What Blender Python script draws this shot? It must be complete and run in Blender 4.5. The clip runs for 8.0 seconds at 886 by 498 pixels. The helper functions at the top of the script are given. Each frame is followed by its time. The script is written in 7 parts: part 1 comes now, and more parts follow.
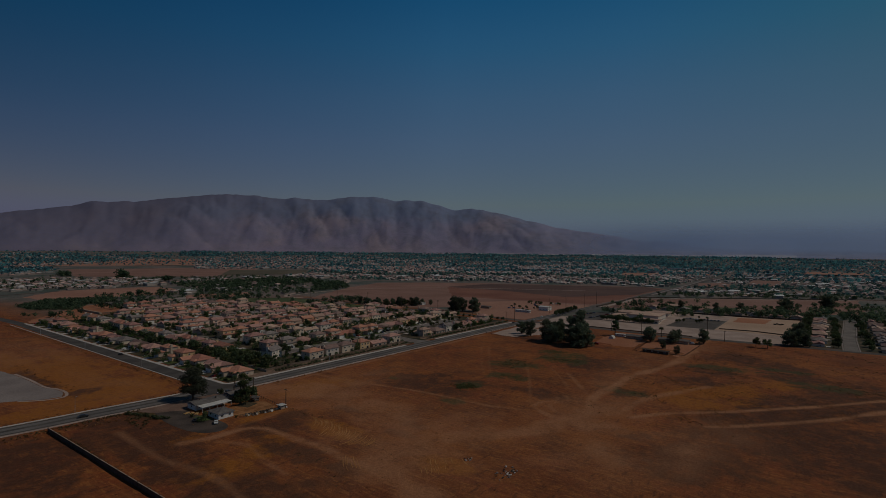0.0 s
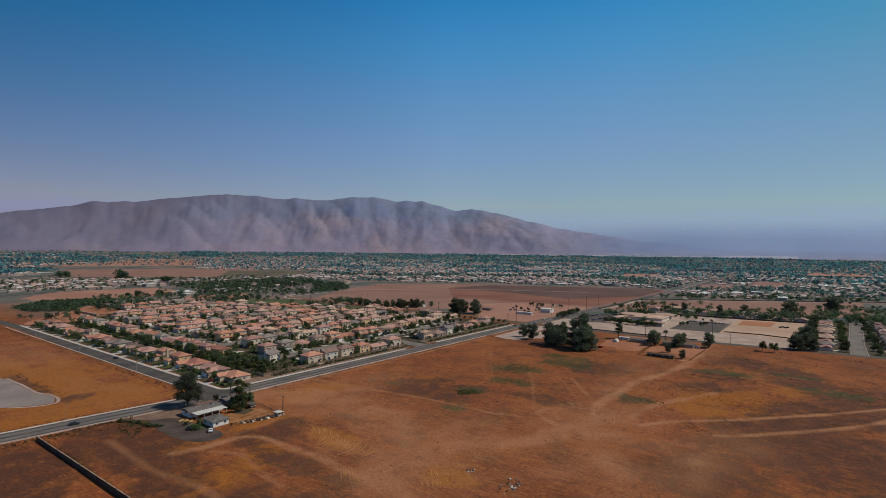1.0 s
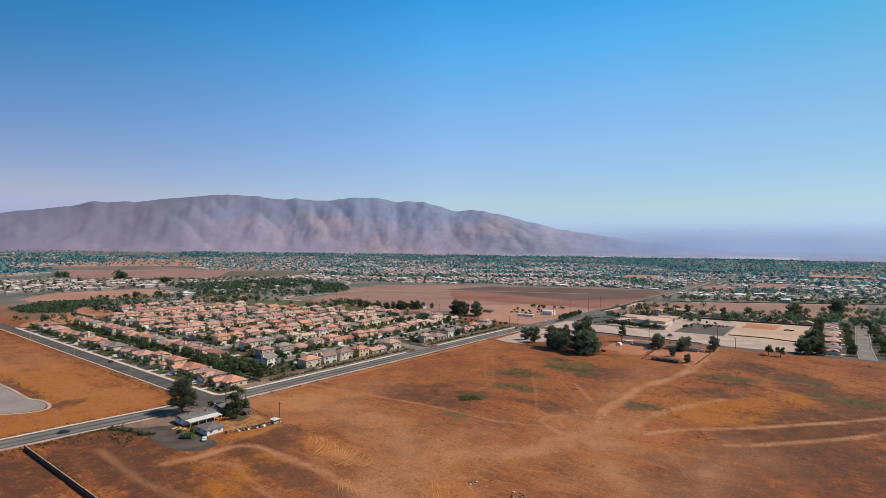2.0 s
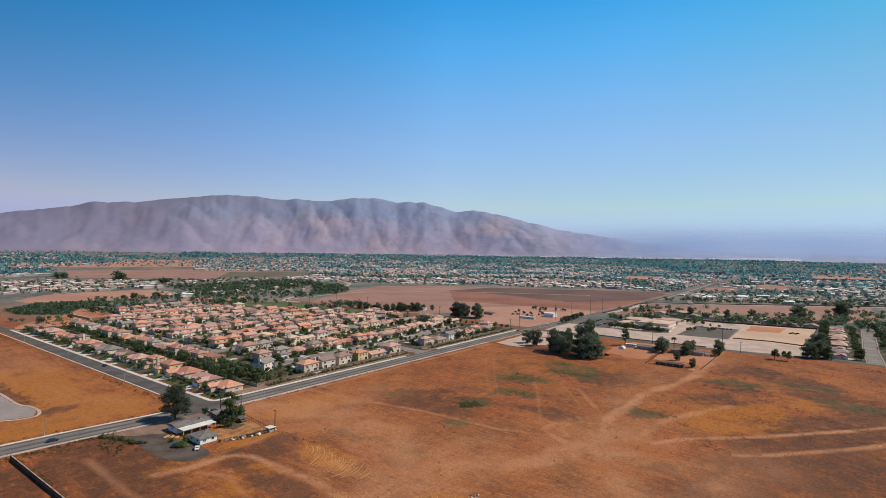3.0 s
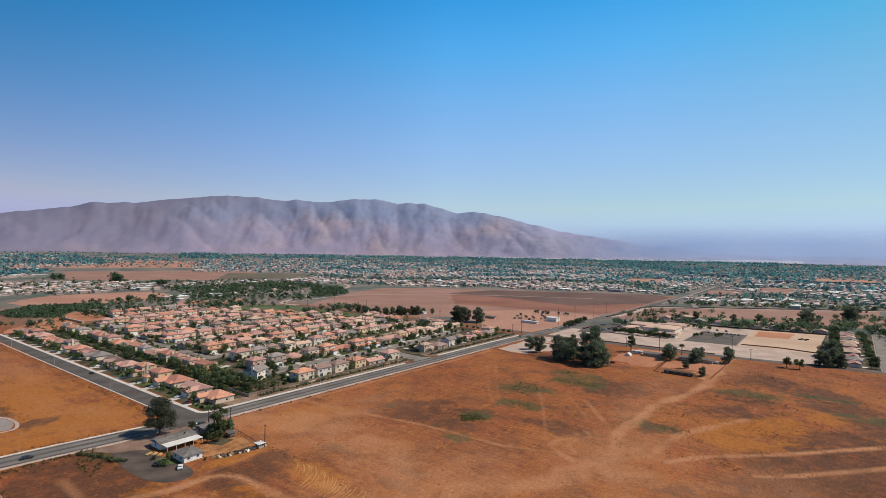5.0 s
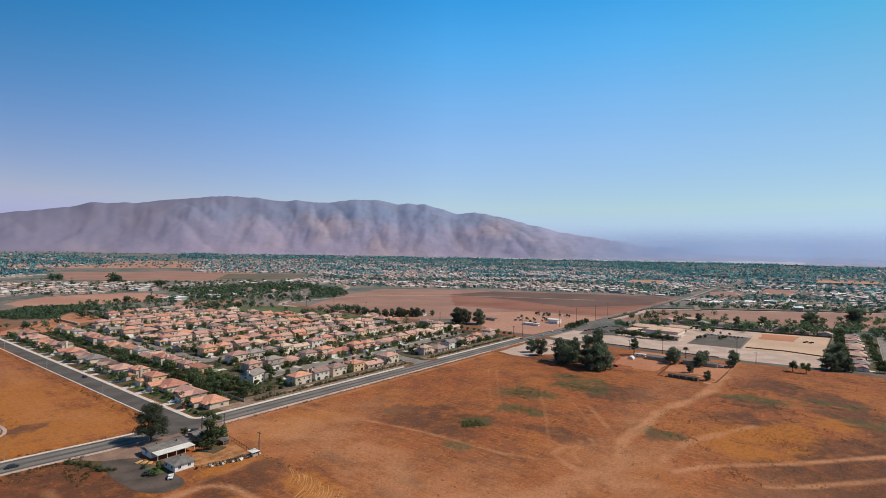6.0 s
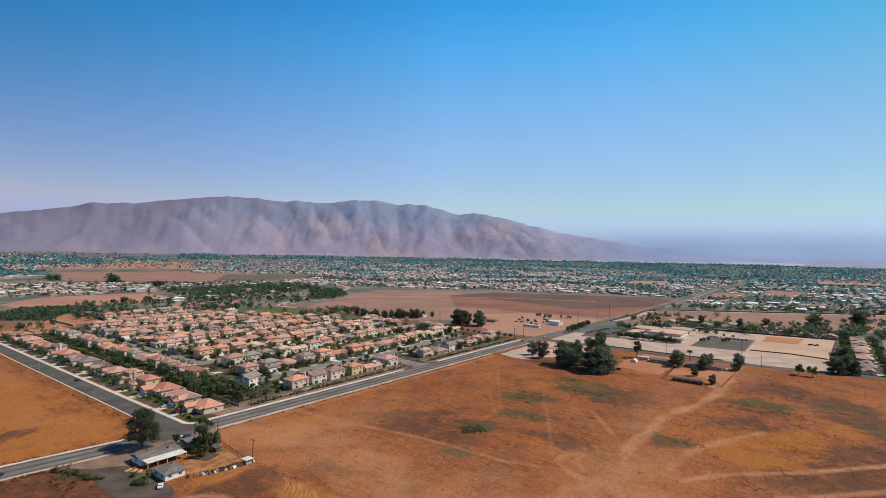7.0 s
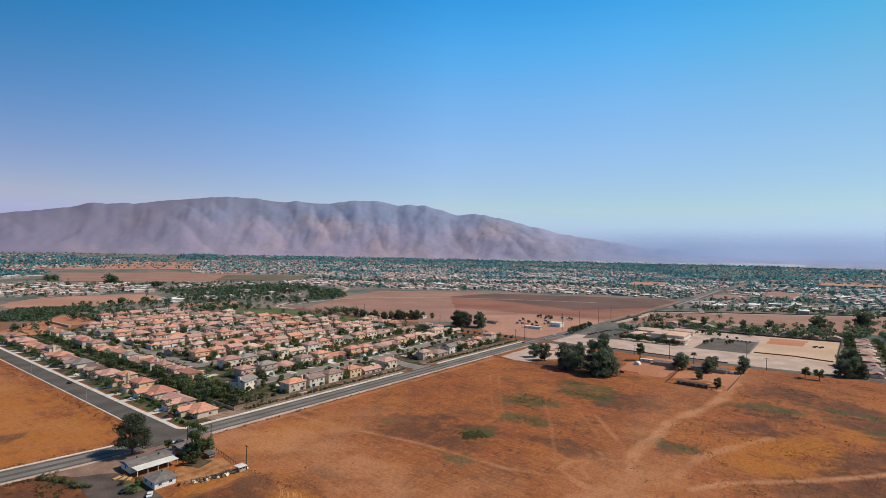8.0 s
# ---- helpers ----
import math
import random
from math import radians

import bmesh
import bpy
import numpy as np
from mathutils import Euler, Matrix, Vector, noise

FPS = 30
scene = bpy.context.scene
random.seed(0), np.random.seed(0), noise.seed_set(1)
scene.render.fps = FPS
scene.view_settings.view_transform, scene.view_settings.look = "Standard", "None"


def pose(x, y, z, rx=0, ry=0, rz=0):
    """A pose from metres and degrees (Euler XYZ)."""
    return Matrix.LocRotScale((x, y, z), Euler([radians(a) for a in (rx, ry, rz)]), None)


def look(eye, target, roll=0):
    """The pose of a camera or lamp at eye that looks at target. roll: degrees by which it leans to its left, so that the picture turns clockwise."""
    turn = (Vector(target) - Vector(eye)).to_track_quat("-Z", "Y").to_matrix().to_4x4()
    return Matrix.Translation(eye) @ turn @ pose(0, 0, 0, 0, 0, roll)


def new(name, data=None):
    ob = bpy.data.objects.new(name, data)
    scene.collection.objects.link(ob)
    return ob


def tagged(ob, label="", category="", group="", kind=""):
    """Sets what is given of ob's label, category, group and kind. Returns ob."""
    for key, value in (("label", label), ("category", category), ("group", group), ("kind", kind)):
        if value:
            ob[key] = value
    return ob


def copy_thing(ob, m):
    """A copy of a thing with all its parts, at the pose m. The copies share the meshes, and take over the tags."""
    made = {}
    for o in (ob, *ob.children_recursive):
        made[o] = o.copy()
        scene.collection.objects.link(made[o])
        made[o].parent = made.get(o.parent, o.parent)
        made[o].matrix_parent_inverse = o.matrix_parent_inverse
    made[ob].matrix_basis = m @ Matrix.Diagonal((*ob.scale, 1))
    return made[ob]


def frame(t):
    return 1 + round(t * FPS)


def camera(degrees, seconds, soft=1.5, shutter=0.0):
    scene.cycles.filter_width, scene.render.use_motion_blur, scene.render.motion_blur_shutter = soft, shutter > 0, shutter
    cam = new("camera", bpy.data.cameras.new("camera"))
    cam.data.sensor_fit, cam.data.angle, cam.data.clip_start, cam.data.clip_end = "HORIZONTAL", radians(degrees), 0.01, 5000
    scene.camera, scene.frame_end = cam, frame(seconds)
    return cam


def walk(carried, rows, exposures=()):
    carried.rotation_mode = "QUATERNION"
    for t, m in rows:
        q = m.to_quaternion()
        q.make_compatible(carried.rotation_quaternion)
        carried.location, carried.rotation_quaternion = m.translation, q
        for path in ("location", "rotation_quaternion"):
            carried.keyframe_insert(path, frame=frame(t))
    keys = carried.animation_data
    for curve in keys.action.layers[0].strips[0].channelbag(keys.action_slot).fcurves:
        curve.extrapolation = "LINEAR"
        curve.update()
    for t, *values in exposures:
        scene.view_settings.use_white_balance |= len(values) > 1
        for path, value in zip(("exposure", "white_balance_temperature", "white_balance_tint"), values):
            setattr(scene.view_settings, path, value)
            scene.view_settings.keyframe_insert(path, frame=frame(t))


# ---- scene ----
PATH = [
    (0, -166.720, -286.279, 84.000, -53.232, 0.052, 0.606),
    (0.5, -163.972, -283.842, 84.626, -53.201, 0.075, 0.643),
    (1, -161.199, -281.457, 85.266, -53.171, 0.098, 0.681),
    (1.5, -158.405, -279.121, 85.910, -53.143, 0.123, 0.718),
    (2.25, -154.180, -275.696, 86.864, -53.106, 0.163, 0.773),
    (3, -149.927, -272.352, 87.776, -53.074, 0.206, 0.827),
    (3.5, -147.081, -270.158, 88.344, -53.055, 0.237, 0.863),
    (4, -144.230, -267.988, 88.871, -53.038, 0.268, 0.899),
    (4.5, -141.379, -265.837, 89.346, -53.023, 0.301, 0.934),
    (5.25, -137.107, -262.633, 89.942, -53.004, 0.353, 0.987),
    (6, -132.853, -259.443, 90.370, -52.991, 0.408, 1.039),
    (6.5, -130.031, -257.316, 90.547, -52.984, 0.447, 1.073),
    (7, -127.226, -255.182, 90.626, -52.980, 0.486, 1.107),
    (7.5, -124.440, -253.038, 90.598, -52.977, 0.527, 1.140),
    (8, -121.677, -250.877, 90.453, -52.977, 0.569, 1.174),
]
cam = camera(81.5, 8.0, soft=0.4)
walk(cam,
     [(t, pose(x, y, z, 90 + pitch, 0, yaw) @ pose(0, 0, 0, 0, 0, roll)) for t, x, y, z, yaw, pitch, roll in PATH],
     exposures=[(0.0, -2.32), (0.5, -1.45), (1.0, -0.66), (1.3, -0.24), (1.6, 0.05), (8.0, 0.05)])

# ---- sky and sun ----
SUN_AZ, SUN_EL = 138.0, 49.0        # clockwise from +y, above the horizon
world = bpy.data.worlds.new("sky")
scene.world = world
world.use_nodes = True
wn, wl = world.node_tree.nodes, world.node_tree.links
wn.clear()
sky = wn.new("ShaderNodeTexSky")
sky.sky_type, sky.sun_disc = "NISHITA", False
sky.sun_elevation, sky.sun_rotation = radians(SUN_EL), radians(SUN_AZ)
sky.air_density, sky.dust_density, sky.ozone_density = 1.0, 0.5, 3.0
wback, wout = wn.new("ShaderNodeBackground"), wn.new("ShaderNodeOutputWorld")
wback.inputs["Strength"].default_value = 0.102
wtc, wsep = wn.new("ShaderNodeTexCoord"), wn.new("ShaderNodeSeparateXYZ")
wramp, wmix = wn.new("ShaderNodeValToRGB"), wn.new("ShaderNodeMix")
wl.new(wtc.outputs["Generated"], wsep.inputs[0])
wl.new(wsep.outputs["Z"], wramp.inputs[0])
TINT = [(0.0, (0.66, 0.73, 1.36)), (0.035, (0.72, 0.80, 1.3)), (0.06, (0.86, 0.91, 1.18)), (0.085, (1.0, 1.0, 1.03)), (0.14, (0.98, 1.02, 1.08)), (0.2, (0.92, 1.06, 1.15)), (0.28, (0.72, 1.1, 1.2)), (0.36, (0.42, 1.1, 1.24)), (0.46, (0.16, 0.97, 1.22)), (0.62, (0.32, 0.4, 0.44)), (1.0, (0.28, 0.32, 0.34))]
while len(wramp.color_ramp.elements) < len(TINT):
    wramp.color_ramp.elements.new(0.5)
for el, (p, c) in zip(wramp.color_ramp.elements, TINT):
    el.position, el.color = p, (*c, 1)
wmix.data_type, wmix.blend_type = "RGBA", "MULTIPLY"
wmix.inputs[0].default_value = 1.0
wl.new(sky.outputs[0], wmix.inputs[6])
wl.new(wramp.outputs[0], wmix.inputs[7])
# the sky pales from the deep blue side towards the middle
wdot, wspan, wside, wmix2 = wn.new("ShaderNodeVectorMath"), wn.new("ShaderNodeMapRange"), wn.new("ShaderNodeValToRGB"), wn.new("ShaderNodeMix")
wdot.operation = "DOT_PRODUCT"
wdot.inputs[1].default_value = (0.6, -0.8, 0.0)
wl.new(wtc.outputs["Generated"], wdot.inputs[0])
wspan.inputs[1].default_value, wspan.inputs[2].default_value = -1.0, 1.0
wl.new(wdot.outputs["Value"], wspan.inputs[0])
wl.new(wspan.outputs[0], wside.inputs[0])
SIDE_TINT = [(0.0, (0.3, 0.72, 0.9)), (0.18, (0.38, 0.76, 0.94)), (0.32, (0.96, 1.12, 1.28)), (0.5, (1.48, 1.46, 1.54)), (0.66, (1.42, 1.34, 1.36)), (0.82, (1.02, 1.08, 0.94)), (1.0, (0.95, 0.98, 0.9))]
while len(wside.color_ramp.elements) < len(SIDE_TINT):
    wside.color_ramp.elements.new(0.5)
for el, (p, c) in zip(wside.color_ramp.elements, SIDE_TINT):
    el.position, el.color = p, (*c, 1)
SIDE_LOW = [(0.0, (0.93, 0.72, 0.82)), (0.18, (0.96, 0.77, 0.87)), (0.36, (1.12, 1.02, 1.1)), (0.5, (1.16, 1.14, 1.14)), (0.66, (1.0, 1.06, 1.04)), (0.84, (0.84, 0.92, 0.93)), (1.0, (0.8, 0.88, 0.9))]
wside_low, wblend, wlow = wn.new("ShaderNodeValToRGB"), wn.new("ShaderNodeMix"), wn.new("ShaderNodeMapRange")
wl.new(wspan.outputs[0], wside_low.inputs[0])
while len(wside_low.color_ramp.elements) < len(SIDE_LOW):
    wside_low.color_ramp.elements.new(0.5)
for el, (p, c) in zip(wside_low.color_ramp.elements, SIDE_LOW):
    el.position, el.color = p, (*c, 1)
for i_, v_ in ((1, 0.08), (2, 0.38), (3, 0.0), (4, 1.0)):
    wlow.inputs[i_].default_value = v_
wl.new(wsep.outputs["Z"], wlow.inputs[0])
wblend.data_type = "RGBA"
wl.new(wlow.outputs[0], wblend.inputs[0])
wl.new(wside_low.outputs[0], wblend.inputs[6])
wl.new(wside.outputs[0], wblend.inputs[7])
wmix2.data_type, wmix2.blend_type = "RGBA", "MULTIPLY"
wmix2.inputs[0].default_value = 1.0
wl.new(wmix.outputs[2], wmix2.inputs[6])
wl.new(wblend.outputs[2], wmix2.inputs[7])
wl.new(wmix2.outputs[2], wback.inputs["Color"])
wl.new(wback.outputs[0], wout.inputs["Surface"])

sun = new("sun", bpy.data.lights.new("sun", "SUN"))
sun.data.energy, sun.data.angle, sun.data.color = 4.3, radians(0.6), (1.0, 0.90, 0.74)
_a, _e = radians(SUN_AZ), radians(SUN_EL)
SUN_DIR = Vector((math.sin(_a) * math.cos(_e), math.cos(_a) * math.cos(_e), math.sin(_e)))
sun.matrix_basis = look(SUN_DIR * 900, (0, 0, 0))


# ---- materials ----
def ramp(nt, stops):
    r = nt.nodes.new("ShaderNodeValToRGB")
    els = r.color_ramp.elements
    while len(els) < len(stops):
        els.new(0.5)
    for e, (p, c) in zip(els, stops):
        e.position, e.color = p, (*c, 1)
    return r


def mixer(nt, a, b, fac, mode="MIX"):
    """A colour mix; a, b, fac: sockets, colours or numbers."""
    m = nt.nodes.new("ShaderNodeMix")
    m.data_type, m.blend_type = "RGBA", mode
    for sock, v in ((m.inputs[0], fac), (m.inputs[6], a), (m.inputs[7], b)):
        if isinstance(v, bpy.types.NodeSocket):
            nt.links.new(v, sock)
        elif isinstance(v, (int, float)):
            sock.default_value = v
        else:
            sock.default_value = (*v, 1)
    return m.outputs[2]


def noise_tex(nt, scale, detail=4.0, rough=0.55, coord="Object", stretch=None):
    tc = nt.nodes.new("ShaderNodeTexCoord")
    n = nt.nodes.new("ShaderNodeTexNoise")
    n.inputs["Scale"].default_value, n.inputs["Detail"].default_value = scale, detail
    n.inputs["Roughness"].default_value = rough
    out = tc.outputs[coord]
    if stretch:
        mp = nt.nodes.new("ShaderNodeMapping")
        mp.inputs["Scale"].default_value = stretch
        nt.links.new(out, mp.inputs[0])
        out = mp.outputs[0]
    nt.links.new(out, n.inputs["Vector"])
    return n.outputs["Fac"]


def span(nt, value, lo, hi, to_lo=0.0, to_hi=1.0):
    m = nt.nodes.new("ShaderNodeMapRange")
    m.interpolation_type = "SMOOTHSTEP"
    for i, v in enumerate((lo, hi, to_lo, to_hi)):
        m.inputs[i + 1].default_value = v
    nt.links.new(value, m.inputs[0])
    return m.outputs[0]


def attribute(nt, name):
    a = nt.nodes.new("ShaderNodeAttribute")
    a.attribute_name = name
    return a.outputs["Fac"]


def base_mat(name, rough=0.85, metal=0.0):
    m = bpy.data.materials.new(name)
    m.use_nodes = True
    b = m.node_tree.nodes["Principled BSDF"]
    b.inputs["Roughness"].default_value, b.inputs["Metallic"].default_value = rough, metal
    b.inputs["Specular IOR Level"].default_value = 0.25
    return m, m.node_tree, b


def mat(name, dark, light, scale=1.0, fine=12.0, rough=0.85, metal=0.0, bump=0.0, vary=0.0, island=0.0):
    """A surface of two tones at two scales; vary: change of brightness from object to object, island: from piece to piece."""
    m, nt, b = base_mat(name, rough, metal)
    big = span(nt, noise_tex(nt, scale), 0.3, 0.7)
    col = mixer(nt, dark, light, big)
    grain = span(nt, noise_tex(nt, fine, 3), 0.25, 0.75, 0.82, 1.15)
    comb = nt.nodes.new("ShaderNodeCombineColor")
    for i in range(3):
        nt.links.new(grain, comb.inputs[i])
    col = mixer(nt, col, comb.outputs[0], 1.0, "MULTIPLY")
    for amount, node, out in ((vary, "ShaderNodeObjectInfo", "Random"), (island, "ShaderNodeNewGeometry", "Random Per Island")):
        if amount:
            o = nt.nodes.new(node)
            hsv = nt.nodes.new("ShaderNodeHueSaturation")
            nt.links.new(span(nt, o.outputs[out], 0, 1, 1 - amount, 1 + amount), hsv.inputs["Value"])
            nt.links.new(span(nt, o.outputs[out], 0, 1, 0.5 - 0.03 * amount, 0.5 + 0.03 * amount), hsv.inputs["Hue"])
            nt.links.new(col, hsv.inputs["Color"])
            col = hsv.outputs[0]
    nt.links.new(col, b.inputs["Base Color"])
    if bump:
        bp = nt.nodes.new("ShaderNodeBump")
        bp.inputs["Strength"].default_value, bp.inputs["Distance"].default_value = 0.6, bump
        nt.links.new(noise_tex(nt, fine, 4), bp.inputs["Height"])
        nt.links.new(bp.outputs[0], b.inputs["Normal"])
    return m


ASPHALT = mat("asphalt", (0.072, 0.062, 0.056), (0.12, 0.105, 0.095), 0.07, 2.5, 0.9, bump=0.01)
OLD_ASPHALT = mat("worn asphalt", (0.085, 0.07, 0.06), (0.13, 0.108, 0.094), 0.06, 2.0, 0.9, bump=0.01)
STREET = mat("sun-bleached street asphalt", (0.17, 0.145, 0.13), (0.25, 0.215, 0.195), 0.06, 2.0, 0.9, bump=0.01)
FARMYARD = mat("golden trodden farm earth", (0.22, 0.09, 0.032), (0.42, 0.20, 0.085), 0.25, 1.6, 0.95)
OLIVEFIELD = mat("dull olive fallow field", (0.10, 0.085, 0.055), (0.155, 0.125, 0.085), 0.01, 0.3, 0.95)
LANE = mat("worn wheel lane", (0.13, 0.116, 0.108), (0.205, 0.185, 0.172), 0.05, 2.0, 0.9)
CONCRETE = mat("concrete", (0.50, 0.45, 0.41), (0.64, 0.58, 0.53), 0.2, 3.0, 0.85, bump=0.005)
PAD = mat("pale concrete", (0.245, 0.20, 0.185), (0.32, 0.265, 0.245), 0.05, 1.0, 0.85)
DRIVE = mat("dusty old drive", (0.062, 0.048, 0.041), (0.115, 0.086, 0.072), 0.12, 1.5, 0.95)
DUSTY = mat("trodden pink dirt", (0.17, 0.105, 0.08), (0.26, 0.165, 0.125), 0.12, 1.2, 0.95)
DIRT = mat("pale trodden dirt", (0.38, 0.275, 0.23), (0.50, 0.375, 0.315), 0.06, 1.2, 0.95)
SAND = mat("raked sand", (0.45, 0.30, 0.21), (0.53, 0.365, 0.265), 0.02, 0.8, 0.95)
REDSOIL = mat("red soil", (0.255, 0.135, 0.10), (0.32, 0.18, 0.14), 0.012, 0.35, 0.95)
BRICKSOIL = mat("brick red soil", (0.205, 0.083, 0.055), (0.275, 0.122, 0.083), 0.012, 0.35, 0.95)
DARKSOIL = mat("dark ploughed soil", (0.11, 0.062, 0.05), (0.15, 0.085, 0.068), 0.012, 0.35, 0.95)
PINKSOIL = mat("pink dry soil", (0.34, 0.17, 0.12), (0.42, 0.225, 0.16), 0.01, 0.3, 0.95)
ORANGESOIL = mat("orange dry soil", (0.36, 0.145, 0.075), (0.44, 0.195, 0.11), 0.02, 0.5, 0.95)
YARD = mat("mulched yard earth", (0.03, 0.035, 0.018), (0.13, 0.09, 0.055), 0.09, 0.9, 0.95)
MULCH = mat("brown mulch", (0.19, 0.12, 0.085), (0.30, 0.20, 0.145), 0.3, 2.0, 0.95)
LAWN = mat("watered lawn", (0.055, 0.085, 0.025), (0.11, 0.13, 0.045), 0.25, 2.5, 0.95)
PARKGREEN = mat("park grass", (0.065, 0.09, 0.035), (0.115, 0.125, 0.055), 0.03, 0.6, 0.95)
PAINT_W = mat("white road paint", (0.5, 0.5, 0.48), (0.65, 0.64, 0.6), 0.6, 4.0, 0.7)
PAINT_Y = mat("worn yellow road paint", (0.20, 0.15, 0.06), (0.36, 0.26, 0.09), 0.6, 4.0, 0.7)
BLOCK = mat("dark block wall", (0.065, 0.047, 0.037), (0.115, 0.084, 0.064), 0.4, 3.0, 0.9)
FENCE_BROWN = mat("brown block wall", (0.15, 0.105, 0.08), (0.21, 0.155, 0.12), 0.3, 3.0, 0.9)
FENCE_TAN = mat("tan block wall", (0.36, 0.27, 0.20), (0.44, 0.34, 0.26), 0.3, 3.0, 0.9)
RUT = mat("pale scraped stubble", (0.36, 0.155, 0.05), (0.47, 0.225, 0.08), 0.1, 1.5, 0.95)
WOOD = mat("weathered wood", (0.07, 0.045, 0.03), (0.13, 0.09, 0.065), 0.8, 8.0, 0.85)
STEEL = mat("galvanised steel", (0.42, 0.42, 0.42), (0.55, 0.55, 0.55), 1.0, 10.0, 0.45, 0.6)
TYRE = mat("tyre rubber", (0.015, 0.015, 0.016), (0.03, 0.03, 0.03), 2.0, 20.0, 0.9)
WHITE = mat("white paint", (0.68, 0.66, 0.62), (0.8, 0.78, 0.74), 0.4, 5.0, 0.6)
GREYROOF = mat("grey shingle", (0.13, 0.115, 0.11), (0.2, 0.18, 0.17), 0.4, 5.0, 0.9, bump=0.02)
METALROOF = mat("pale metal roof", (0.6, 0.58, 0.54), (0.74, 0.71, 0.66), 0.3, 3.0, 0.5)
BARK = mat("bark", (0.05, 0.035, 0.025), (0.11, 0.08, 0.06), 2.0, 12.0, 0.9, bump=0.03)
JUNK = mat("rusty scrap", (0.08, 0.05, 0.035), (0.30, 0.24, 0.20), 1.2, 6.0, 0.7, vary=0.4)
TIMBER = mat("fresh timber", (0.42, 0.25, 0.10), (0.55, 0.36, 0.17), 0.7, 5.0, 0.8)
GLASS_DARK = base_mat("window glass", 0.12)[0]
GLASS_DARK.node_tree.nodes["Principled BSDF"].inputs["Base Color"].default_value = (0.03, 0.035, 0.045, 1)


def leaf_mat(name, dark, light, vary=0.3, through_light=0.4, by_tree=False):
    """Leaves differing from blade to blade and from thing to thing; by_tree: from crown to crown of a joined mass, by its tone attribute."""
    m, nt, b = base_mat(name, 0.75)
    g = nt.nodes.new("ShaderNodeNewGeometry")
    o = nt.nodes.new("ShaderNodeObjectInfo")
    col = mixer(nt, dark, light, g.outputs["Random Per Island"])
    hsv = nt.nodes.new("ShaderNodeHueSaturation")
    nt.links.new(span(nt, o.outputs["Random"], 0, 1, 1 - vary, 1 + vary), hsv.inputs["Value"])
    nt.links.new(span(nt, o.outputs["Random"], 0, 1, 0.47, 0.52), hsv.inputs["Hue"])
    if by_tree:
        nt.links.new(span(nt, attribute(nt, "tone"), 0, 1, 0.5, 1.5), hsv.inputs["Value"])
        nt.links.new(span(nt, attribute(nt, "tone"), 0, 1, 0.52, 0.475), hsv.inputs["Hue"])
    nt.links.new(col, hsv.inputs["Color"])
    nt.links.new(hsv.outputs[0], b.inputs["Base Color"])
    thin, both = nt.nodes.new("ShaderNodeBsdfTranslucent"), nt.nodes.new("ShaderNodeMixShader")
    nt.links.new(hsv.outputs[0], thin.inputs["Color"])
    both.inputs[0].default_value = through_light
    nt.links.new(b.outputs[0], both.inputs[1])
    nt.links.new(thin.outputs[0], both.inputs[2])
    nt.links.new(both.outputs[0], nt.nodes["Material Output"].inputs["Surface"])
    return m


LEAF = leaf_mat("green foliage", (0.04, 0.066, 0.025), (0.135, 0.16, 0.062), through_light=0.45)
LEAF_DARK = leaf_mat("dark foliage", (0.05, 0.08, 0.038), (0.145, 0.17, 0.08))
LEAF_OLIVE = leaf_mat("olive foliage", (0.065, 0.075, 0.027), (0.17, 0.165, 0.065))
# far and middle leaves: haze put into the colour, bluer and lighter with distance
LEAF_FAR = leaf_mat("haze-tinted far foliage", (0.065, 0.205, 0.235), (0.15, 0.33, 0.365), through_light=0.5, by_tree=True)
LEAF_MID = leaf_mat("haze-tinted middle foliage", (0.06, 0.15, 0.14), (0.14, 0.26, 0.235), through_light=0.5, by_tree=True)
LEAF_TOWN = leaf_mat("green town foliage", (0.045, 0.088, 0.048), (0.135, 0.19, 0.105), through_light=0.5, by_tree=True)
LEAF_FIELD = leaf_mat("grey-green foliage", (0.075, 0.105, 0.07), (0.19, 0.215, 0.14), through_light=0.6)
LEAF_PEPPER = leaf_mat("feathery grey-green foliage", (0.05, 0.072, 0.048), (0.15, 0.172, 0.11), through_light=0.5)
CLOD = leaf_mat("dark dead weeds", (0.05, 0.038, 0.02), (0.15, 0.10, 0.048))
PALM = leaf_mat("palm fronds", (0.04, 0.06, 0.025), (0.10, 0.11, 0.05))
SCRUB = leaf_mat("dry scrub", (0.20, 0.11, 0.04), (0.46, 0.25, 0.09))


def roof_mat(name, dark, light):
    """Clay tiles: rows of tiles as fine relief, tone changing from roof to roof."""
    m = mat(name, dark, light, 0.5, 3.0, 0.85, vary=0.16)
    nt = m.node_tree
    tc = nt.nodes.new("ShaderNodeTexCoord")
    w = nt.nodes.new("ShaderNodeTexWave")
    w.bands_direction = "Z"
    w.inputs["Scale"].default_value, w.inputs["Distortion"].default_value = 2.2, 0.6
    nt.links.new(tc.outputs["Object"], w.inputs["Vector"])
    bp = nt.nodes.new("ShaderNodeBump")
    bp.inputs["Strength"].default_value, bp.inputs["Distance"].default_value = 0.5, 0.05
    nt.links.new(w.outputs["Fac"], bp.inputs["Height"])
    nt.links.new(bp.outputs[0], nt.nodes["Principled BSDF"].inputs["Normal"])
    return m


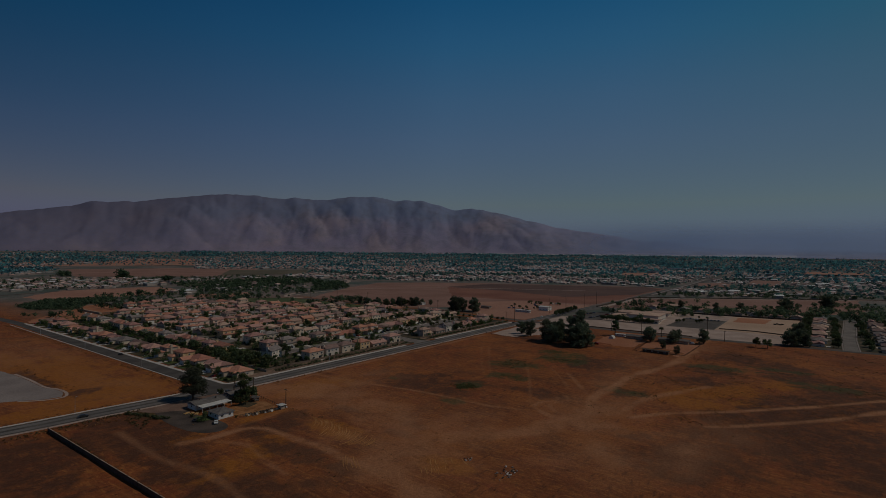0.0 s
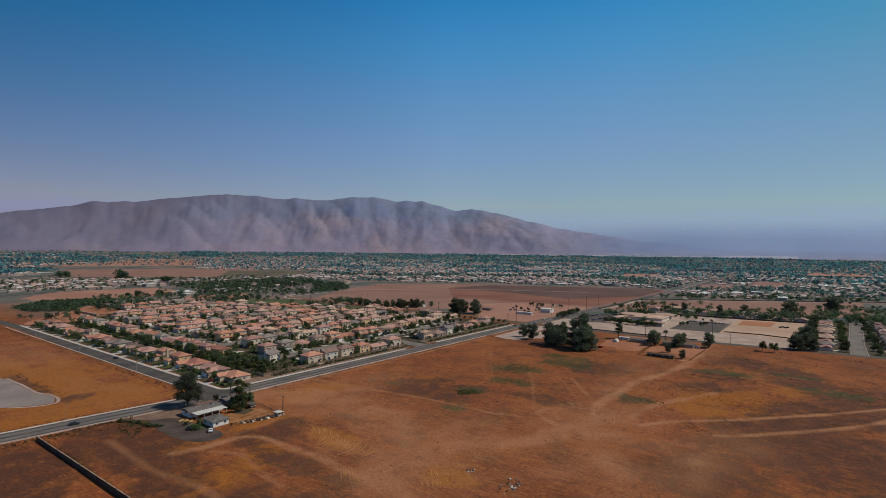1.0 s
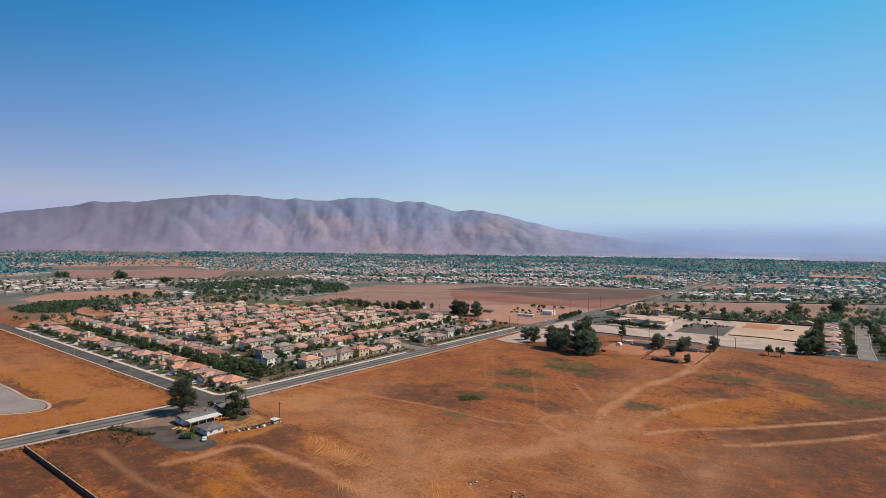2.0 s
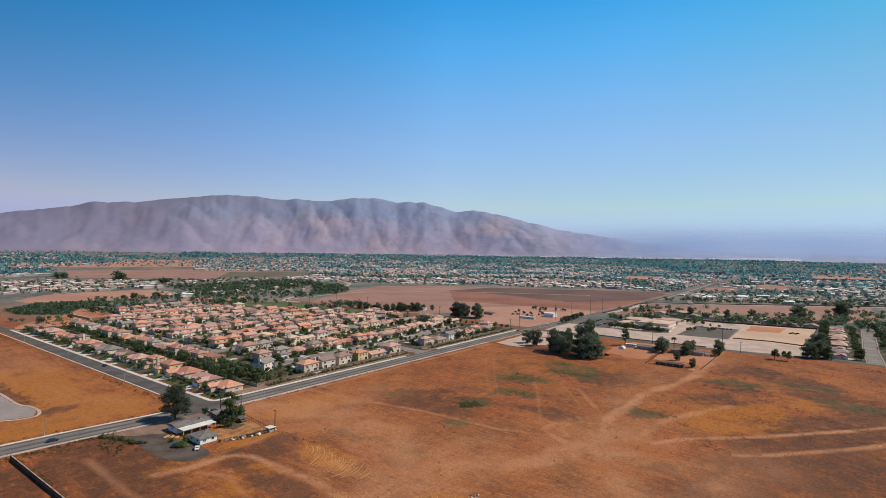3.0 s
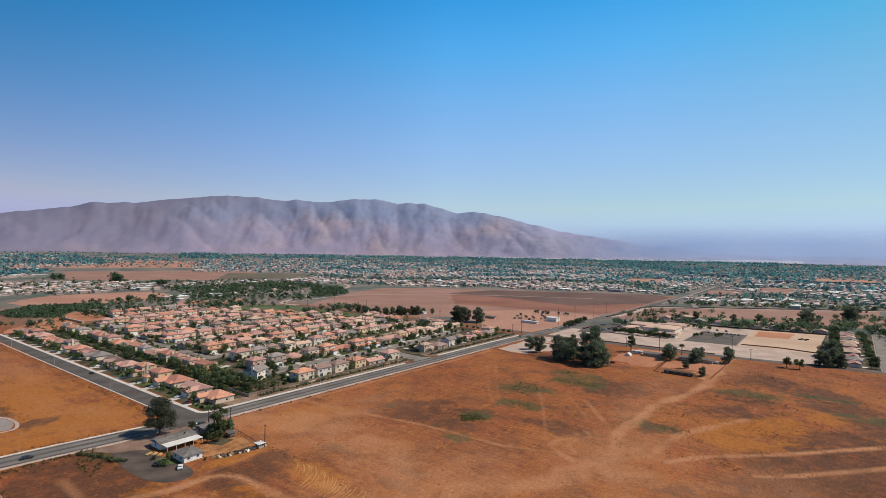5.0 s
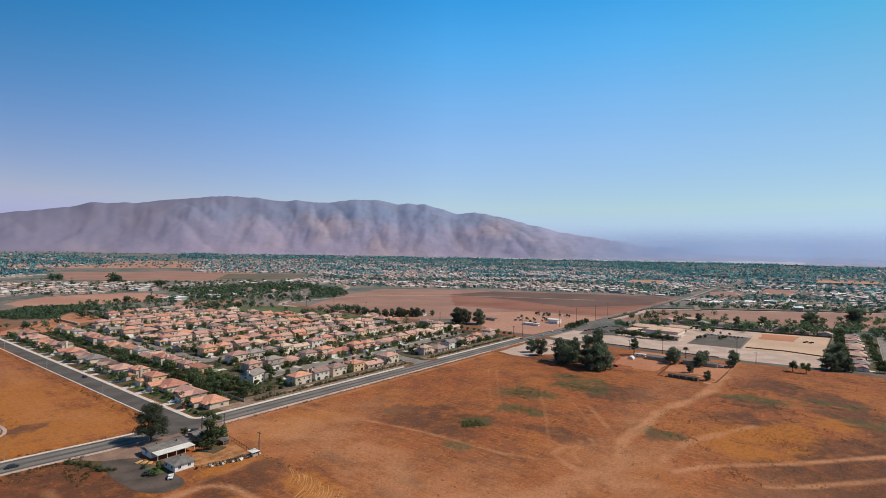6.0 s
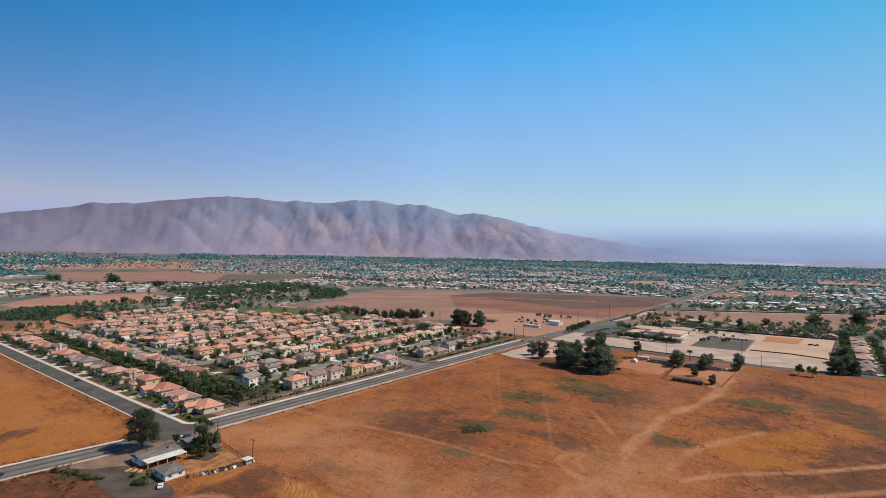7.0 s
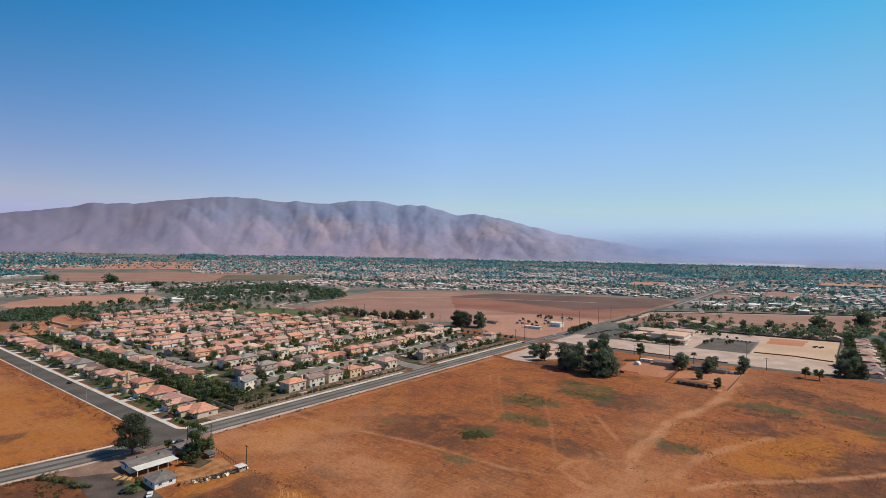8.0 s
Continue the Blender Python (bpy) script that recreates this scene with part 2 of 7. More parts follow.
ROOFS = [roof_mat("terracotta tiles", (0.43, 0.19, 0.13), (0.56, 0.265, 0.19)),
         roof_mat("rose clay tiles", (0.39, 0.21, 0.175), (0.50, 0.28, 0.24)),
         roof_mat("brown tiles", (0.23, 0.15, 0.13), (0.33, 0.215, 0.185)),
         roof_mat("grey brown tiles", (0.21, 0.175, 0.165), (0.295, 0.25, 0.235)),
         roof_mat("sand tiles", (0.46, 0.30, 0.23), (0.57, 0.385, 0.30))]
ROOF_WORDS = ["terracotta", "rose clay", "brown", "grey-brown", "sand-coloured"]
WALLS = [mat("cream stucco", (0.60, 0.47, 0.36), (0.70, 0.57, 0.45), 0.3, 4.0, 0.9, vary=0.12),
         mat("tan stucco", (0.46, 0.34, 0.26), (0.54, 0.41, 0.32), 0.3, 4.0, 0.9, vary=0.12),
         mat("off-white stucco", (0.64, 0.55, 0.47), (0.75, 0.65, 0.56), 0.3, 4.0, 0.9, vary=0.1),
         mat("yellow stucco", (0.64, 0.42, 0.23), (0.72, 0.49, 0.29), 0.3, 4.0, 0.9, vary=0.08)]
WALL_WORDS = ["cream", "tan", "off-white", "yellow"]


# ---- building helpers ----
def mesh_of(name, verts, faces, mats, slots=None, smooth=False):
    me = bpy.data.meshes.new(name)
    me.from_pydata([tuple(v) for v in verts], [], [tuple(f) for f in faces])
    for m in (mats if isinstance(mats, (list, tuple)) else [mats]):
        me.materials.append(m)
    if slots is not None:
        me.polygons.foreach_set("material_index", np.asarray(slots, dtype=np.int32))
    if smooth:
        me.polygons.foreach_set("use_smooth", np.ones(len(me.polygons), dtype=bool))
    me.update()
    return me


def quads(name, v, material):
    """A mesh of loose four-sided blades from rows of four corners."""
    me = bpy.data.meshes.new(name)
    n = len(v)
    me.vertices.add(n)
    me.vertices.foreach_set("co", np.asarray(v, np.float32).ravel())
    me.loops.add(n)
    me.loops.foreach_set("vertex_index", np.arange(n, dtype=np.int32))
    me.polygons.add(n // 4)
    me.polygons.foreach_set("loop_start", np.arange(0, n, 4, dtype=np.int32))
    me.materials.append(material)
    me.update(calc_edges=True)
    return me


def part(name, bm, material, parent=None, label=""):
    """Links a bmesh, or a mesh, as one object, under a thing or a part."""
    if isinstance(bm, bmesh.types.BMesh):
        me = bpy.data.meshes.new(name)
        bm.normal_update()
        bm.to_mesh(me)
        bm.free()
        for m in (material if isinstance(material, (list, tuple)) else [material]):
            me.materials.append(m)
    else:
        me = bm
    ob = new(name, me)
    ob.parent = parent
    return tagged(ob, label)


def thing(name, label, category, group="", m=None):
    ob = tagged(new(name), label, category, group)
    if m is not None:
        ob.matrix_basis = m
    return ob


def structure(name, me_or_bm, material=None, label="", category=""):
    return tagged(part(name, me_or_bm, material), label, category, "", "structure")


def box(bm, x0, x1, y0, y1, z0, z1, slot=0):
    v = [bm.verts.new(p) for p in ((x0, y0, z0), (x1, y0, z0), (x1, y1, z0), (x0, y1, z0), (x0, y0, z1), (x1, y0, z1), (x1, y1, z1), (x0, y1, z1))]
    for f in ((3, 2, 1, 0), (4, 5, 6, 7), (0, 1, 5, 4), (1, 2, 6, 5), (2, 3, 7, 6), (3, 0, 4, 7)):
        bm.faces.new([v[i] for i in f]).material_index = slot


def roof_shape(bm, cx, cy, w, d, z, pitch=0.4, over=0.5, gable=False, along=None, lip=0.18):
    """A hipped or gabled roof with a fascia, over a rectangle w by d at the wall's top z."""
    hx, hy = w / 2 + over, d / 2 + over
    if along is None:
        along = "x" if w >= d else "y"
    run = hy if along == "x" else hx
    rise = run * pitch
    half = (hx if along == "x" else hy) - (0 if gable else run)
    half = max(half, 0.02)
    ridge = [(cx - half, cy), (cx + half, cy)] if along == "x" else [(cx, cy - half), (cx, cy + half)]
    lo = [bm.verts.new((cx + sx * hx, cy + sy * hy, z)) for sx, sy in ((-1, -1), (1, -1), (1, 1), (-1, 1))]
    up = [bm.verts.new((cx + sx * hx, cy + sy * hy, z + lip)) for sx, sy in ((-1, -1), (1, -1), (1, 1), (-1, 1))]
    r = [bm.verts.new((*p, z + lip + rise)) for p in ridge]
    bm.faces.new(lo[::-1])
    for i in range(4):
        j = (i + 1) % 4
        bm.faces.new((lo[i], lo[j], up[j], up[i]))
    if along == "x":
        for f in ((up[0], up[1], r[1], r[0]), (up[1], up[2], r[1]), (up[2], up[3], r[0], r[1]), (up[3], up[0], r[0])):
            bm.faces.new(f)
    else:
        for f in ((up[0], up[1], r[0]), (up[1], up[2], r[1], r[0]), (up[2], up[3], r[1]), (up[3], up[0], r[0], r[1])):
            bm.faces.new(f)
    return z + lip + rise


def tube(bm, points, radii, n=8, cap=True):
    rings = []
    for i, (p, r) in enumerate(zip(points, radii)):
        p = Vector(p)
        a = Vector(points[max(i - 1, 0)])
        b = Vector(points[min(i + 1, len(points) - 1)])
        q = (b - a).to_track_quat("Z", "Y")
        rings.append([bm.verts.new(p + q @ Vector((r * math.cos(t), r * math.sin(t), 0))) for t in [2 * math.pi * k / n for k in range(n)]])
    for s, t in zip(rings, rings[1:]):
        for k in range(n):
            bm.faces.new((s[k], s[(k + 1) % n], t[(k + 1) % n], t[k]))
    if cap:
        bm.faces.new(rings[0][::-1])
        bm.faces.new(rings[-1])


def strip(points, width, z=0.04, depth=0.0, shift=0.0):
    """A band of ground along a line of points, as a bmesh; depth: its thickness above z."""
    bm = bmesh.new()
    pts = [Vector((*p, 0)) for p in points]
    rows = []
    for i, p in enumerate(pts):
        d = (pts[min(i + 1, len(pts) - 1)] - pts[max(i - 1, 0)]).normalized()
        nrm = Vector((-d.y, d.x, 0))
        a, b = p + nrm * (shift + width / 2), p + nrm * (shift - width / 2)
        rows.append([bm.verts.new((a.x, a.y, z + depth)), bm.verts.new((b.x, b.y, z + depth))])
        if depth:
            rows[-1] += [bm.verts.new((b.x, b.y, z - 0.02)), bm.verts.new((a.x, a.y, z - 0.02))]
    for s, t in zip(rows, rows[1:]):
        n = len(s)
        for k in range(n if depth else 1):
            bm.faces.new((s[k], t[k], t[(k + 1) % n], s[(k + 1) % n])[::-1] if not depth else (s[k], s[(k + 1) % n], t[(k + 1) % n], t[k]))
    if depth:
        bm.faces.new(rows[0][::-1])
        bm.faces.new(rows[-1])
    bmesh.ops.recalc_face_normals(bm, faces=bm.faces)
    if not depth and bm.faces[:] and sum(f.normal.z for f in bm.faces) < 0:
        bmesh.ops.reverse_faces(bm, faces=bm.faces)
    return bm


def bend(points, step=6.0):
    """A smooth line through the points."""
    p = np.array(points, float)
    out = []
    for i in range(len(p) - 1):
        a, b, c, d = p[max(i - 1, 0)], p[i], p[i + 1], p[min(i + 2, len(p) - 1)]
        n = max(2, int(np.linalg.norm(c - b) / step))
        for t in np.arange(n) / n:
            out.append(0.5 * (2 * b + (c - a) * t + (2 * a - 5 * b + 4 * c - d) * t * t + (3 * b - a - 3 * c + d) * t ** 3))
    out.append(p[-1])
    return [tuple(q) for q in out]


def sheet(points, z=0.03, ragged=0.0, step=5.0):
    """A flat patch of ground with a slightly uneven outline."""
    bm = bmesh.new()
    pts = []
    for i, p in enumerate(points):
        q = points[(i + 1) % len(points)]
        n = max(1, int(math.dist(p, q) / max(step, ragged * 1.2))) if ragged else 1
        fr = 0.11 if ragged < 3 else 0.33 / ragged
        for k in range(n):
            x, y = p[0] + (q[0] - p[0]) * k / n, p[1] + (q[1] - p[1]) * k / n
            if ragged:
                x, y = x + ragged * noise.noise((x * fr, y * fr, 3.1)), y + ragged * noise.noise((x * fr, y * fr, 7.7))
            pts.append(bm.verts.new((x, y, z)))
    f = bm.faces.new(pts)
    f.normal_update()
    if f.normal.z < 0:
        f.normal_flip()
    bmesh.ops.triangulate(bm, faces=[f])
    return bm


def inside(x, y, poly):
    """Which of the points lie in the polygon."""
    res = np.zeros(np.shape(x), bool)
    for (x0, y0), (x1, y1) in zip(poly, poly[1:] + poly[:1]):
        if y0 != y1:
            res ^= ((y0 > y) != (y1 > y)) & (x < (x1 - x0) * (y - y0) / (y1 - y0) + x0)
    return res


def line_dist(x, y, pts):
    """Distance of many points from a broken line."""
    best = np.full(np.shape(x), 1e9)
    for (x0, y0), (x1, y1) in zip(pts, pts[1:]):
        dx, dy = x1 - x0, y1 - y0
        t = np.clip(((x - x0) * dx + (y - y0) * dy) / (dx * dx + dy * dy), 0, 1)
        best = np.minimum(best, np.hypot(x - x0 - t * dx, y - y0 - t * dy))
    return best


# ---- ground ----
def rise(x, y):
    """The valley floor climbs far off towards the hills, raised to fit the camera's horizon."""
    r = np.hypot(np.asarray(x) + 144, np.asarray(y) + 268)
    t = np.clip((r - 2200) / 2300, 0, 1)
    return 58 * t * t * (3 - 2 * t)


TRACKS = [  # worn vehicle tracks over the field: line, half width, weight
    (bend([(380, -193), (341, -194), (278, -196), (230, -191), (187, -181), (151, -180), (126, -179), (104, -183)]), 3.6, 0.95),
    (bend([(104, -185), (85, -186), (60, -180), (40, -170), (22, -152), (2, -150), (-18, -152), (-30, -175)]), 7.0, 0.75),
    (bend([(16, -16), (32, -45), (33, -75), (28, -105), (18, -135), (-5, -150), (-24, -150)]), 14.0, 0.7),
    (bend([(90, -192), (104, -200), (120, -201), (144, -206), (165, -215), (190, -228)]), 2.6, 0.7),
    (bend([(109, -163), (103, -165), (95, -160), (86, -160), (80, -166), (75, -176)]), 1.8, 0.75),
    (bend([(115, -166), (108, -170), (98, -166), (90, -167), (84, -174)]), 1.4, 0.6),
    (bend([(100, -208), (119, -222), (143, -247), (173, -274), (210, -305), (240, -332)]), 1.8, 1.0),
    (bend([(108, -240), (120, -254), (152, -283), (181, -303), (215, -330)]), 1.8, 0.95),
    (bend([(-57, -66), (-45, -70), (-32, -70), (-25, -77), (-24, -96), (-23, -116), (-25, -131), (-26, -150)]), 2.2, 0.9),
    (bend([(-30, -66), (-12, -64), (2, -62), (14, -72), (20, -95)]), 1.6, 0.45),
    (bend([(58, -14), (58, -24), (62, -46), (64, -69), (69, -95), (70, -123), (71, -143), (76, -158)]), 1.2, 0.7),
    (bend([(14, -12), (60, -13), (140, -14), (265, -15)]), 2.2, 0.55),
    (bend([(-68, -32), (-70, -74), (-67, -96), (-66, -112), (-72, -150)]), 1.8, 0.45),
    (bend([(222, -48), (168, -81), (125, -110)]), 0.9, 0.22),
    (bend([(216, -44), (150, -86), (116, -113)]), 0.8, 0.2),
    (bend([(168, -112), (146, -126), (101, -150), (84, -159)]), 0.9, 0.34),
    (bend([(168, -144), (146, -160), (126, -174)]), 0.9, 0.6),
    (bend([(165, -147), (143, -163), (123, -177)]), 0.9, 0.55),
    (bend([(176, -128), (150, -148), (132, -160)]), 0.8, 0.3),
    (bend([(-47, -76), (-41, -89), (-46, -110), (-48, -126)]), 1.2, 0.5),
    (bend([(3, -120), (-4, -135), (-16, -150)]), 5.0, 0.5),
    (bend([(-52, 220), (-40, 200), (-24, 205), (-8, 190)]), 2.0, 0.6),
]
GREENS = [((168, -103), 16, 20), ((214, -120), 22, 16), ((230, -106), 10, 12), ((206, -131), 12, 12), ((134, -118), 9, 14), ((98, -108), 9, 9), ((83, -61), 3, 5),
          ((65, -119), 5, 8), ((145, -191), 9, 13), ((252, -224), 10, 24), ((272, -259), 7, 16), ((235, -289), 9, 26), ((-16, -44), 8, 6), ((-50, -12), 5, 9)]
DARKS = [((-24, -78), 20, 10), ((-6, -72), 12, 8), ((-62, -16), 18, 14), ((-58, -48), 14, 22), ((150, -270), 30, 24), ((128, -250), 18, 18), ((178, -288), 30, 28), ((88, -86), 22, 36), ((-76, -34), 14, 18), ((-52, -28), 12, 14), ((117, -276), 18, 22), ((300, -228), 24, 20), ((281, -260), 18, 18), ((240, -222), 14, 18), ((250, -270), 20, 20), ((144, -191), 10, 12), ((201, -220), 12, 14), ((112, -153), 9, 18), ((-33, -112), 7, 26), ((-30, -140), 5, 8), ((9, -130), 4, 9), ((22, -128), 4, 8), ((-67, -60), 12, 40), ((100, -262), 20, 28), ((128, -292), 18, 26), ((20, -85), 4, 8), ((208, -150), 22, 26), ((280, -90), 16, 40),
         ((-102, -40), 17, 44), ((-70, -92), 12, 16), ((205, -300), 50, 26), ((105, -300), 40, 30), ((165, -262), 14, 8), ((-62, 105), 5, 50), ((-52, 56), 12, 6), ((-70, -130), 18, 26), ((60, -240), 24, 24)]
GOLDS = [((-12, -61), 14, 5), ((-62, -104), 14, 12), ((-42, 58), 34, 46), ((-70, 25), 34, 14), ((160, -250), 14, 12), ((-3, -104), 9, 17), ((-4, -168), 8, 10), ((-42, -100), 9, 10), ((-30, -92), 6, 12), ((-54, -62), 9, 7), ((147, -230), 14, 20), ((172, -228), 14, 16), ((190, -243), 22, 14), ((222, -262), 18, 12), ((158, -216), 10, 8), ((40, -36), 26, 14), ((-50, 120), 34, 80)]

# broad dusty ground: place, reach, weight
DUSTS = [(15, -140, 46, 40, 0.8), (85, -190, 40, 30, 0.85), (30, -60, 30, 44, 0.75), (50, -45, 50, 24, 0.6), (-36, 75, 20, 40, 0.45), (-40, 30, 34, 24, 0.25), (-46, 210, 34, 90, 0.5),
         (40, -212, 30, 26, 0.75), (65, -235, 30, 22, 0.7), (97, -247, 26, 20, 0.5), (200, -172, 90, 14, 0.45), (330, -190, 40, 24, 0.6), (-14, -150, 20, 26, 0.7)]


def swell(x, y):
    """Low uneven swells of the open field; roads, plots and yards lie level."""
    if not (-150 < x < 420 and -350 < y < -10):
        return -0.02
    quiet = min(1, max(0, (-y - 14) / 20)) * min(1, max(0, (362 - x) / 20))
    away = math.hypot(x - min(0, max(-45, x)), y + 32)
    quiet *= min(1, max(0, away / 40 - 0.6))
    return (noise.noise((x * 0.02, y * 0.02, 0)) * 0.5 + noise.noise((x * 0.15, y * 0.15, 4)) * 0.12) * quiet - 0.02


def speckle(nt, name, scale, full, most):
    """A patch that breaks up into blotches and tufts towards its edge."""
    a = nt.nodes.new("ShaderNodeMath")
    a.operation = "MULTIPLY"
    nt.links.new(span(nt, attribute(nt, name), 0.05, full, 0, most), a.inputs[0])
    nt.links.new(span(nt, noise_tex(nt, scale, 8, 0.75), 0.36, 0.56, 0.3, 1.0), a.inputs[1])
    return a.outputs[0]


def make_ground():
    def lines(lo, hi, step):
        core = list(np.arange(lo, hi + 0.1, step))
        out, s = [hi], step
        while out[-1] < 4950:
            s *= 1.16
            out.append(min(out[-1] + s, 4950))
        low, s = [lo], step
        while low[-1] > -4950:
            s *= 1.16
            low.append(max(low[-1] - s, -4950))
        return np.array(low[:0:-1] + core + out[1:])
    xs, ys = lines(-140, 400, 1.25), lines(-330, 90, 1.25)
    X, Y = np.meshgrid(xs, ys)
    nx, ny = len(xs), len(ys)
    flat = np.stack([X.ravel(), Y.ravel()], 1)
    Z = rise(flat[:, 0], flat[:, 1]) + np.array([swell(x, y) for x, y in flat.tolist()])
    idx = np.arange(nx * ny).reshape(ny, nx)
    faces = np.stack([idx[:-1, :-1], idx[:-1, 1:], idx[1:, 1:], idx[1:, :-1]], -1).reshape(-1, 4)
    me = bpy.data.meshes.new("ground")
    me.vertices.add(len(flat))
    me.vertices.foreach_set("co", np.column_stack([flat, Z]).astype(np.float32).ravel())
    me.loops.add(faces.size)
    me.loops.foreach_set("vertex_index", faces.ravel().astype(np.int32))
    me.polygons.add(len(faces))
    me.polygons.foreach_set("loop_start", np.arange(0, faces.size, 4, dtype=np.int32))
    me.polygons.foreach_set("use_smooth", np.ones(len(faces), dtype=bool))
    me.update(calc_edges=True)
    x, y = flat.T
    near = (x > -200) & (x < 420) & (y > -360) & (y < 430)
    worn, green = np.zeros(len(x)), np.zeros(len(x))
    xn, yn = x[near], y[near]
    wob = np.array([noise.noise((a * 0.06, b * 0.06, 9)) for a, b in zip(xn, yn)])
    w = np.zeros(len(xn))
    for pts, half, k in TRACKS:
        d = line_dist(xn, yn, pts) + wob * half * 0.8
        w = np.maximum(w, k * np.clip(1.5 - d / half, 0, 1))
    dust = np.zeros(len(xn))
    for cx, cy, rx, ry, k in DUSTS:
        dust = np.maximum(dust, k * np.exp(-((xn - cx) / rx) ** 2 - ((yn - cy) / ry) ** 2))
    w = np.clip(np.maximum(w, dust * (0.74 + 0.8 * wob)), 0, 1)
    def patches(some):
        g = np.zeros(len(xn))
        for (gx, gy), rx, ry in some:
            g = np.maximum(g, np.clip(1.35 - np.hypot((xn - gx) / rx, (yn - gy) / ry) + wob * 0.6 + wob2 * 0.55, 0, 1))
        return g
    wob2 = np.array([noise.noise((a * 0.22, b * 0.22, 19)) for a, b in zip(xn, yn)])
    dark, gold = np.zeros(len(x)), np.zeros(len(x))
    worn[near], green[near], dark[near], gold[near] = w, patches(GREENS), patches(DARKS), patches(GOLDS)
    town = np.clip(np.maximum(np.maximum(x - 392, np.minimum(x - 8, y - 395) * 0.3), y - 700) / 25, 0, 1)
    for nm, arr in (("worn", worn), ("green", green), ("dark", dark), ("gold", gold), ("town", town)):
        a = me.attributes.new(nm, "FLOAT", "POINT")
        a.data.foreach_set("value", arr.astype(np.float32))
    m, nt, b = base_mat("dry stubble field", 0.95)
    big = span(nt, noise_tex(nt, 0.013, 6, 0.62), 0.36, 0.64)
    mid = span(nt, noise_tex(nt, 0.045, 8, 0.68), 0.42, 0.66)
    fine = span(nt, noise_tex(nt, 0.7, 6, 0.7), 0.3, 0.7)
    streak = span(nt, noise_tex(nt, 0.10, 5, 0.6, stretch=(3.0, 0.35, 1)), 0.35, 0.68)
    col = mixer(nt, (0.18, 0.048, 0.017), (0.30, 0.096, 0.025), big)
    col = mixer(nt, col, (0.10, 0.038, 0.021), mixer(nt, (0, 0, 0), (0.75, 0.75, 0.75), mid))
    col = mixer(nt, col, (0.27, 0.066, 0.024), mixer(nt, (0, 0, 0), (0.6, 0.6, 0.6), span(nt, noise_tex(nt, 0.03, 9, 0.72), 0.5, 0.62)))
    col = mixer(nt, col, (0.37, 0.128, 0.035), mixer(nt, (0, 0, 0), (0.4, 0.4, 0.4), streak))
    hatch = span(nt, noise_tex(nt, 0.32, 4, 0.6, stretch=(2.2, 0.5, 1)), 0.5, 0.66)
    col = mixer(nt, col, (0.42, 0.158, 0.045), mixer(nt, (0, 0, 0), (0.55, 0.55, 0.55), hatch))
    furrow = span(nt, noise_tex(nt, 0.2, 5, 0.65, stretch=(0.6, 1.9, 1)), 0.54, 0.68)
    col = mixer(nt, col, (0.095, 0.032, 0.016), mixer(nt, (0, 0, 0), (0.75, 0.75, 0.75), furrow))
    col = mixer(nt, col, (0.36, 0.125, 0.016), speckle(nt, "gold", 0.3, 0.8, 0.9))
    col = mixer(nt, col, (0.105, 0.041, 0.02), speckle(nt, "dark", 0.12, 0.7, 1.0))
    col = mixer(nt, col, (0.065, 0.068, 0.024), speckle(nt, "green", 0.15, 0.8, 0.85))
    worn_mix = nt.nodes.new("ShaderNodeMath")
    worn_mix.operation = "MULTIPLY"
    nt.links.new(attribute(nt, "worn"), worn_mix.inputs[0])
    nt.links.new(span(nt, noise_tex(nt, 0.06, 8, 0.68), 0.34, 0.58, 0.4, 1.0), worn_mix.inputs[1])
    col = mixer(nt, col, (0.42, 0.19, 0.092), worn_mix.outputs[0])
    earth = mixer(nt, (0.08, 0.105, 0.09), (0.20, 0.16, 0.14), span(nt, noise_tex(nt, 0.009, 6, 0.7), 0.38, 0.58))
    col = mixer(nt, col, earth, attribute(nt, "town"))
    shade = nt.nodes.new("ShaderNodeCombineColor")
    f2 = span(nt, noise_tex(nt, 0.7, 6, 0.7), 0.28, 0.72, 0.78, 1.18)
    for i in range(3):
        nt.links.new(f2, shade.inputs[i])
    col = mixer(nt, col, shade.outputs[0], 1.0, "MULTIPLY")
    tuft = span(nt, noise_tex(nt, 0.22, 6, 0.75, stretch=(0.55, 1.0, 1)), 0.56, 0.70, 0, 0.5)
    bare = nt.nodes.new("ShaderNodeMath")
    bare.operation = "MULTIPLY"
    nt.links.new(tuft, bare.inputs[0])
    nt.links.new(span(nt, attribute(nt, "worn"), 0.1, 0.6, 1, 0.15), bare.inputs[1])
    col = mixer(nt, col, (0.10, 0.058, 0.028), bare.outputs[0])
    nt.links.new(col, b.inputs["Base Color"])
    bp = nt.nodes.new("ShaderNodeBump")
    bp.inputs["Strength"].default_value, bp.inputs["Distance"].default_value = 0.55, 0.22
    nt.links.new(fine, bp.inputs["Height"])
    nt.links.new(bp.outputs[0], b.inputs["Normal"])
    me.materials.append(m)
    structure("ground", me, None, "dry orange stubble field with worn dirt tracks", "ground")


make_ground()


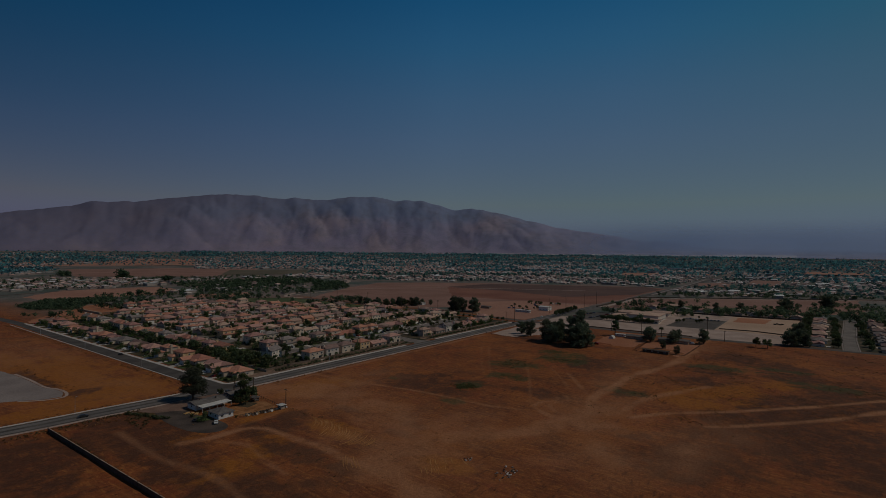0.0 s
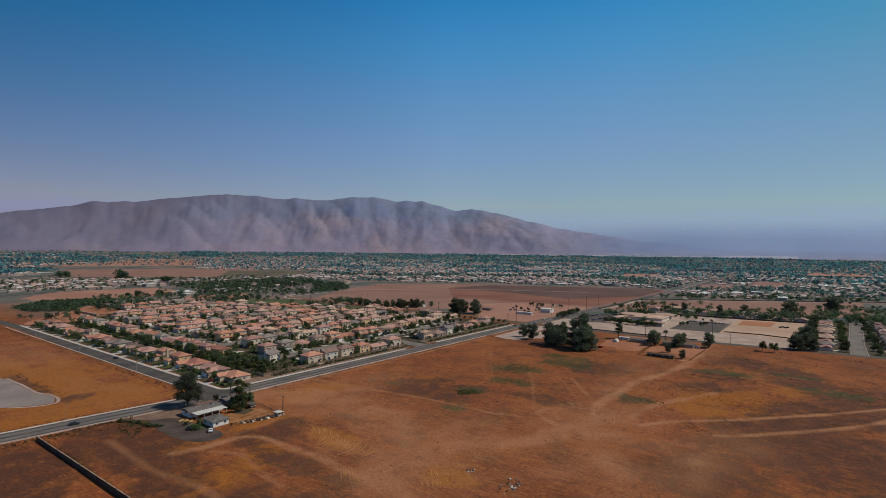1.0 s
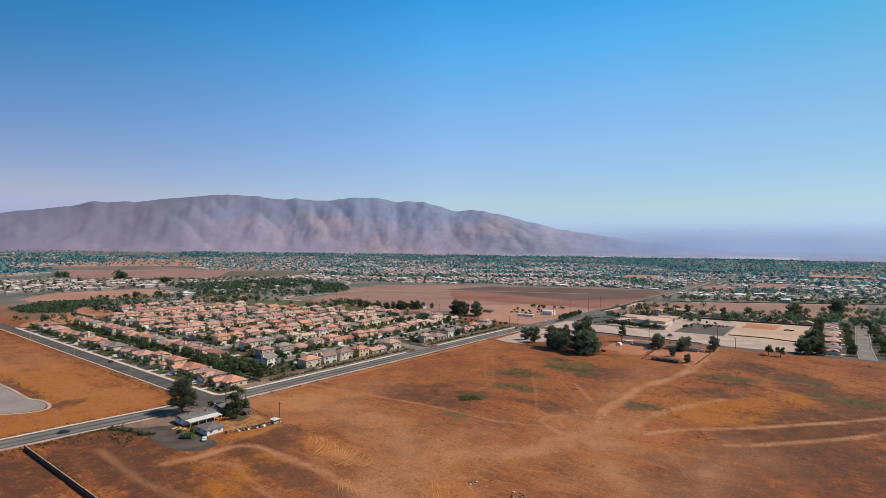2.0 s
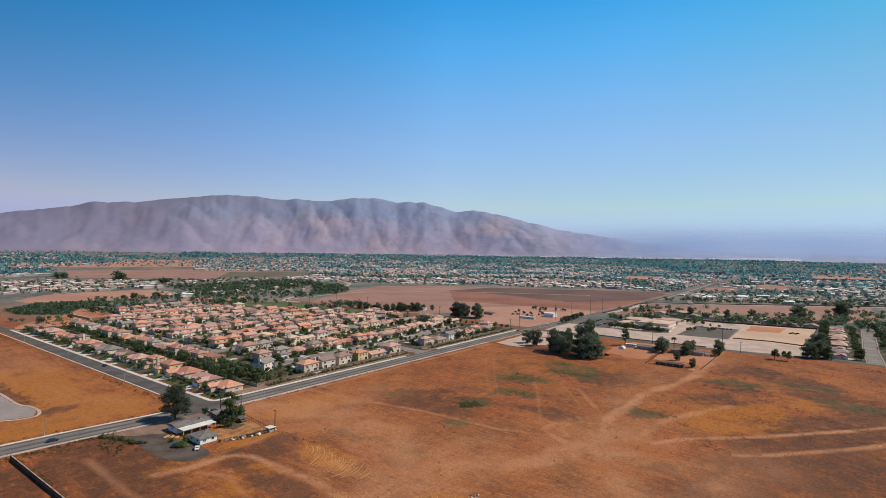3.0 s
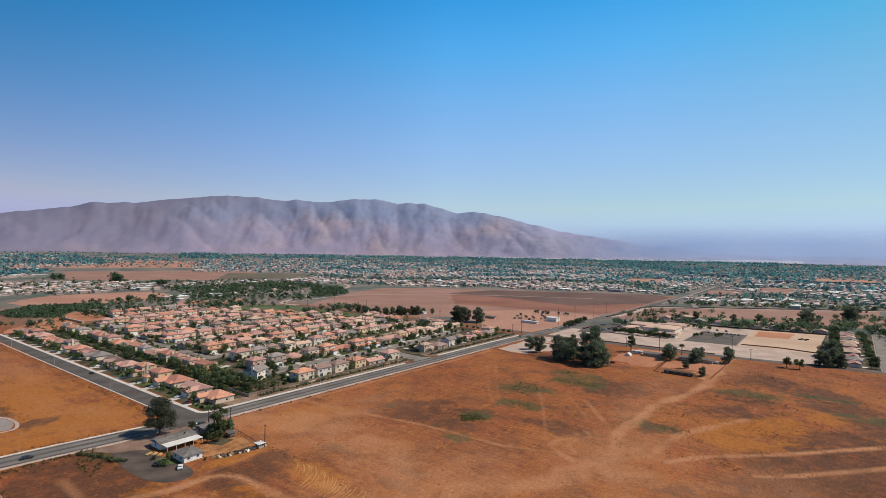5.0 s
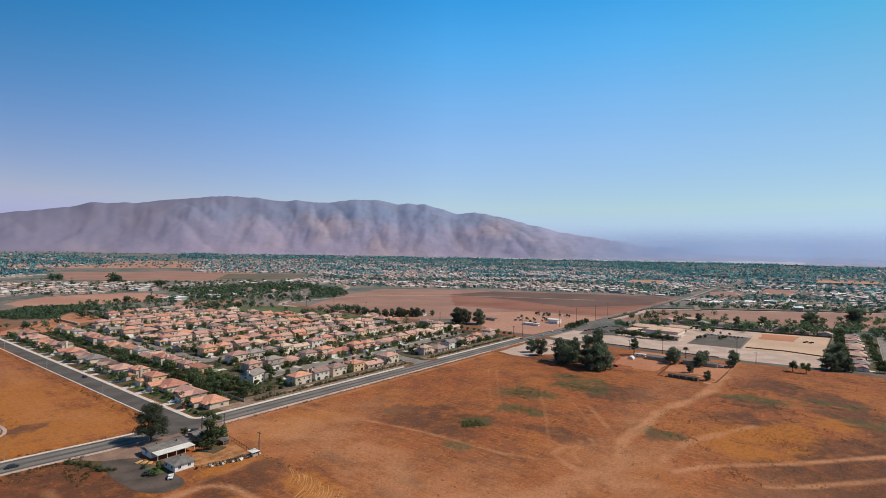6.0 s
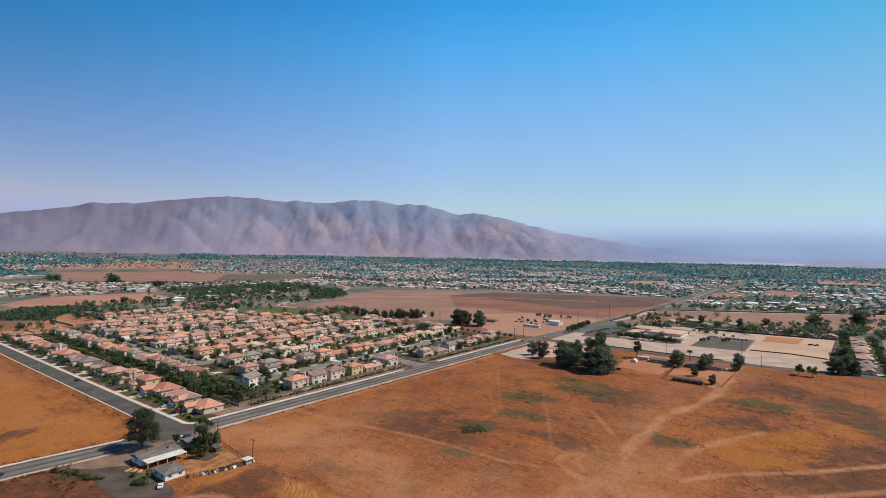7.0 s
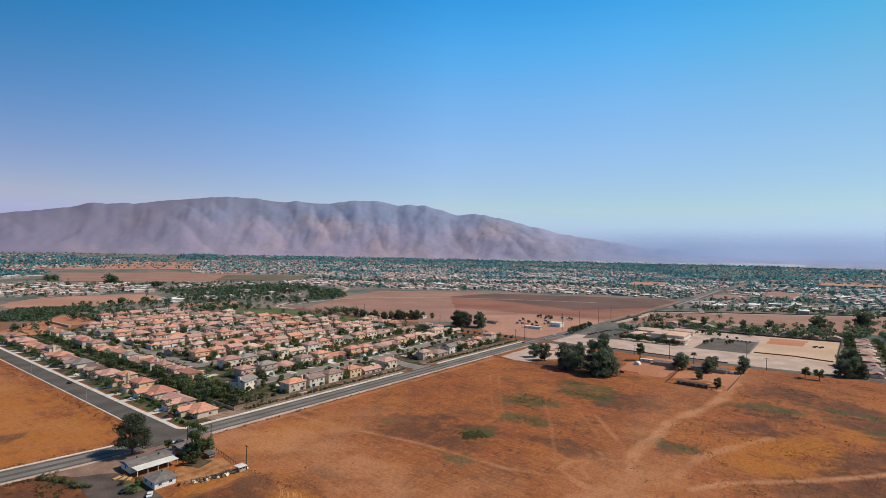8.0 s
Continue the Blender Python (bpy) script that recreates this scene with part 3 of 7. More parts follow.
# ---- ruts and windrows ----
def ruts():
    """Thin wheel ruts and scraped windrows of pale stubble, lying on the field."""
    rs = random.Random(31)
    lines = []
    def fan(tops, foots, n, curl):
        for k in range(n):
            u = (k + rs.uniform(-0.35, 0.35)) / (n - 1)
            at = np.linspace(0, 1, len(tops))
            a = [np.interp(u, at, [q[i] for q in tops]) for i in (0, 1)]
            b = [np.interp(u, np.linspace(0, 1, len(foots)), [q[i] for q in foots]) for i in (0, 1)]
            d = (b[0] - a[0], b[1] - a[1])
            lo, hi = rs.uniform(-0.12, 0.15), rs.uniform(0.8, 1.15)
            lines.append([(a[0] + d[0] * w - d[1] * curl * math.sin(w * 3), a[1] + d[1] * w + d[0] * curl * math.sin(w * 3)) for w in np.linspace(lo, hi, 4)])
    fan([(0.8, -80), (1.9, -91), (1.1, -102), (-0.3, -121), (-1, -126)], [(-11, -94), (-15, -108), (-16, -120), (-12, -131)], 34, 0.12)
    fan([(-23, -130), (-20, -134)], [(-33, -142), (-29, -147)], 6, -0.06)
    fan([(-12, -160), (-3, -165)], [(-19, -167), (-12, -172)], 9, 0.08)
    fan([(-2, -158), (8, -166)], [(-10, -166), (0, -176)], 5, -0.1)
    verts, faces = [], []
    for ln in lines:
        pts = bend(ln, 1.6)
        seed = rs.uniform(0, 90)
        prev = None
        for i, p in enumerate(pts):
            q = pts[min(i + 1, len(pts) - 1)], pts[max(i - 1, 0)]
            d = Vector((q[0][0] - q[1][0], q[0][1] - q[1][1], 0)).normalized()
            w = 0.4 * (0.6 + 1.1 * noise.noise((i * 0.3, seed, 0))) * min(1, i / 3, (len(pts) - 1 - i) / 3)
            if w < 0.06:
                prev = None
                continue
            x, y = p[0] - d.y * 0.8 * noise.noise((i * 0.12, 5, seed)), p[1] + d.x * 0.8 * noise.noise((i * 0.12, 5, seed))
            z = swell(x, y)
            n = len(verts)
            verts += [(x - d.y * w, y + d.x * w, z - 0.02), (x, y, z + 0.07), (x + d.y * w, y - d.x * w, z - 0.02)]
            if prev is not None:
                faces += [(prev, n, n + 1, prev + 1), (prev + 1, n + 1, n + 2, prev + 2)]
            prev = n
    me = mesh_of("wheel_ruts", verts, faces, RUT)
    tagged(part("wheel_ruts", me, None), "pale wheel ruts and scraped windrows in the field", "ruts", "", "stuff")


ruts()

# ---- mountains ----
RIDGE = [(100, 150), (88, 230), (77.8, 292), (72.9, 363), (71.5, 396), (67.9, 413), (65.1, 452), (60.5, 500), (57.2, 506), (54.4, 485), (52.9, 502), (50.3, 486),
         (46.4, 521), (44.2, 527), (42.3, 498), (39.2, 500), (37.0, 460), (35.5, 420), (33.6, 437), (30.1, 391), (27.3, 335), (24.6, 282), (19.9, 226), (15.9, 171), (11.9, 160), (9.4, 112), (0, 100), (-25, 92)]


def mountain_mesh(name, az0, az1, near, crest, back, height, rough, material, step=0.18, rows=46):
    """A range of hills in an arc about the camera, sized to fit its view: spurs and gullies run down from the crest."""
    az = np.radians(np.arange(az0, az1, step))
    rr = np.concatenate([np.linspace(near, crest, rows), np.linspace(crest, back, 8)[1:]])
    verts = []
    for i, r in enumerate(rr):
        for a in az:
            deg = math.degrees(a)
            top = height(deg)
            t = (r - near) / (crest - near)
            spur = noise.fractal((deg * 0.22 + t * 0.7, t * 1.3, 0.3), 0.9, 2.1, 5)
            spur += 0.12 * noise.fractal((deg * 1.1 + t * 1.5, t * 2.6, 7.3), 0.9, 2.1, 4)
            gully = abs(noise.noise((deg * 0.35 - t * 1.1, t * 1.6, 5.0)))
            if t <= 1:
                prof = 0.38 * t + 0.62 * t * t * (3 - 2 * t)
                z = 46 + (top - 46) * prof
                z += rough * (top - 40) * (0.55 * spur + 0.6 * (gully - 0.3)) * math.sin(math.pi * min(t, 1)) ** 0.8
            else:
                z = top - (r - crest) * 0.5
            rad = r + 120 * noise.noise((deg * 0.1, 0, 2)) * math.sin(math.pi * min(t, 1))
            verts.append((-144 + rad * math.cos(a), -268 + rad * math.sin(a), z))
    n = len(az)
    faces = [(i * n + k, i * n + k + 1, (i + 1) * n + k + 1, (i + 1) * n + k) for i in range(len(rr) - 1) for k in range(n - 1)]
    me = mesh_of(name, verts, faces, material, smooth=True)
    me.flip_normals()
    return me


def ridge_height(deg):
    xs = [p[0] for p in RIDGE][::-1]
    zs = [p[1] for p in RIDGE][::-1]
    return 84 + (np.interp(deg, xs, zs) - 84) * 1.045 + 7 * noise.noise((deg * 0.9, 1.5, 0)) + 4 * noise.noise((deg * 2.3, 4.5, 0))


def hazy_rock_mat(name, low, mid, high):
    # haze is put into the slope colours: mauve low down, bluer with height
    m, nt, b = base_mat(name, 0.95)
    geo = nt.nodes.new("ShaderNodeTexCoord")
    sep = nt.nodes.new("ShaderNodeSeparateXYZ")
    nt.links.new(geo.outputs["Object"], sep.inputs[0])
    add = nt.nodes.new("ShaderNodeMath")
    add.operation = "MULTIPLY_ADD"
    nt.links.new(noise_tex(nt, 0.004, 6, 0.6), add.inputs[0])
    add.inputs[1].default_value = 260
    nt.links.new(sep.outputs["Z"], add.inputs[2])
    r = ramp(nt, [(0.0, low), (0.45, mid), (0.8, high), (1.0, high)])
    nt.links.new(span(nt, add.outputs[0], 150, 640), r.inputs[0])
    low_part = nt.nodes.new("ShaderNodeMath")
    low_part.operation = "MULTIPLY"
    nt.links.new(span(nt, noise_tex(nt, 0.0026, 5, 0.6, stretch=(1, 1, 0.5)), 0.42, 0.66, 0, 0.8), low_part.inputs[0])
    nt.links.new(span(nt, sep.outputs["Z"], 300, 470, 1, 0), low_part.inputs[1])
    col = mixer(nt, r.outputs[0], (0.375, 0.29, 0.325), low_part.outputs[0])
    # lavender mixed in at low Y stands in for thicker haze
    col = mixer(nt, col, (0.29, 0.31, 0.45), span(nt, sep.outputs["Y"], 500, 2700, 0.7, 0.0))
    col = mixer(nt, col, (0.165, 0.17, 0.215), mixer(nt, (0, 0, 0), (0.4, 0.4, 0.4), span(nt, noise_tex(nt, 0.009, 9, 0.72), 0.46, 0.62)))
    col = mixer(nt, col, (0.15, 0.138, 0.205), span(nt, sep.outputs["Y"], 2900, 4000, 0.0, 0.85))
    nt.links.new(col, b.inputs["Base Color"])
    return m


ROCK = hazy_rock_mat("haze-tinted mountain slopes", (0.295, 0.245, 0.345), (0.29, 0.265, 0.38), (0.20, 0.24, 0.375))
structure("backdrop", mountain_mesh("backdrop", -25, 100, 3950, 4600, 4850, ridge_height, 0.155, ROCK), None, "mountain range beyond the town, haze tinted mauve into its slopes", "mountains")



def haze_sheet():
    """A curved sheet added to imitate valley haze, thinning upwards and towards the near hills."""
    m = bpy.data.materials.new("valley haze sheet")
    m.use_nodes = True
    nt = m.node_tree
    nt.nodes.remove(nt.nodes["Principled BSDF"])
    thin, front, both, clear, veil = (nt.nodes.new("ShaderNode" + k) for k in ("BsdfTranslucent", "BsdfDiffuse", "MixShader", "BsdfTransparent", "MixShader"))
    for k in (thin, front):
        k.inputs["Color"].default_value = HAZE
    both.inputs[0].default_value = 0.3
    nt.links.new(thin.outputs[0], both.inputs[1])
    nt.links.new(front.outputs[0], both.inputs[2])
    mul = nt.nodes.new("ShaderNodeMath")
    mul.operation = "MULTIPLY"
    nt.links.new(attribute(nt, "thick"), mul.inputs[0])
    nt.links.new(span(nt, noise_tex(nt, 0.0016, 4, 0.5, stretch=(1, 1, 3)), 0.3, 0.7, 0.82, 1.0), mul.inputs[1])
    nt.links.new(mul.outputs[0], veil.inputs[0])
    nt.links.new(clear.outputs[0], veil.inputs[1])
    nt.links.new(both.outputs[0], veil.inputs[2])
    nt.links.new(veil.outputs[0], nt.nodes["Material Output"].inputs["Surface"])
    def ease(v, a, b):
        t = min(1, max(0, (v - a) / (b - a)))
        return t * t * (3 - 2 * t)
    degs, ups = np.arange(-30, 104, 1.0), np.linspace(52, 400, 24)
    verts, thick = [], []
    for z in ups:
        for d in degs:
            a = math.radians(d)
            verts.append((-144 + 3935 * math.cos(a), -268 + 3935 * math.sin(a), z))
            # haze density painted per vertex, as the sheet's opacity
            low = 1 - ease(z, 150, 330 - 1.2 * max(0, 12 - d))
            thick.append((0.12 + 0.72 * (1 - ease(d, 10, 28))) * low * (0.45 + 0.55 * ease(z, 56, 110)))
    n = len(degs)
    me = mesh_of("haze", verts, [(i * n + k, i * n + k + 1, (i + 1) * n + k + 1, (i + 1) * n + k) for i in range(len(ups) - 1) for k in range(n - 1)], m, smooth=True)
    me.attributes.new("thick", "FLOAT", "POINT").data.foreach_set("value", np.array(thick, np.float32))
    structure("haze", me, None, "thin lavender sheet added as haze before the far hills", "haze")


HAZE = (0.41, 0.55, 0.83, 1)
haze_sheet()

# ---- roads ----
ROAD_B = bend([(-330, 40), (-200, 23), (-100, 9.5), (-64, 6.2), (-29, 2.2), (0, 0), (60, -0.4), (200, -0.4), (355, -0.5), (460, -4), (670, -10), (900, -10), (1300, -8), (1750, -6)], 8)
ROAD_A = bend([(0, 4), (0, 60), (0, 200), (2, 340), (2, 420), (-10, 560), (-30, 760)], 10)
ROAD_C = bend([(384, 420), (384, 200), (384, 60), (383, 4), (383, -60), (381, -140), (385, -200), (396, -286), (400, -420), (400, -600)], 10)
structure("road", strip(ROAD_B, 13.0, 0.04), ASPHALT, "grey two-lane asphalt road beside the housing estate", "road")
structure("road", strip([p for p in ROAD_A if p[1] > 3], 10.6, 0.045), ASPHALT, "grey asphalt street with kerbs beside the houses", "road")
structure("road", strip(ROAD_C, 11.0, 0.045), OLD_ASPHALT, "worn grey asphalt cross road", "road")
for shift in (-3.1, 2.9):
    structure("wheel_lane", strip([p for p in ROAD_B if p[0] < 700], 3.4, 0.046, 0, shift), LANE, "paler worn wheel lane on asphalt", "road")
structure("dirt_shoulder", strip([p for p in ROAD_B if 8 < p[0] < 368], 3.2, 0.03, 0, -8.2), DIRT, "pale dirt shoulder along the road", "ground")
structure("dirt_shoulder", strip([p for p in ROAD_B if -330 < p[0] < -8], 3.0, 0.03, 0, -7.4), DIRT, "pale dirt shoulder along the road", "ground")
structure("pavement", strip([p for p in ROAD_B if 12 < p[0] < 182], 2.6, 0.04, 0.14, 7.9), CONCRETE, "pale concrete pavement with kerb", "pavement")
structure("pavement", strip([p for p in ROAD_B if 208 < p[0] < 366], 2.6, 0.04, 0.14, 7.9), CONCRETE, "pale concrete pavement with kerb", "pavement")
structure("pavement", strip([p for p in ROAD_B if -330 < p[0] < -8], 1.6, 0.04, 0.14, 7.6), CONCRETE, "pale concrete kerb beside the field", "pavement")
structure("pavement", strip([(6.6, 12), (6.6, 400)], 2.4, 0.04, 0.14), CONCRETE, "pale concrete pavement in front of houses", "pavement")
structure("pavement", strip([(-6.0, 16), (-6.0, 400)], 0.8, 0.04, 0.14), CONCRETE, "pale concrete kerb beside the field", "pavement")
structure("pavement", strip(bend([(6.6, 12), (7.4, 9.2), (9.4, 7.9), (12, 7.6)], 1), 2.5, 0.04, 0.14), CONCRETE, "rounded concrete corner pavement", "pavement")
structure("junction", sheet([(184, 6.2), (207, 6.2), (202.5, 11), (201, 20), (190.5, 20), (189, 11)], 0.049), STREET, "pale street mouth at the through road", "road")
structure("junction", sheet([(-12, -6.5), (9, -6.5), (9, 6), (6.5, 9), (5.3, 14), (-5.3, 16), (-6, 11), (-12, 8)], 0.05), ASPHALT, "asphalt road junction", "road")


def dashes(points, length, gap, width, z, material, name, label, shift=0.0):
    """Painted dashes along a road, one mesh."""
    bm = bmesh.new()
    run = 0.0
    for p, q in zip(points, points[1:]):
        a, b = Vector((*p, z)), Vector((*q, z))
        d = b - a
        seg = d.length
        d.normalize()
        nrm = Vector((-d.y, d.x, 0))
        s = -run % (length + gap)
        while s < seg:
            e = min(s + length, seg)
            c = nrm * shift
            vs = [bm.verts.new(a + d * u + c + nrm * v) for u, v in ((s, -width / 2), (e, -width / 2), (e, width / 2), (s, width / 2))]
            bm.faces.new(vs)
            s += length + gap
        run += seg
    tagged(part(name, bm, material), label, "road marking", "", "structure")


dashes([p for p in ROAD_B if 20 < p[0] < 700], 60, 0.0, 0.3, 0.052, PAINT_Y, "centre_line", "faded yellow centre line on asphalt")
dashes([p for p in ROAD_B if -330 < p[0] < -16], 60, 0.0, 0.3, 0.052, PAINT_Y, "centre_line", "faded yellow centre line on asphalt")
dashes([p for p in ROAD_B if -330 < p[0] < -16], 60, 0.0, 0.2, 0.052, PAINT_W, "edge_line", "white edge line on asphalt", -5.9)

# ---- soil patches, lots and fields ----
structure("field", sheet([(8, 400), (30, 395), (60, 394), (75, 440), (125, 448), (139, 552), (100, 545), (60, 480), (20, 430)], 0.05, 3), ORANGESOIL, "bare orange lot behind the houses", "field")
structure("field", sheet([(100, 630), (200, 651), (276, 645), (334, 745), (330, 830), (176, 858), (90, 740)], 0.15, 6), PINKSOIL, "pink dry open field", "field")
structure("field", sheet([(349, 1339), (619, 1108), (864, 1210), (1100, 1700), (486, 1855)], 0.3, 14), REDSOIL, "reddish open field before the town", "field")
far_bits = []
for r in np.linspace(2480, 3060, 9):
    for a in np.radians(np.linspace(60, 77, 21)):
        x, y = -144 + r * math.cos(a), -268 + r * math.sin(a)
        far_bits.append((x, y, float(rise(x, y)) + 1.0))
far_quads = [(i * 21 + k, i * 21 + k + 21, i * 21 + k + 22, i * 21 + k + 1) for i in range(8) for k in range(20)]
structure("field", mesh_of("field", far_bits, far_quads, PINKSOIL), None, "pale pink open field far off", "field")
structure("field", sheet([(671, 1174), (889, 1041), (1073, 1276), (879, 1472)], 0.5, 8), OLIVEFIELD, "dull olive fallow field", "field")
structure("field", sheet([(263, 570), (291, 522), (358, 521), (391, 584), (289, 606)], 0.1, 4), PINKSOIL, "small bare pink lot", "field")
structure("field", sheet([(395, 410), (470, 462), (614, 545), (760, 600), (850, 530), (935, 400), (1100, 57), (1060, 2), (868, 2), (727, -4), (600, 6), (470, 120), (393, 200)], 0.06, 4), REDSOIL, "bare pinkish field beside the road", "field")
structure("field", sheet([(585, 255), (680, 330), (760, 392), (925, 385), (1088, 56), (1050, 6), (868, 6), (727, 2), (620, 10), (605, 110)], 0.075, 5), BRICKSOIL, "bare red field beside the road", "field")
structure("field", sheet([(765, 400), (925, 385), (1090, 56), (1040, 10), (860, 10), (712, 95), (760, 240)], 0.12, 5), DARKSOIL, "dark brown ploughed field", "field")
structure("field", sheet([(391, 60), (391, 7), (460, 4), (600, 2), (600, 120), (534, 161), (440, 130)], 0.09, 2), PINKSOIL, "bare dusty lot with sheds", "field")
structure("field", sheet([(592, -17), (637, -120), (705, -258), (733, -330), (1035, -330), (870, -130), (765, -20)], 0.06, 4), REDSOIL, "bare brown strip beside the canal road", "field")
OPEN_LOTS = [[(1828, 340), (1925, 230), (1700, 180), (1615, 280)], [(2600, -212), (2625, -430), (2253, -410), (2165, -222)], [(1345, -12), (1400, -80), (1218, -100), (1170, -40)],
             [(1619, -105), (1649, -186), (1370, -194), (1341, -128)], [(1900, 120), (2040, 40), (1960, 20), (1840, 90)]]
for k, q in enumerate(OPEN_LOTS):
    far_up = float(rise(np.mean([a for a, _ in q]), np.mean([b for _, b in q])))
    structure("field", sheet(q, 1.5 + far_up * 1.3, 6, 20), (PINKSOIL, PINKSOIL, REDSOIL, REDSOIL, PINKSOIL)[k], "open bare lot in the distant town", "field")
structure("park", sheet([(280, 440), (300, 330), (345, 250), (374, 236), (375, 440), (300, 500)], 0.06, 3), PARKGREEN, "green belt of park grass", "park")
structure("park", sheet([(640, -70), (700, -95), (725, -190), (668, -212), (655, -150)], 0.1, 3), PARKGREEN, "green watered strip", "park")
structure("lot", sheet([(389, -14), (456, -14), (452, -66), (452, -140), (456, -190), (457, -256), (412, -260), (392, -262), (388, -140)], 0.035, 0.6), DIRT, "pale bare ground beside the road", "ground")
structure("lot", sheet([(456, -189), (600, -189), (612, -262), (457, -256)], 0.06), SAND, "raked sandy play field", "ground")
structure("lot", sheet([(540, -196), (590, -195), (596, -232), (545, -228)], 0.1, 2), ORANGESOIL, "reddish infield patch on sand", "ground")
structure("lot", sheet([(453, -140), (540, -142), (545, -186), (458, -188)], 0.06), OLD_ASPHALT, "grey asphalt car park", "car park")
structure("lot", sheet([(432, -30), (520, -16), (540, -60), (452, -66)], 0.06), OLD_ASPHALT, "grey asphalt car park", "car park")
structure("lot", sheet([(452, -66), (545, -60), (600, -85), (615, -190), (545, -190), (545, -142), (452, -140)], 0.05), DIRT, "pale swept school yard", "ground")
structure("lot", sheet([(280, -16), (374, -14), (373, -60), (330, -75), (280, -62), (270, -40)], 0.05, 1.5), DIRT, "pale dirt yard with a low fence", "ground")
structure("lot", sheet([(290, -118), (330, -112), (372, -118), (372, -150), (330, -152), (292, -150)], 0.05, 2), ORANGESOIL, "bare orange yard by the cottage", "ground")
structure("lot", sheet([(279, -157), (276, -192), (344, -197), (331, -154)], 0.05), ORANGESOIL, "bare fenced paddock", "ground")
structure("lot", sheet([(-64.5, 53), (-61.6, 59), (-60.8, 66), (-61.5, 74), (-64.5, 83), (-64.8, 110), (-66, 136), (-76, 200), (-150, 230), (-150, 110), (-110, 80), (-82, 62), (-72, 54)], 0.05, 0.7, 2.5), PAD, "pale grey concrete basin pad", "ground")
structure("lot", strip(bend([(-82, 60.5), (-72, 52.5), (-64, 51.5), (-60.4, 58), (-59.6, 66), (-60.6, 75), (-63.4, 84), (-63.6, 110), (-65, 136)], 3), 1.6, 0.06), DIRT, "bleached earth rim round the basin pad", "ground")
structure("driveway", sheet(bend([(-45, -13), (-47, -22.5), (-48.7, -34.3), (-48.4, -50), (-45.3, -61), (-39, -65), (-33, -61.5), (-31.6, -52), (-33.5, -37.7), (-33.6, -21.8), (-35.4, -11), (-45, -13)], 2.0)[:-1], 0.03), DRIVE, "grey asphalt drive beside the farmhouse", "driveway")
structure("driveway", sheet([(-54, -5.2), (-26, -5.0), (-26, -12), (-31, -19), (-34, -24), (-40, -19), (-46, -14.5)], 0.036, 1.6, 1.6), DUSTY, "pinkish trodden dirt at the drive mouth", "driveway")
structure("lawn", sheet([(-14, -35.5), (-7, -34), (-4, -41), (-12, -44)], 0.042, 1.2, 1.6), YARD, "dull patchy grass in the farm yard", "lawn")
structure("farm_yard", sheet([(-17, -37), (-7.3, -35.4), (1, -42), (-2, -54), (-10, -55), (-22, -54), (-23, -47)], 0.03, 1.8, 1.6), FARMYARD, "golden bare earth of the farm yard", "ground")
structure("driveway", sheet([(-28, -4.8), (14, -5.4), (12, -11), (-8, -14), (-28, -13)], 0.033, 0.8, 1.6), DUSTY, "pale dirt forecourt", "driveway")
structure("tract_ground", sheet([(9.5, 10), (366, 10), (372, 230), (300, 330), (275, 470), (120, 490), (110, 440), (74, 400), (9, 395)], 0.02), YARD, "mixed earth and planting of house yards", "ground")
structure("verge", strip([(24, 14.3), (182, 14.3)], 9.6, 0.06), MULCH, "mulched planting strip behind the pavement", "ground")
structure("verge", strip([(208, 14.3), (366, 14.3)], 9.6, 0.06), MULCH, "mulched planting strip behind the pavement", "ground")

# ---- estate streets ----
S2 = [(84, 141), (150, 146), (230, 160), (345, 166)]
STREETS = [bend([(72, 58), (95, 62), (140, 63), (200, 61), (226, 63), (287, 70), (345, 76)])]
for k, (x0, x1) in enumerate(((84, 345), (84, 345), (84, 312), (84, 278), (125, 240))):
    STREETS.append(bend([(x, float(np.interp(x, [p[0] for p in S2], [p[1] for p in S2])) + 75 * k) for x in np.linspace(x0, x1, 6)]))
SIDE = bend([(195, 8), (196, 30), (202, 61)])
NORTH = bend([(84, 134), (84, 200), (84, 300), (85, 392)])
for k, (line, w) in enumerate([(q, 9.5) for q in STREETS] + [(SIDE, 9.5), (NORTH, 8)]):
    structure("road", strip(line, w, 0.05 + 0.006 * k), STREET, "grey residential street between houses", "road")
for line in STREETS:
    for side in (-1, 1):
        structure("pavement", strip([p for p in line if p[0] > line[0][0] + 8], 1.6, 0.04, 0.12, side * 5.6), PAD, "dusty concrete residential pavement", "pavement")
for side in (-1, 1):
    structure("pavement", strip([p for p in SIDE if 12 < p[1] < 54], 1.6, 0.04, 0.12, side * 5.6), PAD, "dusty concrete residential pavement", "pavement")
structure("pavement", strip([p for p in NORTH if p[1] > 140], 1.1, 0.04, 0.12, 4.7), PAD, "dusty concrete residential pavement", "pavement")


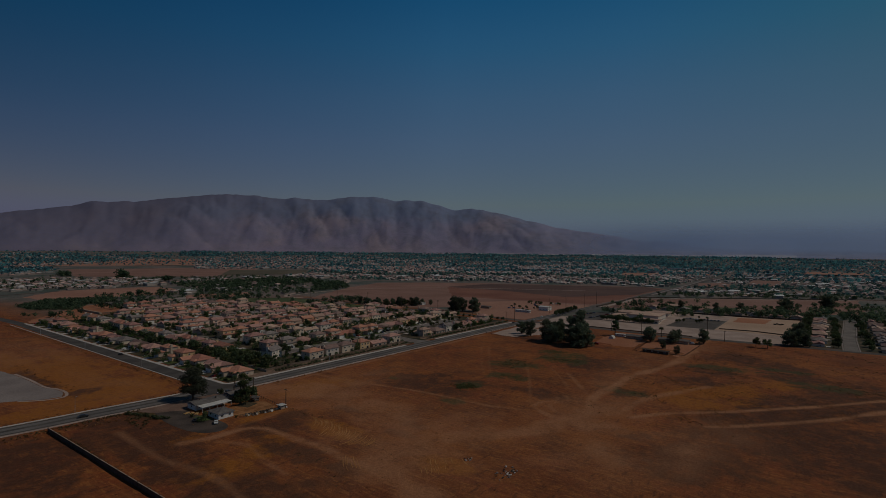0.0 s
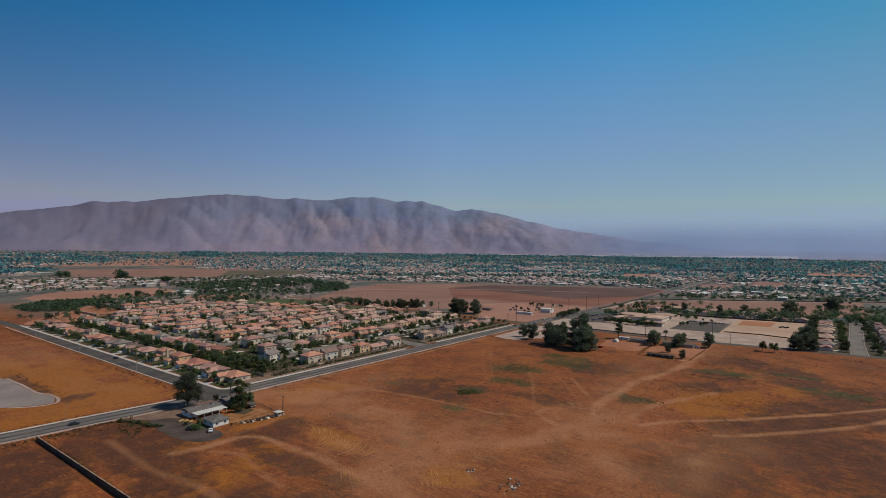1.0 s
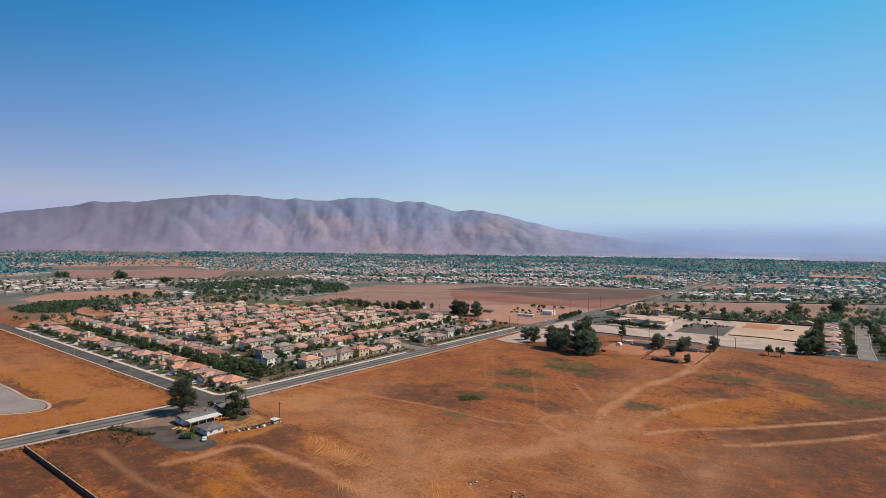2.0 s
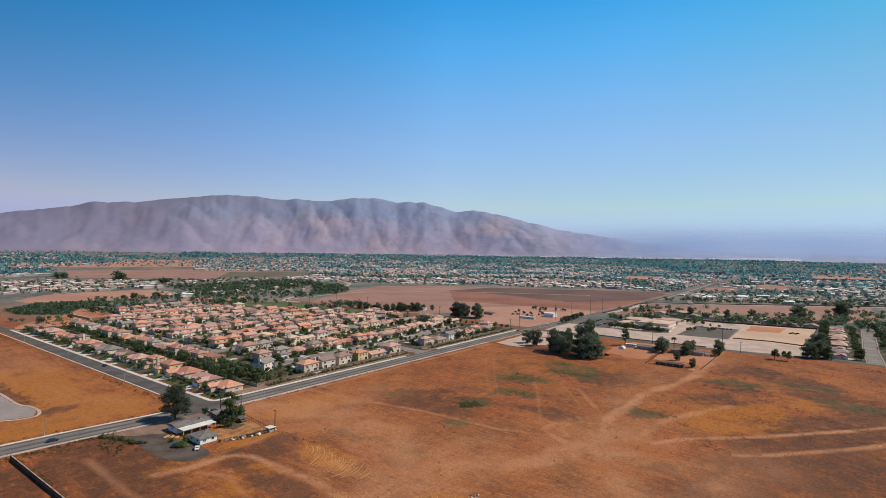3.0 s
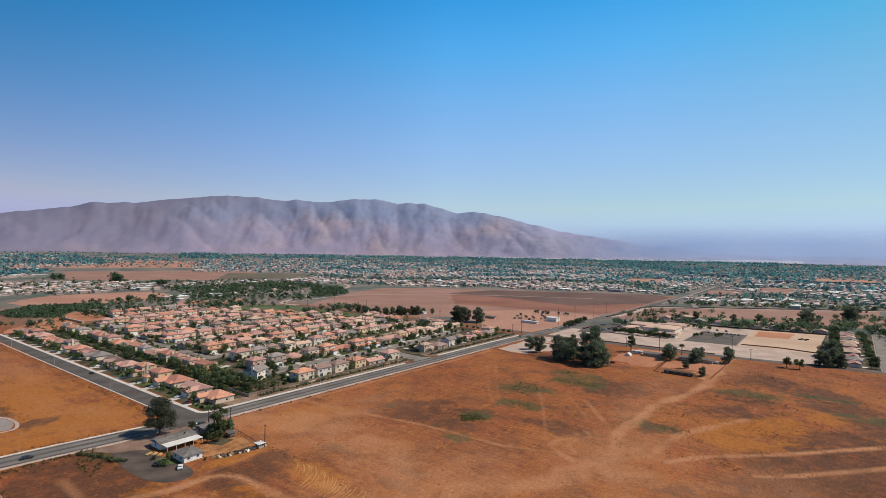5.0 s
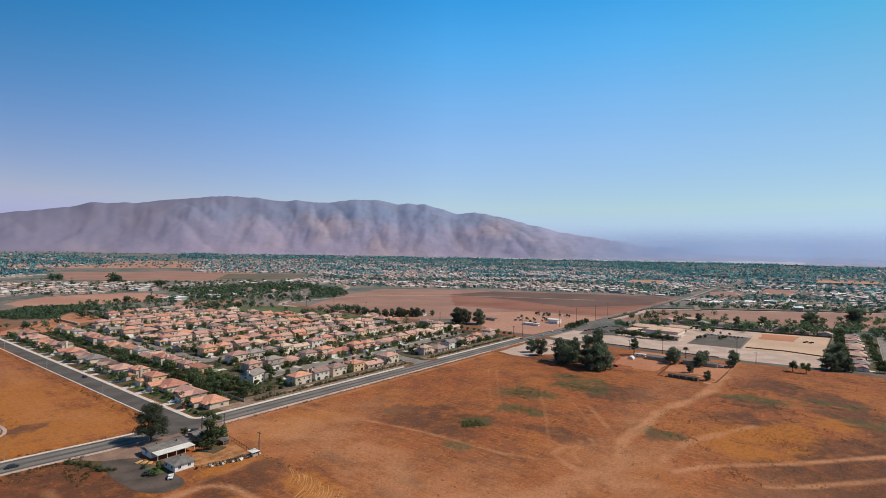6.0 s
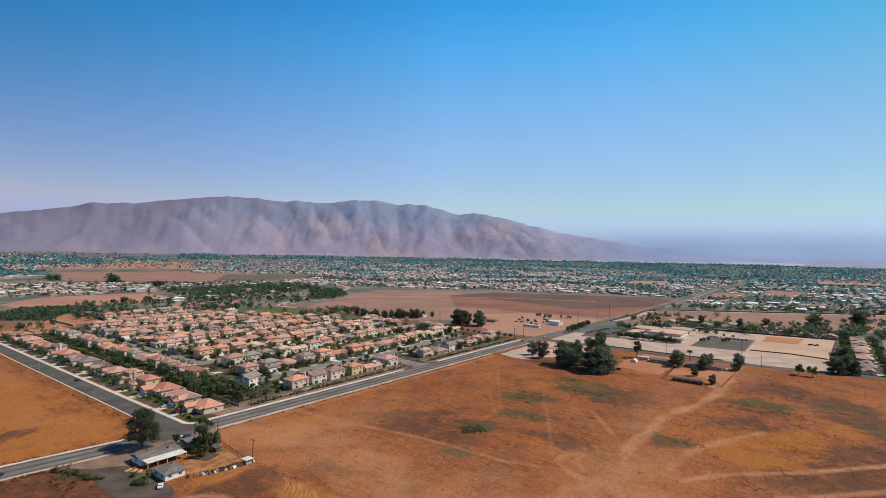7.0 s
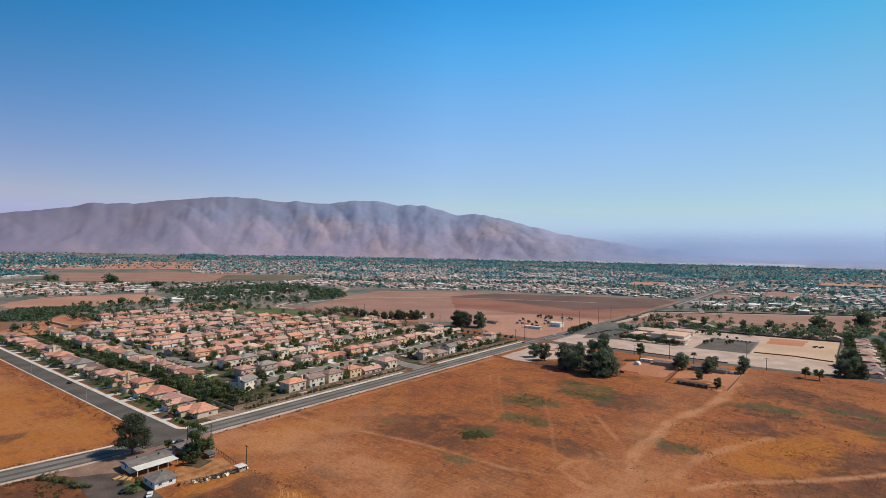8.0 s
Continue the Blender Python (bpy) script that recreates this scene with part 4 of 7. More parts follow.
# ---- houses ----
def window(parent, x, y, z, w, h, turn):
    """A framed window set on a wall; turn: 0 faces -y, 90 faces +x, 180 faces +y, 270 faces -x."""
    key = (round(w, 2), round(h, 2))
    if key not in WINDOW_MESH:
        bm = bmesh.new()
        box(bm, -w / 2, w / 2, -0.07, 0.05, 0, h, 0)
        box(bm, -w / 2 + 0.09, -0.04, -0.09, -0.06, 0.09, h - 0.09, 1)
        box(bm, 0.04, w / 2 - 0.09, -0.09, -0.06, 0.09, h - 0.09, 1)
        me = bpy.data.meshes.new("window")
        bm.to_mesh(me)
        bm.free()
        me.materials.append(WHITE)
        me.materials.append(GLASS_DARK)
        WINDOW_MESH[key] = me
    ob = new("window", WINDOW_MESH[key])
    ob.parent = parent
    ob.matrix_basis = pose(x, y, z, 0, 0, turn)
    return ob


WINDOW_MESH = {}


def make_house(style, wall, roof, words):
    """One house with its front to -y, centred on its plot."""
    storeys = "one-storey" if style in (2, 5) else "two-storey"
    h = thing("house", f"{storeys} {words[1]} stucco house with {words[0]} tile roof", "house", "houses of the estate")
    bm, rf = bmesh.new(), bmesh.new()
    doors = []
    if style == 0:      # two storeys, hipped, garage wing
        box(bm, -6, 6, -3.5, 5, 0, 5.5)
        box(bm, -6, 0.3, -7.5, -3.5, 0, 2.9)
        box(bm, 0.3, 5.4, -5.0, -3.5, 0, 2.7)
        roof_shape(rf, 0, 0.75, 12, 8.5, 5.5, 0.42)
        low = bmesh.new()
        roof_shape(low, -2.85, -5.3, 6.3, 4.4, 2.9, 0.4)
        roof_shape(low, 2.85, -4.1, 5.1, 1.8, 2.7, 0.3, 0.3)
        doors = [(-2.85, -7.5, 4.9)]
        wins = [(2, -3.5, 3.3, 1.5, 1.3, 0), (-3, -3.5, 3.6, 1.5, 1.2, 0), (3.6, 5, 3.3, 1.6, 1.3, 180), (-0.5, 5, 3.4, 1.2, 1.2, 180), (-4.2, 5, 3.3, 1.6, 1.3, 180),
                (-3, 5, 0.3, 2.4, 2.1, 180), (2.4, 5, 0.9, 1.8, 1.3, 180), (6, 1, 3.4, 1.2, 1.2, 90), (-6, 1.5, 3.4, 1.2, 1.2, 270), (-6, 3, 0.9, 1.4, 1.2, 270)]
    elif style == 1:    # two storeys, gabled
        box(bm, -5.5, 5.5, -4, 4.5, 0, 5.3)
        box(bm, -0.5, 5.5, -8, -4, 0, 2.9)
        bm.faces.new([bm.verts.new(p) for p in ((5.5, -4, 5.3), (5.5, 4.5, 5.3), (5.5, 0.25, 7.3))])
        bm.faces.new([bm.verts.new(p) for p in ((-5.5, 4.5, 5.3), (-5.5, -4, 5.3), (-5.5, 0.25, 7.3))])
        roof_shape(rf, 0, 0.25, 11, 8.5, 5.3, 0.42, 0.5, True)
        low = bmesh.new()
        roof_shape(low, 2.5, -5.7, 6, 4.6, 2.9, 0.4, 0.4, True, "y")
        roof_shape(low, -3, -4.8, 5, 2.0, 2.7, 0.3, 0.3)
        box(bm, -5.4, -5.1, -5.7, -5.4, 0, 2.7)
        doors = [(2.5, -8, 4.9)]
        wins = [(-2.5, -4, 3.3, 1.6, 1.3, 0), (2.5, -4, 3.5, 1.4, 1.1, 0), (3.2, 4.5, 3.2, 1.6, 1.3, 180), (-3.2, 4.5, 3.2, 1.6, 1.3, 180), (0, 4.5, 3.5, 0.9, 0.9, 180),
                (2.6, 4.5, 0.2, 2.4, 2.1, 180), (-3, 4.5, 0.9, 1.6, 1.3, 180), (5.5, 0.2, 3.4, 1.2, 1.2, 90), (-5.5, 0.2, 3.4, 1.2, 1.2, 270), (-5.5, 1.2, 0.9, 1.2, 1.2, 270)]
    elif style == 2:    # one storey, broad hipped roof
        box(bm, -7, 7, -4.5, 6, 0, 2.9)
        box(bm, -7, -0.8, -8.5, -4.5, 0, 2.9)
        roof_shape(rf, 0, 0.75, 14, 10.5, 2.9, 0.4)
        low = bmesh.new()
        roof_shape(low, -3.9, -5.5, 6.2, 7, 2.9, 0.4, 0.5, True, "y")
        roof_shape(low, 4.0, -4.6, 5.0, 3.4, 2.85, 0.36, 0.4)
        doors = [(-3.9, -8.5, 4.9)]
        wins = [(3.5, -4.5, 0.9, 1.8, 1.3, 0), (4.5, 6, 0.9, 1.6, 1.3, 180), (0.5, 6, 0.2, 2.4, 2.1, 180), (-4, 6, 0.9, 1.6, 1.3, 180), (7, 2, 0.9, 1.4, 1.2, 90), (-7, 2, 0.9, 1.4, 1.2, 270)]
    elif style == 3:    # two storeys, upper floor set back, rear patio cover
        box(bm, -6, 6, -5, 4.5, 0, 2.9)
        box(bm, -3.5, 6, -3, 4.5, 2.9, 5.6)
        box(bm, 0.2, 6, -8.6, -5, 0, 2.9)
        roof_shape(rf, 1.25, 0.75, 9.5, 7.5, 5.6, 0.42)
        low = bmesh.new()
        roof_shape(low, -4.0, -0.25, 4.0, 9.5, 2.9, 0.38)
        roof_shape(low, 3.1, -6.0, 5.8, 5.2, 2.9, 0.38, 0.45)
        box(low, -4.5, 1.5, 4.5, 7.6, 2.55, 2.72)
        for px_ in (-4.3, 1.3):
            box(bm, px_ - 0.09, px_ + 0.09, 7.3, 7.48, 0, 2.55)
        doors = [(3.1, -8.6, 4.9)]
        wins = [(1.2, -3, 3.7, 1.6, 1.2, 0), (4.4, 4.5, 3.6, 1.5, 1.2, 180), (0.6, 4.5, 3.6, 1.8, 1.2, 180), (-2.2, 4.5, 3.6, 1.0, 1.0, 180), (-1.5, 4.5, 0.2, 2.4, 2.1, 180),
                (3.8, 4.5, 0.9, 1.6, 1.3, 180), (6, 1, 3.6, 1.2, 1.2, 90), (-3.5, 2, 3.8, 1.0, 1.0, 270), (-6, 1, 0.9, 1.3, 1.2, 270)]
    elif style == 4:    # plain two-storey box, hipped, small porch
        box(bm, -5, 5, -4.5, 4.5, 0, 5.6)
        box(bm, -5, 0.8, -6.6, -4.5, 0, 2.9)
        roof_shape(rf, 0, 0, 10, 9, 5.6, 0.4)
        low = bmesh.new()
        roof_shape(low, -2.1, -5.4, 5.8, 2.6, 2.9, 0.4, 0.45)
        roof_shape(low, 3.0, -5.1, 3.6, 1.6, 2.7, 0.3, 0.3)
        box(bm, 4.5, 4.75, -6.0, -5.75, 0, 2.7)
        doors = [(-2.1, -6.6, 4.7)]
        wins = [(-2.4, -4.5, 3.5, 1.5, 1.2, 0), (2.4, -4.5, 3.5, 1.5, 1.2, 0), (-3, 4.5, 3.4, 1.4, 1.3, 180), (0, 4.5, 3.4, 1.4, 1.3, 180), (3, 4.5, 3.4, 1.4, 1.3, 180),
                (-2.6, 4.5, 0.2, 2.2, 2.1, 180), (2.6, 4.5, 0.9, 1.5, 1.3, 180), (5, 0, 3.4, 1.2, 1.2, 90), (-5, 1.5, 3.4, 1.2, 1.2, 270), (-5, -1.5, 0.9, 1.2, 1.2, 270)]
    else:               # one storey, cross gables
        box(bm, -7.5, 7.5, -3, 5, 0, 2.8)
        box(bm, 1.2, 7.5, -8, -3, 0, 2.8)
        roof_shape(rf, 0, 1, 15, 8, 2.8, 0.4, 0.5, True)
        for sx in (-1, 1):
            tri = [(sx * 7.5, -3, 2.8), (sx * 7.5, 5, 2.8), (sx * 7.5, 1, 4.6)]
            bm.faces.new([bm.verts.new(p) for p in tri[::sx]])
        low = bmesh.new()
        roof_shape(low, 4.35, -4, 6.3, 8, 2.8, 0.42, 0.5, True, "y")
        roof_shape(low, -3.5, -3.4, 6, 2.0, 2.6, 0.28, 0.3)
        doors = [(4.35, -8, 4.9)]
        wins = [(-4, -3, 0.9, 1.8, 1.3, 0), (-5, 5, 0.9, 1.5, 1.2, 180), (0, 5, 0.2, 2.4, 2.1, 180), (4.5, 5, 0.9, 1.8, 1.2, 180), (7.5, 1.5, 1.0, 1.2, 1.1, 90), (-7.5, 1, 1.0, 1.2, 1.1, 270)]
    part("wall", bm, wall, h)
    part("roof", rf, roof, h)
    part("porch_roof", low, roof, h)
    for x, y, w in doors:
        gd = bmesh.new()
        box(gd, x - w / 2, x + w / 2, y - 0.05, y + 0.02, 0.02, 2.2)
        for k in range(3):
            box(gd, x - w / 2 + 0.1, x + w / 2 - 0.1, y - 0.08, y - 0.04, 0.1 + k * 0.7, 0.66 + k * 0.7)
        part("garage_door", gd, WHITE, h, "white panelled garage door")
    if style in (0, 3, 4):
        fd = bmesh.new()
        y = {0: -5.0, 3: -5.0, 4: -4.5}[style]
        x = {0: 1.4, 3: -2.0, 4: 2.0}[style]
        box(fd, x - 0.5, x + 0.5, y - 0.06, y + 0.02, 0.05, 2.1)
        part("front_door", fd, WOOD, h, "brown front door")
    if style != 2:
        ch = bmesh.new()
        cx, cy, ct = {0: (-6.25, 0.5, 7.6), 1: (5.75, 1.5, 7.9), 3: (6.25, 0, 7.6), 4: (5.2, 2.2, 7.7), 5: (-3, 2.2, 5.2)}[style]
        box(ch, cx - 0.3, cx + 0.3, cy - 0.7, cy + 0.7, 0 if style != 5 else 3.0, ct)
        box(ch, cx - 0.4, cx + 0.4, cy - 0.8, cy + 0.8, ct, ct + 0.15)
        part("chimney", ch, wall, h)
    for wdw in wins:
        window(h, *wdw)
    return h


HOUSES = {}
SIZE = Matrix.Diagonal((1.12, 1.1, 1.1, 1))
rng = random.Random(7)


def place_house(style, wall, roof, m):
    key = (style, wall, roof)
    if key not in HOUSES:
        HOUSES[key] = make_house(style, WALLS[wall], ROOFS[roof], (ROOF_WORDS[roof], WALL_WORDS[wall]))
        HOUSES[key].matrix_basis = m @ SIZE
        return HOUSES[key]
    return copy_thing(HOUSES[key], m @ SIZE)


DRIVE_MESH = mesh_of("driveway", [(-2.6, 0, 0), (2.6, 0, 0), (2.6, -7.5, 0), (-2.6, -7.5, 0)], [(3, 2, 1, 0)], CONCRETE)
LAWN_MESH = mesh_of("lawn", [(-4, 0, 0), (3.4, 0, 0), (4, -3.2, 0), (3.2, -6.0, 0), (-3.8, -6.2, 0), (-4.4, -3, 0)], [(5, 4, 3, 2, 1, 0)], LAWN)
PATIO_MESH = mesh_of("patio", [(-3.4, -0.6, 0), (3.2, -0.6, 0), (3.0, 2.6, 0), (0.8, 3.6, 0), (-3.2, 2.8, 0)], [(0, 1, 2, 3, 4)], CONCRETE)
for me in (DRIVE_MESH, LAWN_MESH):
    if me.polygons[0].normal.z < 0:
        me.flip_normals()
GARAGE = {0: (-2.85, -7.5), 1: (2.5, -8), 2: (-3.9, -8.5), 3: (3.1, -8.6), 4: (-2.1, -6.6), 5: (4.35, -8)}
LOTS = []       # pose of each house plot, for yards and trees
CARSPOTS = []


def lot(x, y, turn, style, wall, roof, reach=8.0, size=1.0):
    m = pose(x + rng.uniform(-0.8, 0.8), y + rng.uniform(-1.2, 1.2), 0.02, 0, 0, turn + rng.uniform(-2, 2))
    flip = rng.random() < 0.5
    place_house(style, wall, roof, m @ Matrix.Scale(size, 4))
    gx, gy = GARAGE[style]
    d = tagged(new("driveway", DRIVE_MESH), "pale concrete driveway up to a garage", "driveway", "", "structure")
    gx, gy = gx * 1.1, gy * 1.1
    d.matrix_basis = m @ pose(gx, gy + 0.3, 0.055) @ Matrix.Diagonal((1, reach / 7.5, 1, 1))
    if rng.random() < 0.75:
        g = tagged(new("lawn", LAWN_MESH), "small front lawn", "lawn", "", "structure")
        g.matrix_basis = m @ pose(-gx * 0.9 + (1 if gx < 0 else -1), gy + 1.0, 0.05) @ Matrix.Diagonal((1, reach / 7.5, 1, 1))
    if rng.random() < 0.6:
        t = tagged(new("patio", PATIO_MESH), "pale concrete patio behind a house", "patio", "", "structure")
        t.matrix_basis = m @ pose(rng.uniform(-3, 3), 6.2, 0.05)
    LOTS.append((m, flip))
    if rng.random() < 0.5:
        CARSPOTS.append(m @ pose(gx + rng.uniform(-1.2, 1.2), gy - 3.4, 0.06, 0, 0, 90))


def pick(two=0.7):
    style = rng.choice((0, 1, 3, 4, 0, 4)) if rng.random() < two else rng.choice((2, 5))
    wall = rng.choice((0, 0, 1, 1, 1, 2, 0, 3)) if rng.random() < 0.9 else 0
    roof = rng.choice((0, 0, 1, 1, 2, 3, 4, 1, 1, 0))
    return style, wall, roof


def street_y(line, x):
    return float(np.interp(x, [p[0] for p in line], [p[1] for p in line]))


# the row that backs onto the through road
for x, st, wl_, rf_ in ((88, 0, 0, 0), (105.5, 1, 2, 2), (121.5, 0, 0, 2), (140, 4, 3, 0), (157, 5, 1, 1), (177, 0, 0, 1), (226, 3, 1, 4), (243, 2, 1, 2), (262, 1, 2, 3), (280, 4, 2, 2), (297, 5, 1, 1), (316, 3, 0, 0), (334, 2, 1, 2)):
    lot(x, 28.2 + (max(x - 240, 0)) * 0.07, 180, st, wl_, rf_, 13 + max(x - 240, 0) * 0.04)
lot(69, 52.5, 202, 1, 2, 3, 4)
lot(352, 40, 90, 4, 0, 1, 5)
# the row along the left street
for k, (y, st, rf_) in enumerate(((26, 2, 0), (52, 5, 1), (76, 2, 0), (99, 0, 0), (125, 3, 0), (150, 2, 1), (174, 5, 2), (201, 2, 3), (224, 5, 1), (246, 2, 0), (269, 3, 2), (292, 2, 1), (315, 5, 0), (338, 2, 1), (361, 0, 0), (384, 2, 2))):
    lot(25.5, y, -90, st, (0, 1, 0, 3, 1, 2, 1, 0)[k % 8], rf_, 9)
# behind it, fronting the inner street
for k in range(16):
    st, wl_, rf_ = pick(0.55)
    lot(58, 100 + k * 18.4, 90, st, wl_, rf_, 12)
# rows of the inner streets
for i, line in enumerate(STREETS):
    x0, x1 = line[0][0], line[-1][0]
    for side in (1, -1):
        if i == 0 and side < 0:
            continue
        x = (x0 + 13) if i else 88
        while x < x1 - 2:
            if not (i == 0 and side < 0 and abs(x - 196) < 14):
                st, wl_, rf_ = pick(0.72)
                lot(x, street_y(line, x) + side * 22, 0 if side > 0 else 180, st, wl_, rf_, 10)
            x += rng.uniform(16.4, 18.6)

# the column at the far edge
for y_ in (98, 116, 134, 186, 206, 226):
    st, wl_, rf_ = pick(0.7)
    lot(358, y_, 90, st, wl_, rf_, 6)

# garden walls behind and between the plots
structure("garden_wall", strip([(42, 19.2), (184, 19.2)], 0.25, 0.0, 1.5), FENCE_BROWN, "brown block wall along the road verge", "wall")
structure("garden_wall", strip([(207, 19.2), (366, 19.2)], 0.25, 0.0, 1.5), FENCE_BROWN, "brown block wall along the road verge", "wall")
structure("garden_wall", strip([(40.5, 16), (40.5, 395)], 0.2, 0.0, 1.7), FENCE_TAN, "tan block wall between back yards", "wall")
for line, nxt in zip(STREETS, STREETS[1:]):
    pts = [(x, (street_y(line, x) + street_y(nxt, x)) / 2 + (0.5 if line is STREETS[0] else 0)) for x in np.linspace(98, min(line[-1][0], nxt[-1][0]), 8)]
    structure("garden_wall", strip(pts, 0.2, 0.0, 1.7), FENCE_TAN, "tan block wall between back yards", "wall")


# ---- trees ----
def leaf_cloud(rs, centres, radii, count, size, squash=0.85, loose=0.0):
    """Many small leaf blades spread over a few clumps."""
    verts, faces = [], []
    vol = np.array(radii) ** 2
    which = rs.choice(len(radii), count, p=vol / vol.sum())
    d = rs.normal(size=(count, 3))
    d /= np.linalg.norm(d, axis=1)[:, None]
    dist = 1.04 + loose * 0.9 * rs.random(count) ** 2 - (0.5 + loose) * rs.random(count) ** 1.6
    p = np.array(centres)[which] + d * (np.array(radii)[which] * dist)[:, None] * (1, 1, squash)
    a = rs.normal(size=(count, 3))
    a = a - (a * d).sum(1)[:, None] * d * 0.6
    a /= np.linalg.norm(a, axis=1)[:, None]
    b = np.cross(a, d + 0.3 * rs.normal(size=(count, 3)))
    b /= np.linalg.norm(b, axis=1)[:, None] + 1e-9
    s = size * rs.uniform(0.6, 1.4, count)[:, None]
    quad = np.stack([p - a * s, p - b * s * 0.6, p + a * s, p + b * s * 0.6], 1).reshape(-1, 3)
    return quad, np.arange(count * 4).reshape(-1, 4)


def make_tree(seed, height, spread, leaves, size, leaf, label, kind="tree", low=0.28, clumps=9, tall=1.0, name="tree", loose=0.12, bell=False):
    rs = np.random.RandomState(seed)
    t = thing(name, label, kind)
    bm = bmesh.new()
    lean = rs.normal(0, 0.03, 2) * height
    fork = height * low
    tube(bm, [(0, 0, -0.1), (lean[0] * 0.3, lean[1] * 0.3, fork * 0.6), (lean[0] * 0.6, lean[1] * 0.6, fork * 1.2), (lean[0], lean[1], height * 0.75)],
         [height * 0.035, height * 0.027, height * 0.022, height * 0.006], 7)
    cen, rad = [], []
    bm.verts.ensure_lookup_table()
    fork_rim = bm.verts[14], bm.verts[15]
    for k in range(clumps):
        a = 2 * math.pi * (k / clumps + rs.uniform(-0.06, 0.06)) * 2.4
        u = (k + 0.5) / clumps
        zr = low + 0.10 + (0.82 - low) * u
        r = spread * math.sqrt(max(0.06, 1 - ((zr - 0.5) / 0.5) ** 2)) * rs.uniform(0.3, 0.8)
        if bell:
            r = spread * (1.02 - 0.72 * zr) * rs.uniform(0.35, 0.95)
        c = (lean[0] + r * math.cos(a), lean[1] + r * math.sin(a), height * zr)
        z = c[2]
        cen.append(c)
        rad.append(spread * rs.uniform(0.30, 0.50) * tall)
        first = len(bm.verts)
        tube(bm, [(lean[0] * 0.6, lean[1] * 0.6, min(fork * 1.1, z * 0.7)), tuple((np.array(c) + (lean[0], lean[1], fork)) / 2), c], [height * 0.014, height * 0.009, height * 0.003], 5)
        bm.verts.ensure_lookup_table()
        bm.faces.new((bm.verts[first], *fork_rim))
    part("trunk", bm, BARK, t)
    v, f = leaf_cloud(rs, cen, rad, leaves, size, loose=loose)
    v[:, 2] = np.maximum(v[:, 2], 0.15)
    part("crown", mesh_of("crown", v, f, leaf), None, t)
    return t


def make_shrub(seed, size, leaves, leaf, label, name="shrub"):
    rs = np.random.RandomState(seed)
    s = thing(name, label, "shrub")
    cen = [(rs.uniform(-0.4, 0.4) * size, rs.uniform(-0.4, 0.4) * size, rs.uniform(0.35, 0.6) * size) for _ in range(5)]
    v, f = leaf_cloud(rs, cen, [size * rs.uniform(0.4, 0.6) for _ in cen], leaves, size * 0.13)
    v[:, 2] = np.maximum(v[:, 2], 0.02)
    part("foliage", mesh_of("foliage", v, f, leaf), None, s)
    bm = bmesh.new()
    for k in range(3):
        tube(bm, [(0, 0, -0.05), (rs.uniform(-0.2, 0.2) * size, rs.uniform(-0.2, 0.2) * size, size * 0.5)], [0.05 * size, 0.02 * size], 5)
    part("stem", bm, BARK, s)
    return s


def make_palm(seed, height, label):
    rs = np.random.RandomState(seed)
    t = thing("palm_tree", label, "palm")
    bm = bmesh.new()
    n = 8
    tube(bm, [(0.15 * math.sin(k * 0.5), 0, height * k / n - 0.1) for k in range(n + 1)], [0.32 - 0.14 * k / n for k in range(n + 1)], 8)
    part("trunk", bm, BARK, t)
    fr = bmesh.new()
    top = Vector((0.15 * math.sin(n * 0.5), 0, height))
    for k in range(26):
        a, up = k * 2.4, 0.9 - 1.5 * (k / 26)
        d = Vector((math.cos(a), math.sin(a), 0))
        prev = None
        for j in range(6):
            u = j / 5
            c = top + d * (2.3 * u) + Vector((0, 0, up * 1.6 * u - 1.5 * u * u))
            w = 0.42 * math.sin(math.pi * min(1, 0.15 + u * 0.85))
            side = Vector((-d.y, d.x, 0)) * w
            row = [fr.verts.new(c - side - Vector((0, 0, 0.2 * w))), fr.verts.new(c), fr.verts.new(c + side - Vector((0, 0, 0.2 * w)))]
            if prev:
                fr.faces.new((prev[0], row[0], row[1], prev[1]))
                fr.faces.new((prev[1], row[1], row[2], prev[2]))
            prev = row
    part("crown", fr, PALM, t)
    return t


TREES = {}
TREE_KINDS = {
    "round": dict(height=7.0, spread=3.5, leaves=620, size=0.44, leaf=LEAF, label="round green yard tree beside a house"),
    "dark": dict(height=7.5, spread=3.7, leaves=680, size=0.46, leaf=LEAF_DARK, label="dense dark green tree in a yard"),
    "olive": dict(height=5.5, spread=3.2, leaves=580, size=0.42, leaf=LEAF_OLIVE, label="olive green yard tree", name="olive_tree"),
    "slim": dict(height=9.5, spread=2.5, leaves=580, size=0.44, leaf=LEAF_DARK, label="slim tall dark tree in a yard"),
    "field": dict(height=11.0, spread=5.4, leaves=1700, size=0.47, leaf=LEAF_FIELD, label="broad dark tree standing by the field", name="eucalyptus", low=0.03, clumps=19, tall=0.8),
    "high": dict(height=16.0, spread=5.5, leaves=3200, size=0.46, leaf=LEAF_FIELD, label="tall dark eucalyptus by the field", name="eucalyptus", low=0.04, clumps=22, tall=0.78),
}


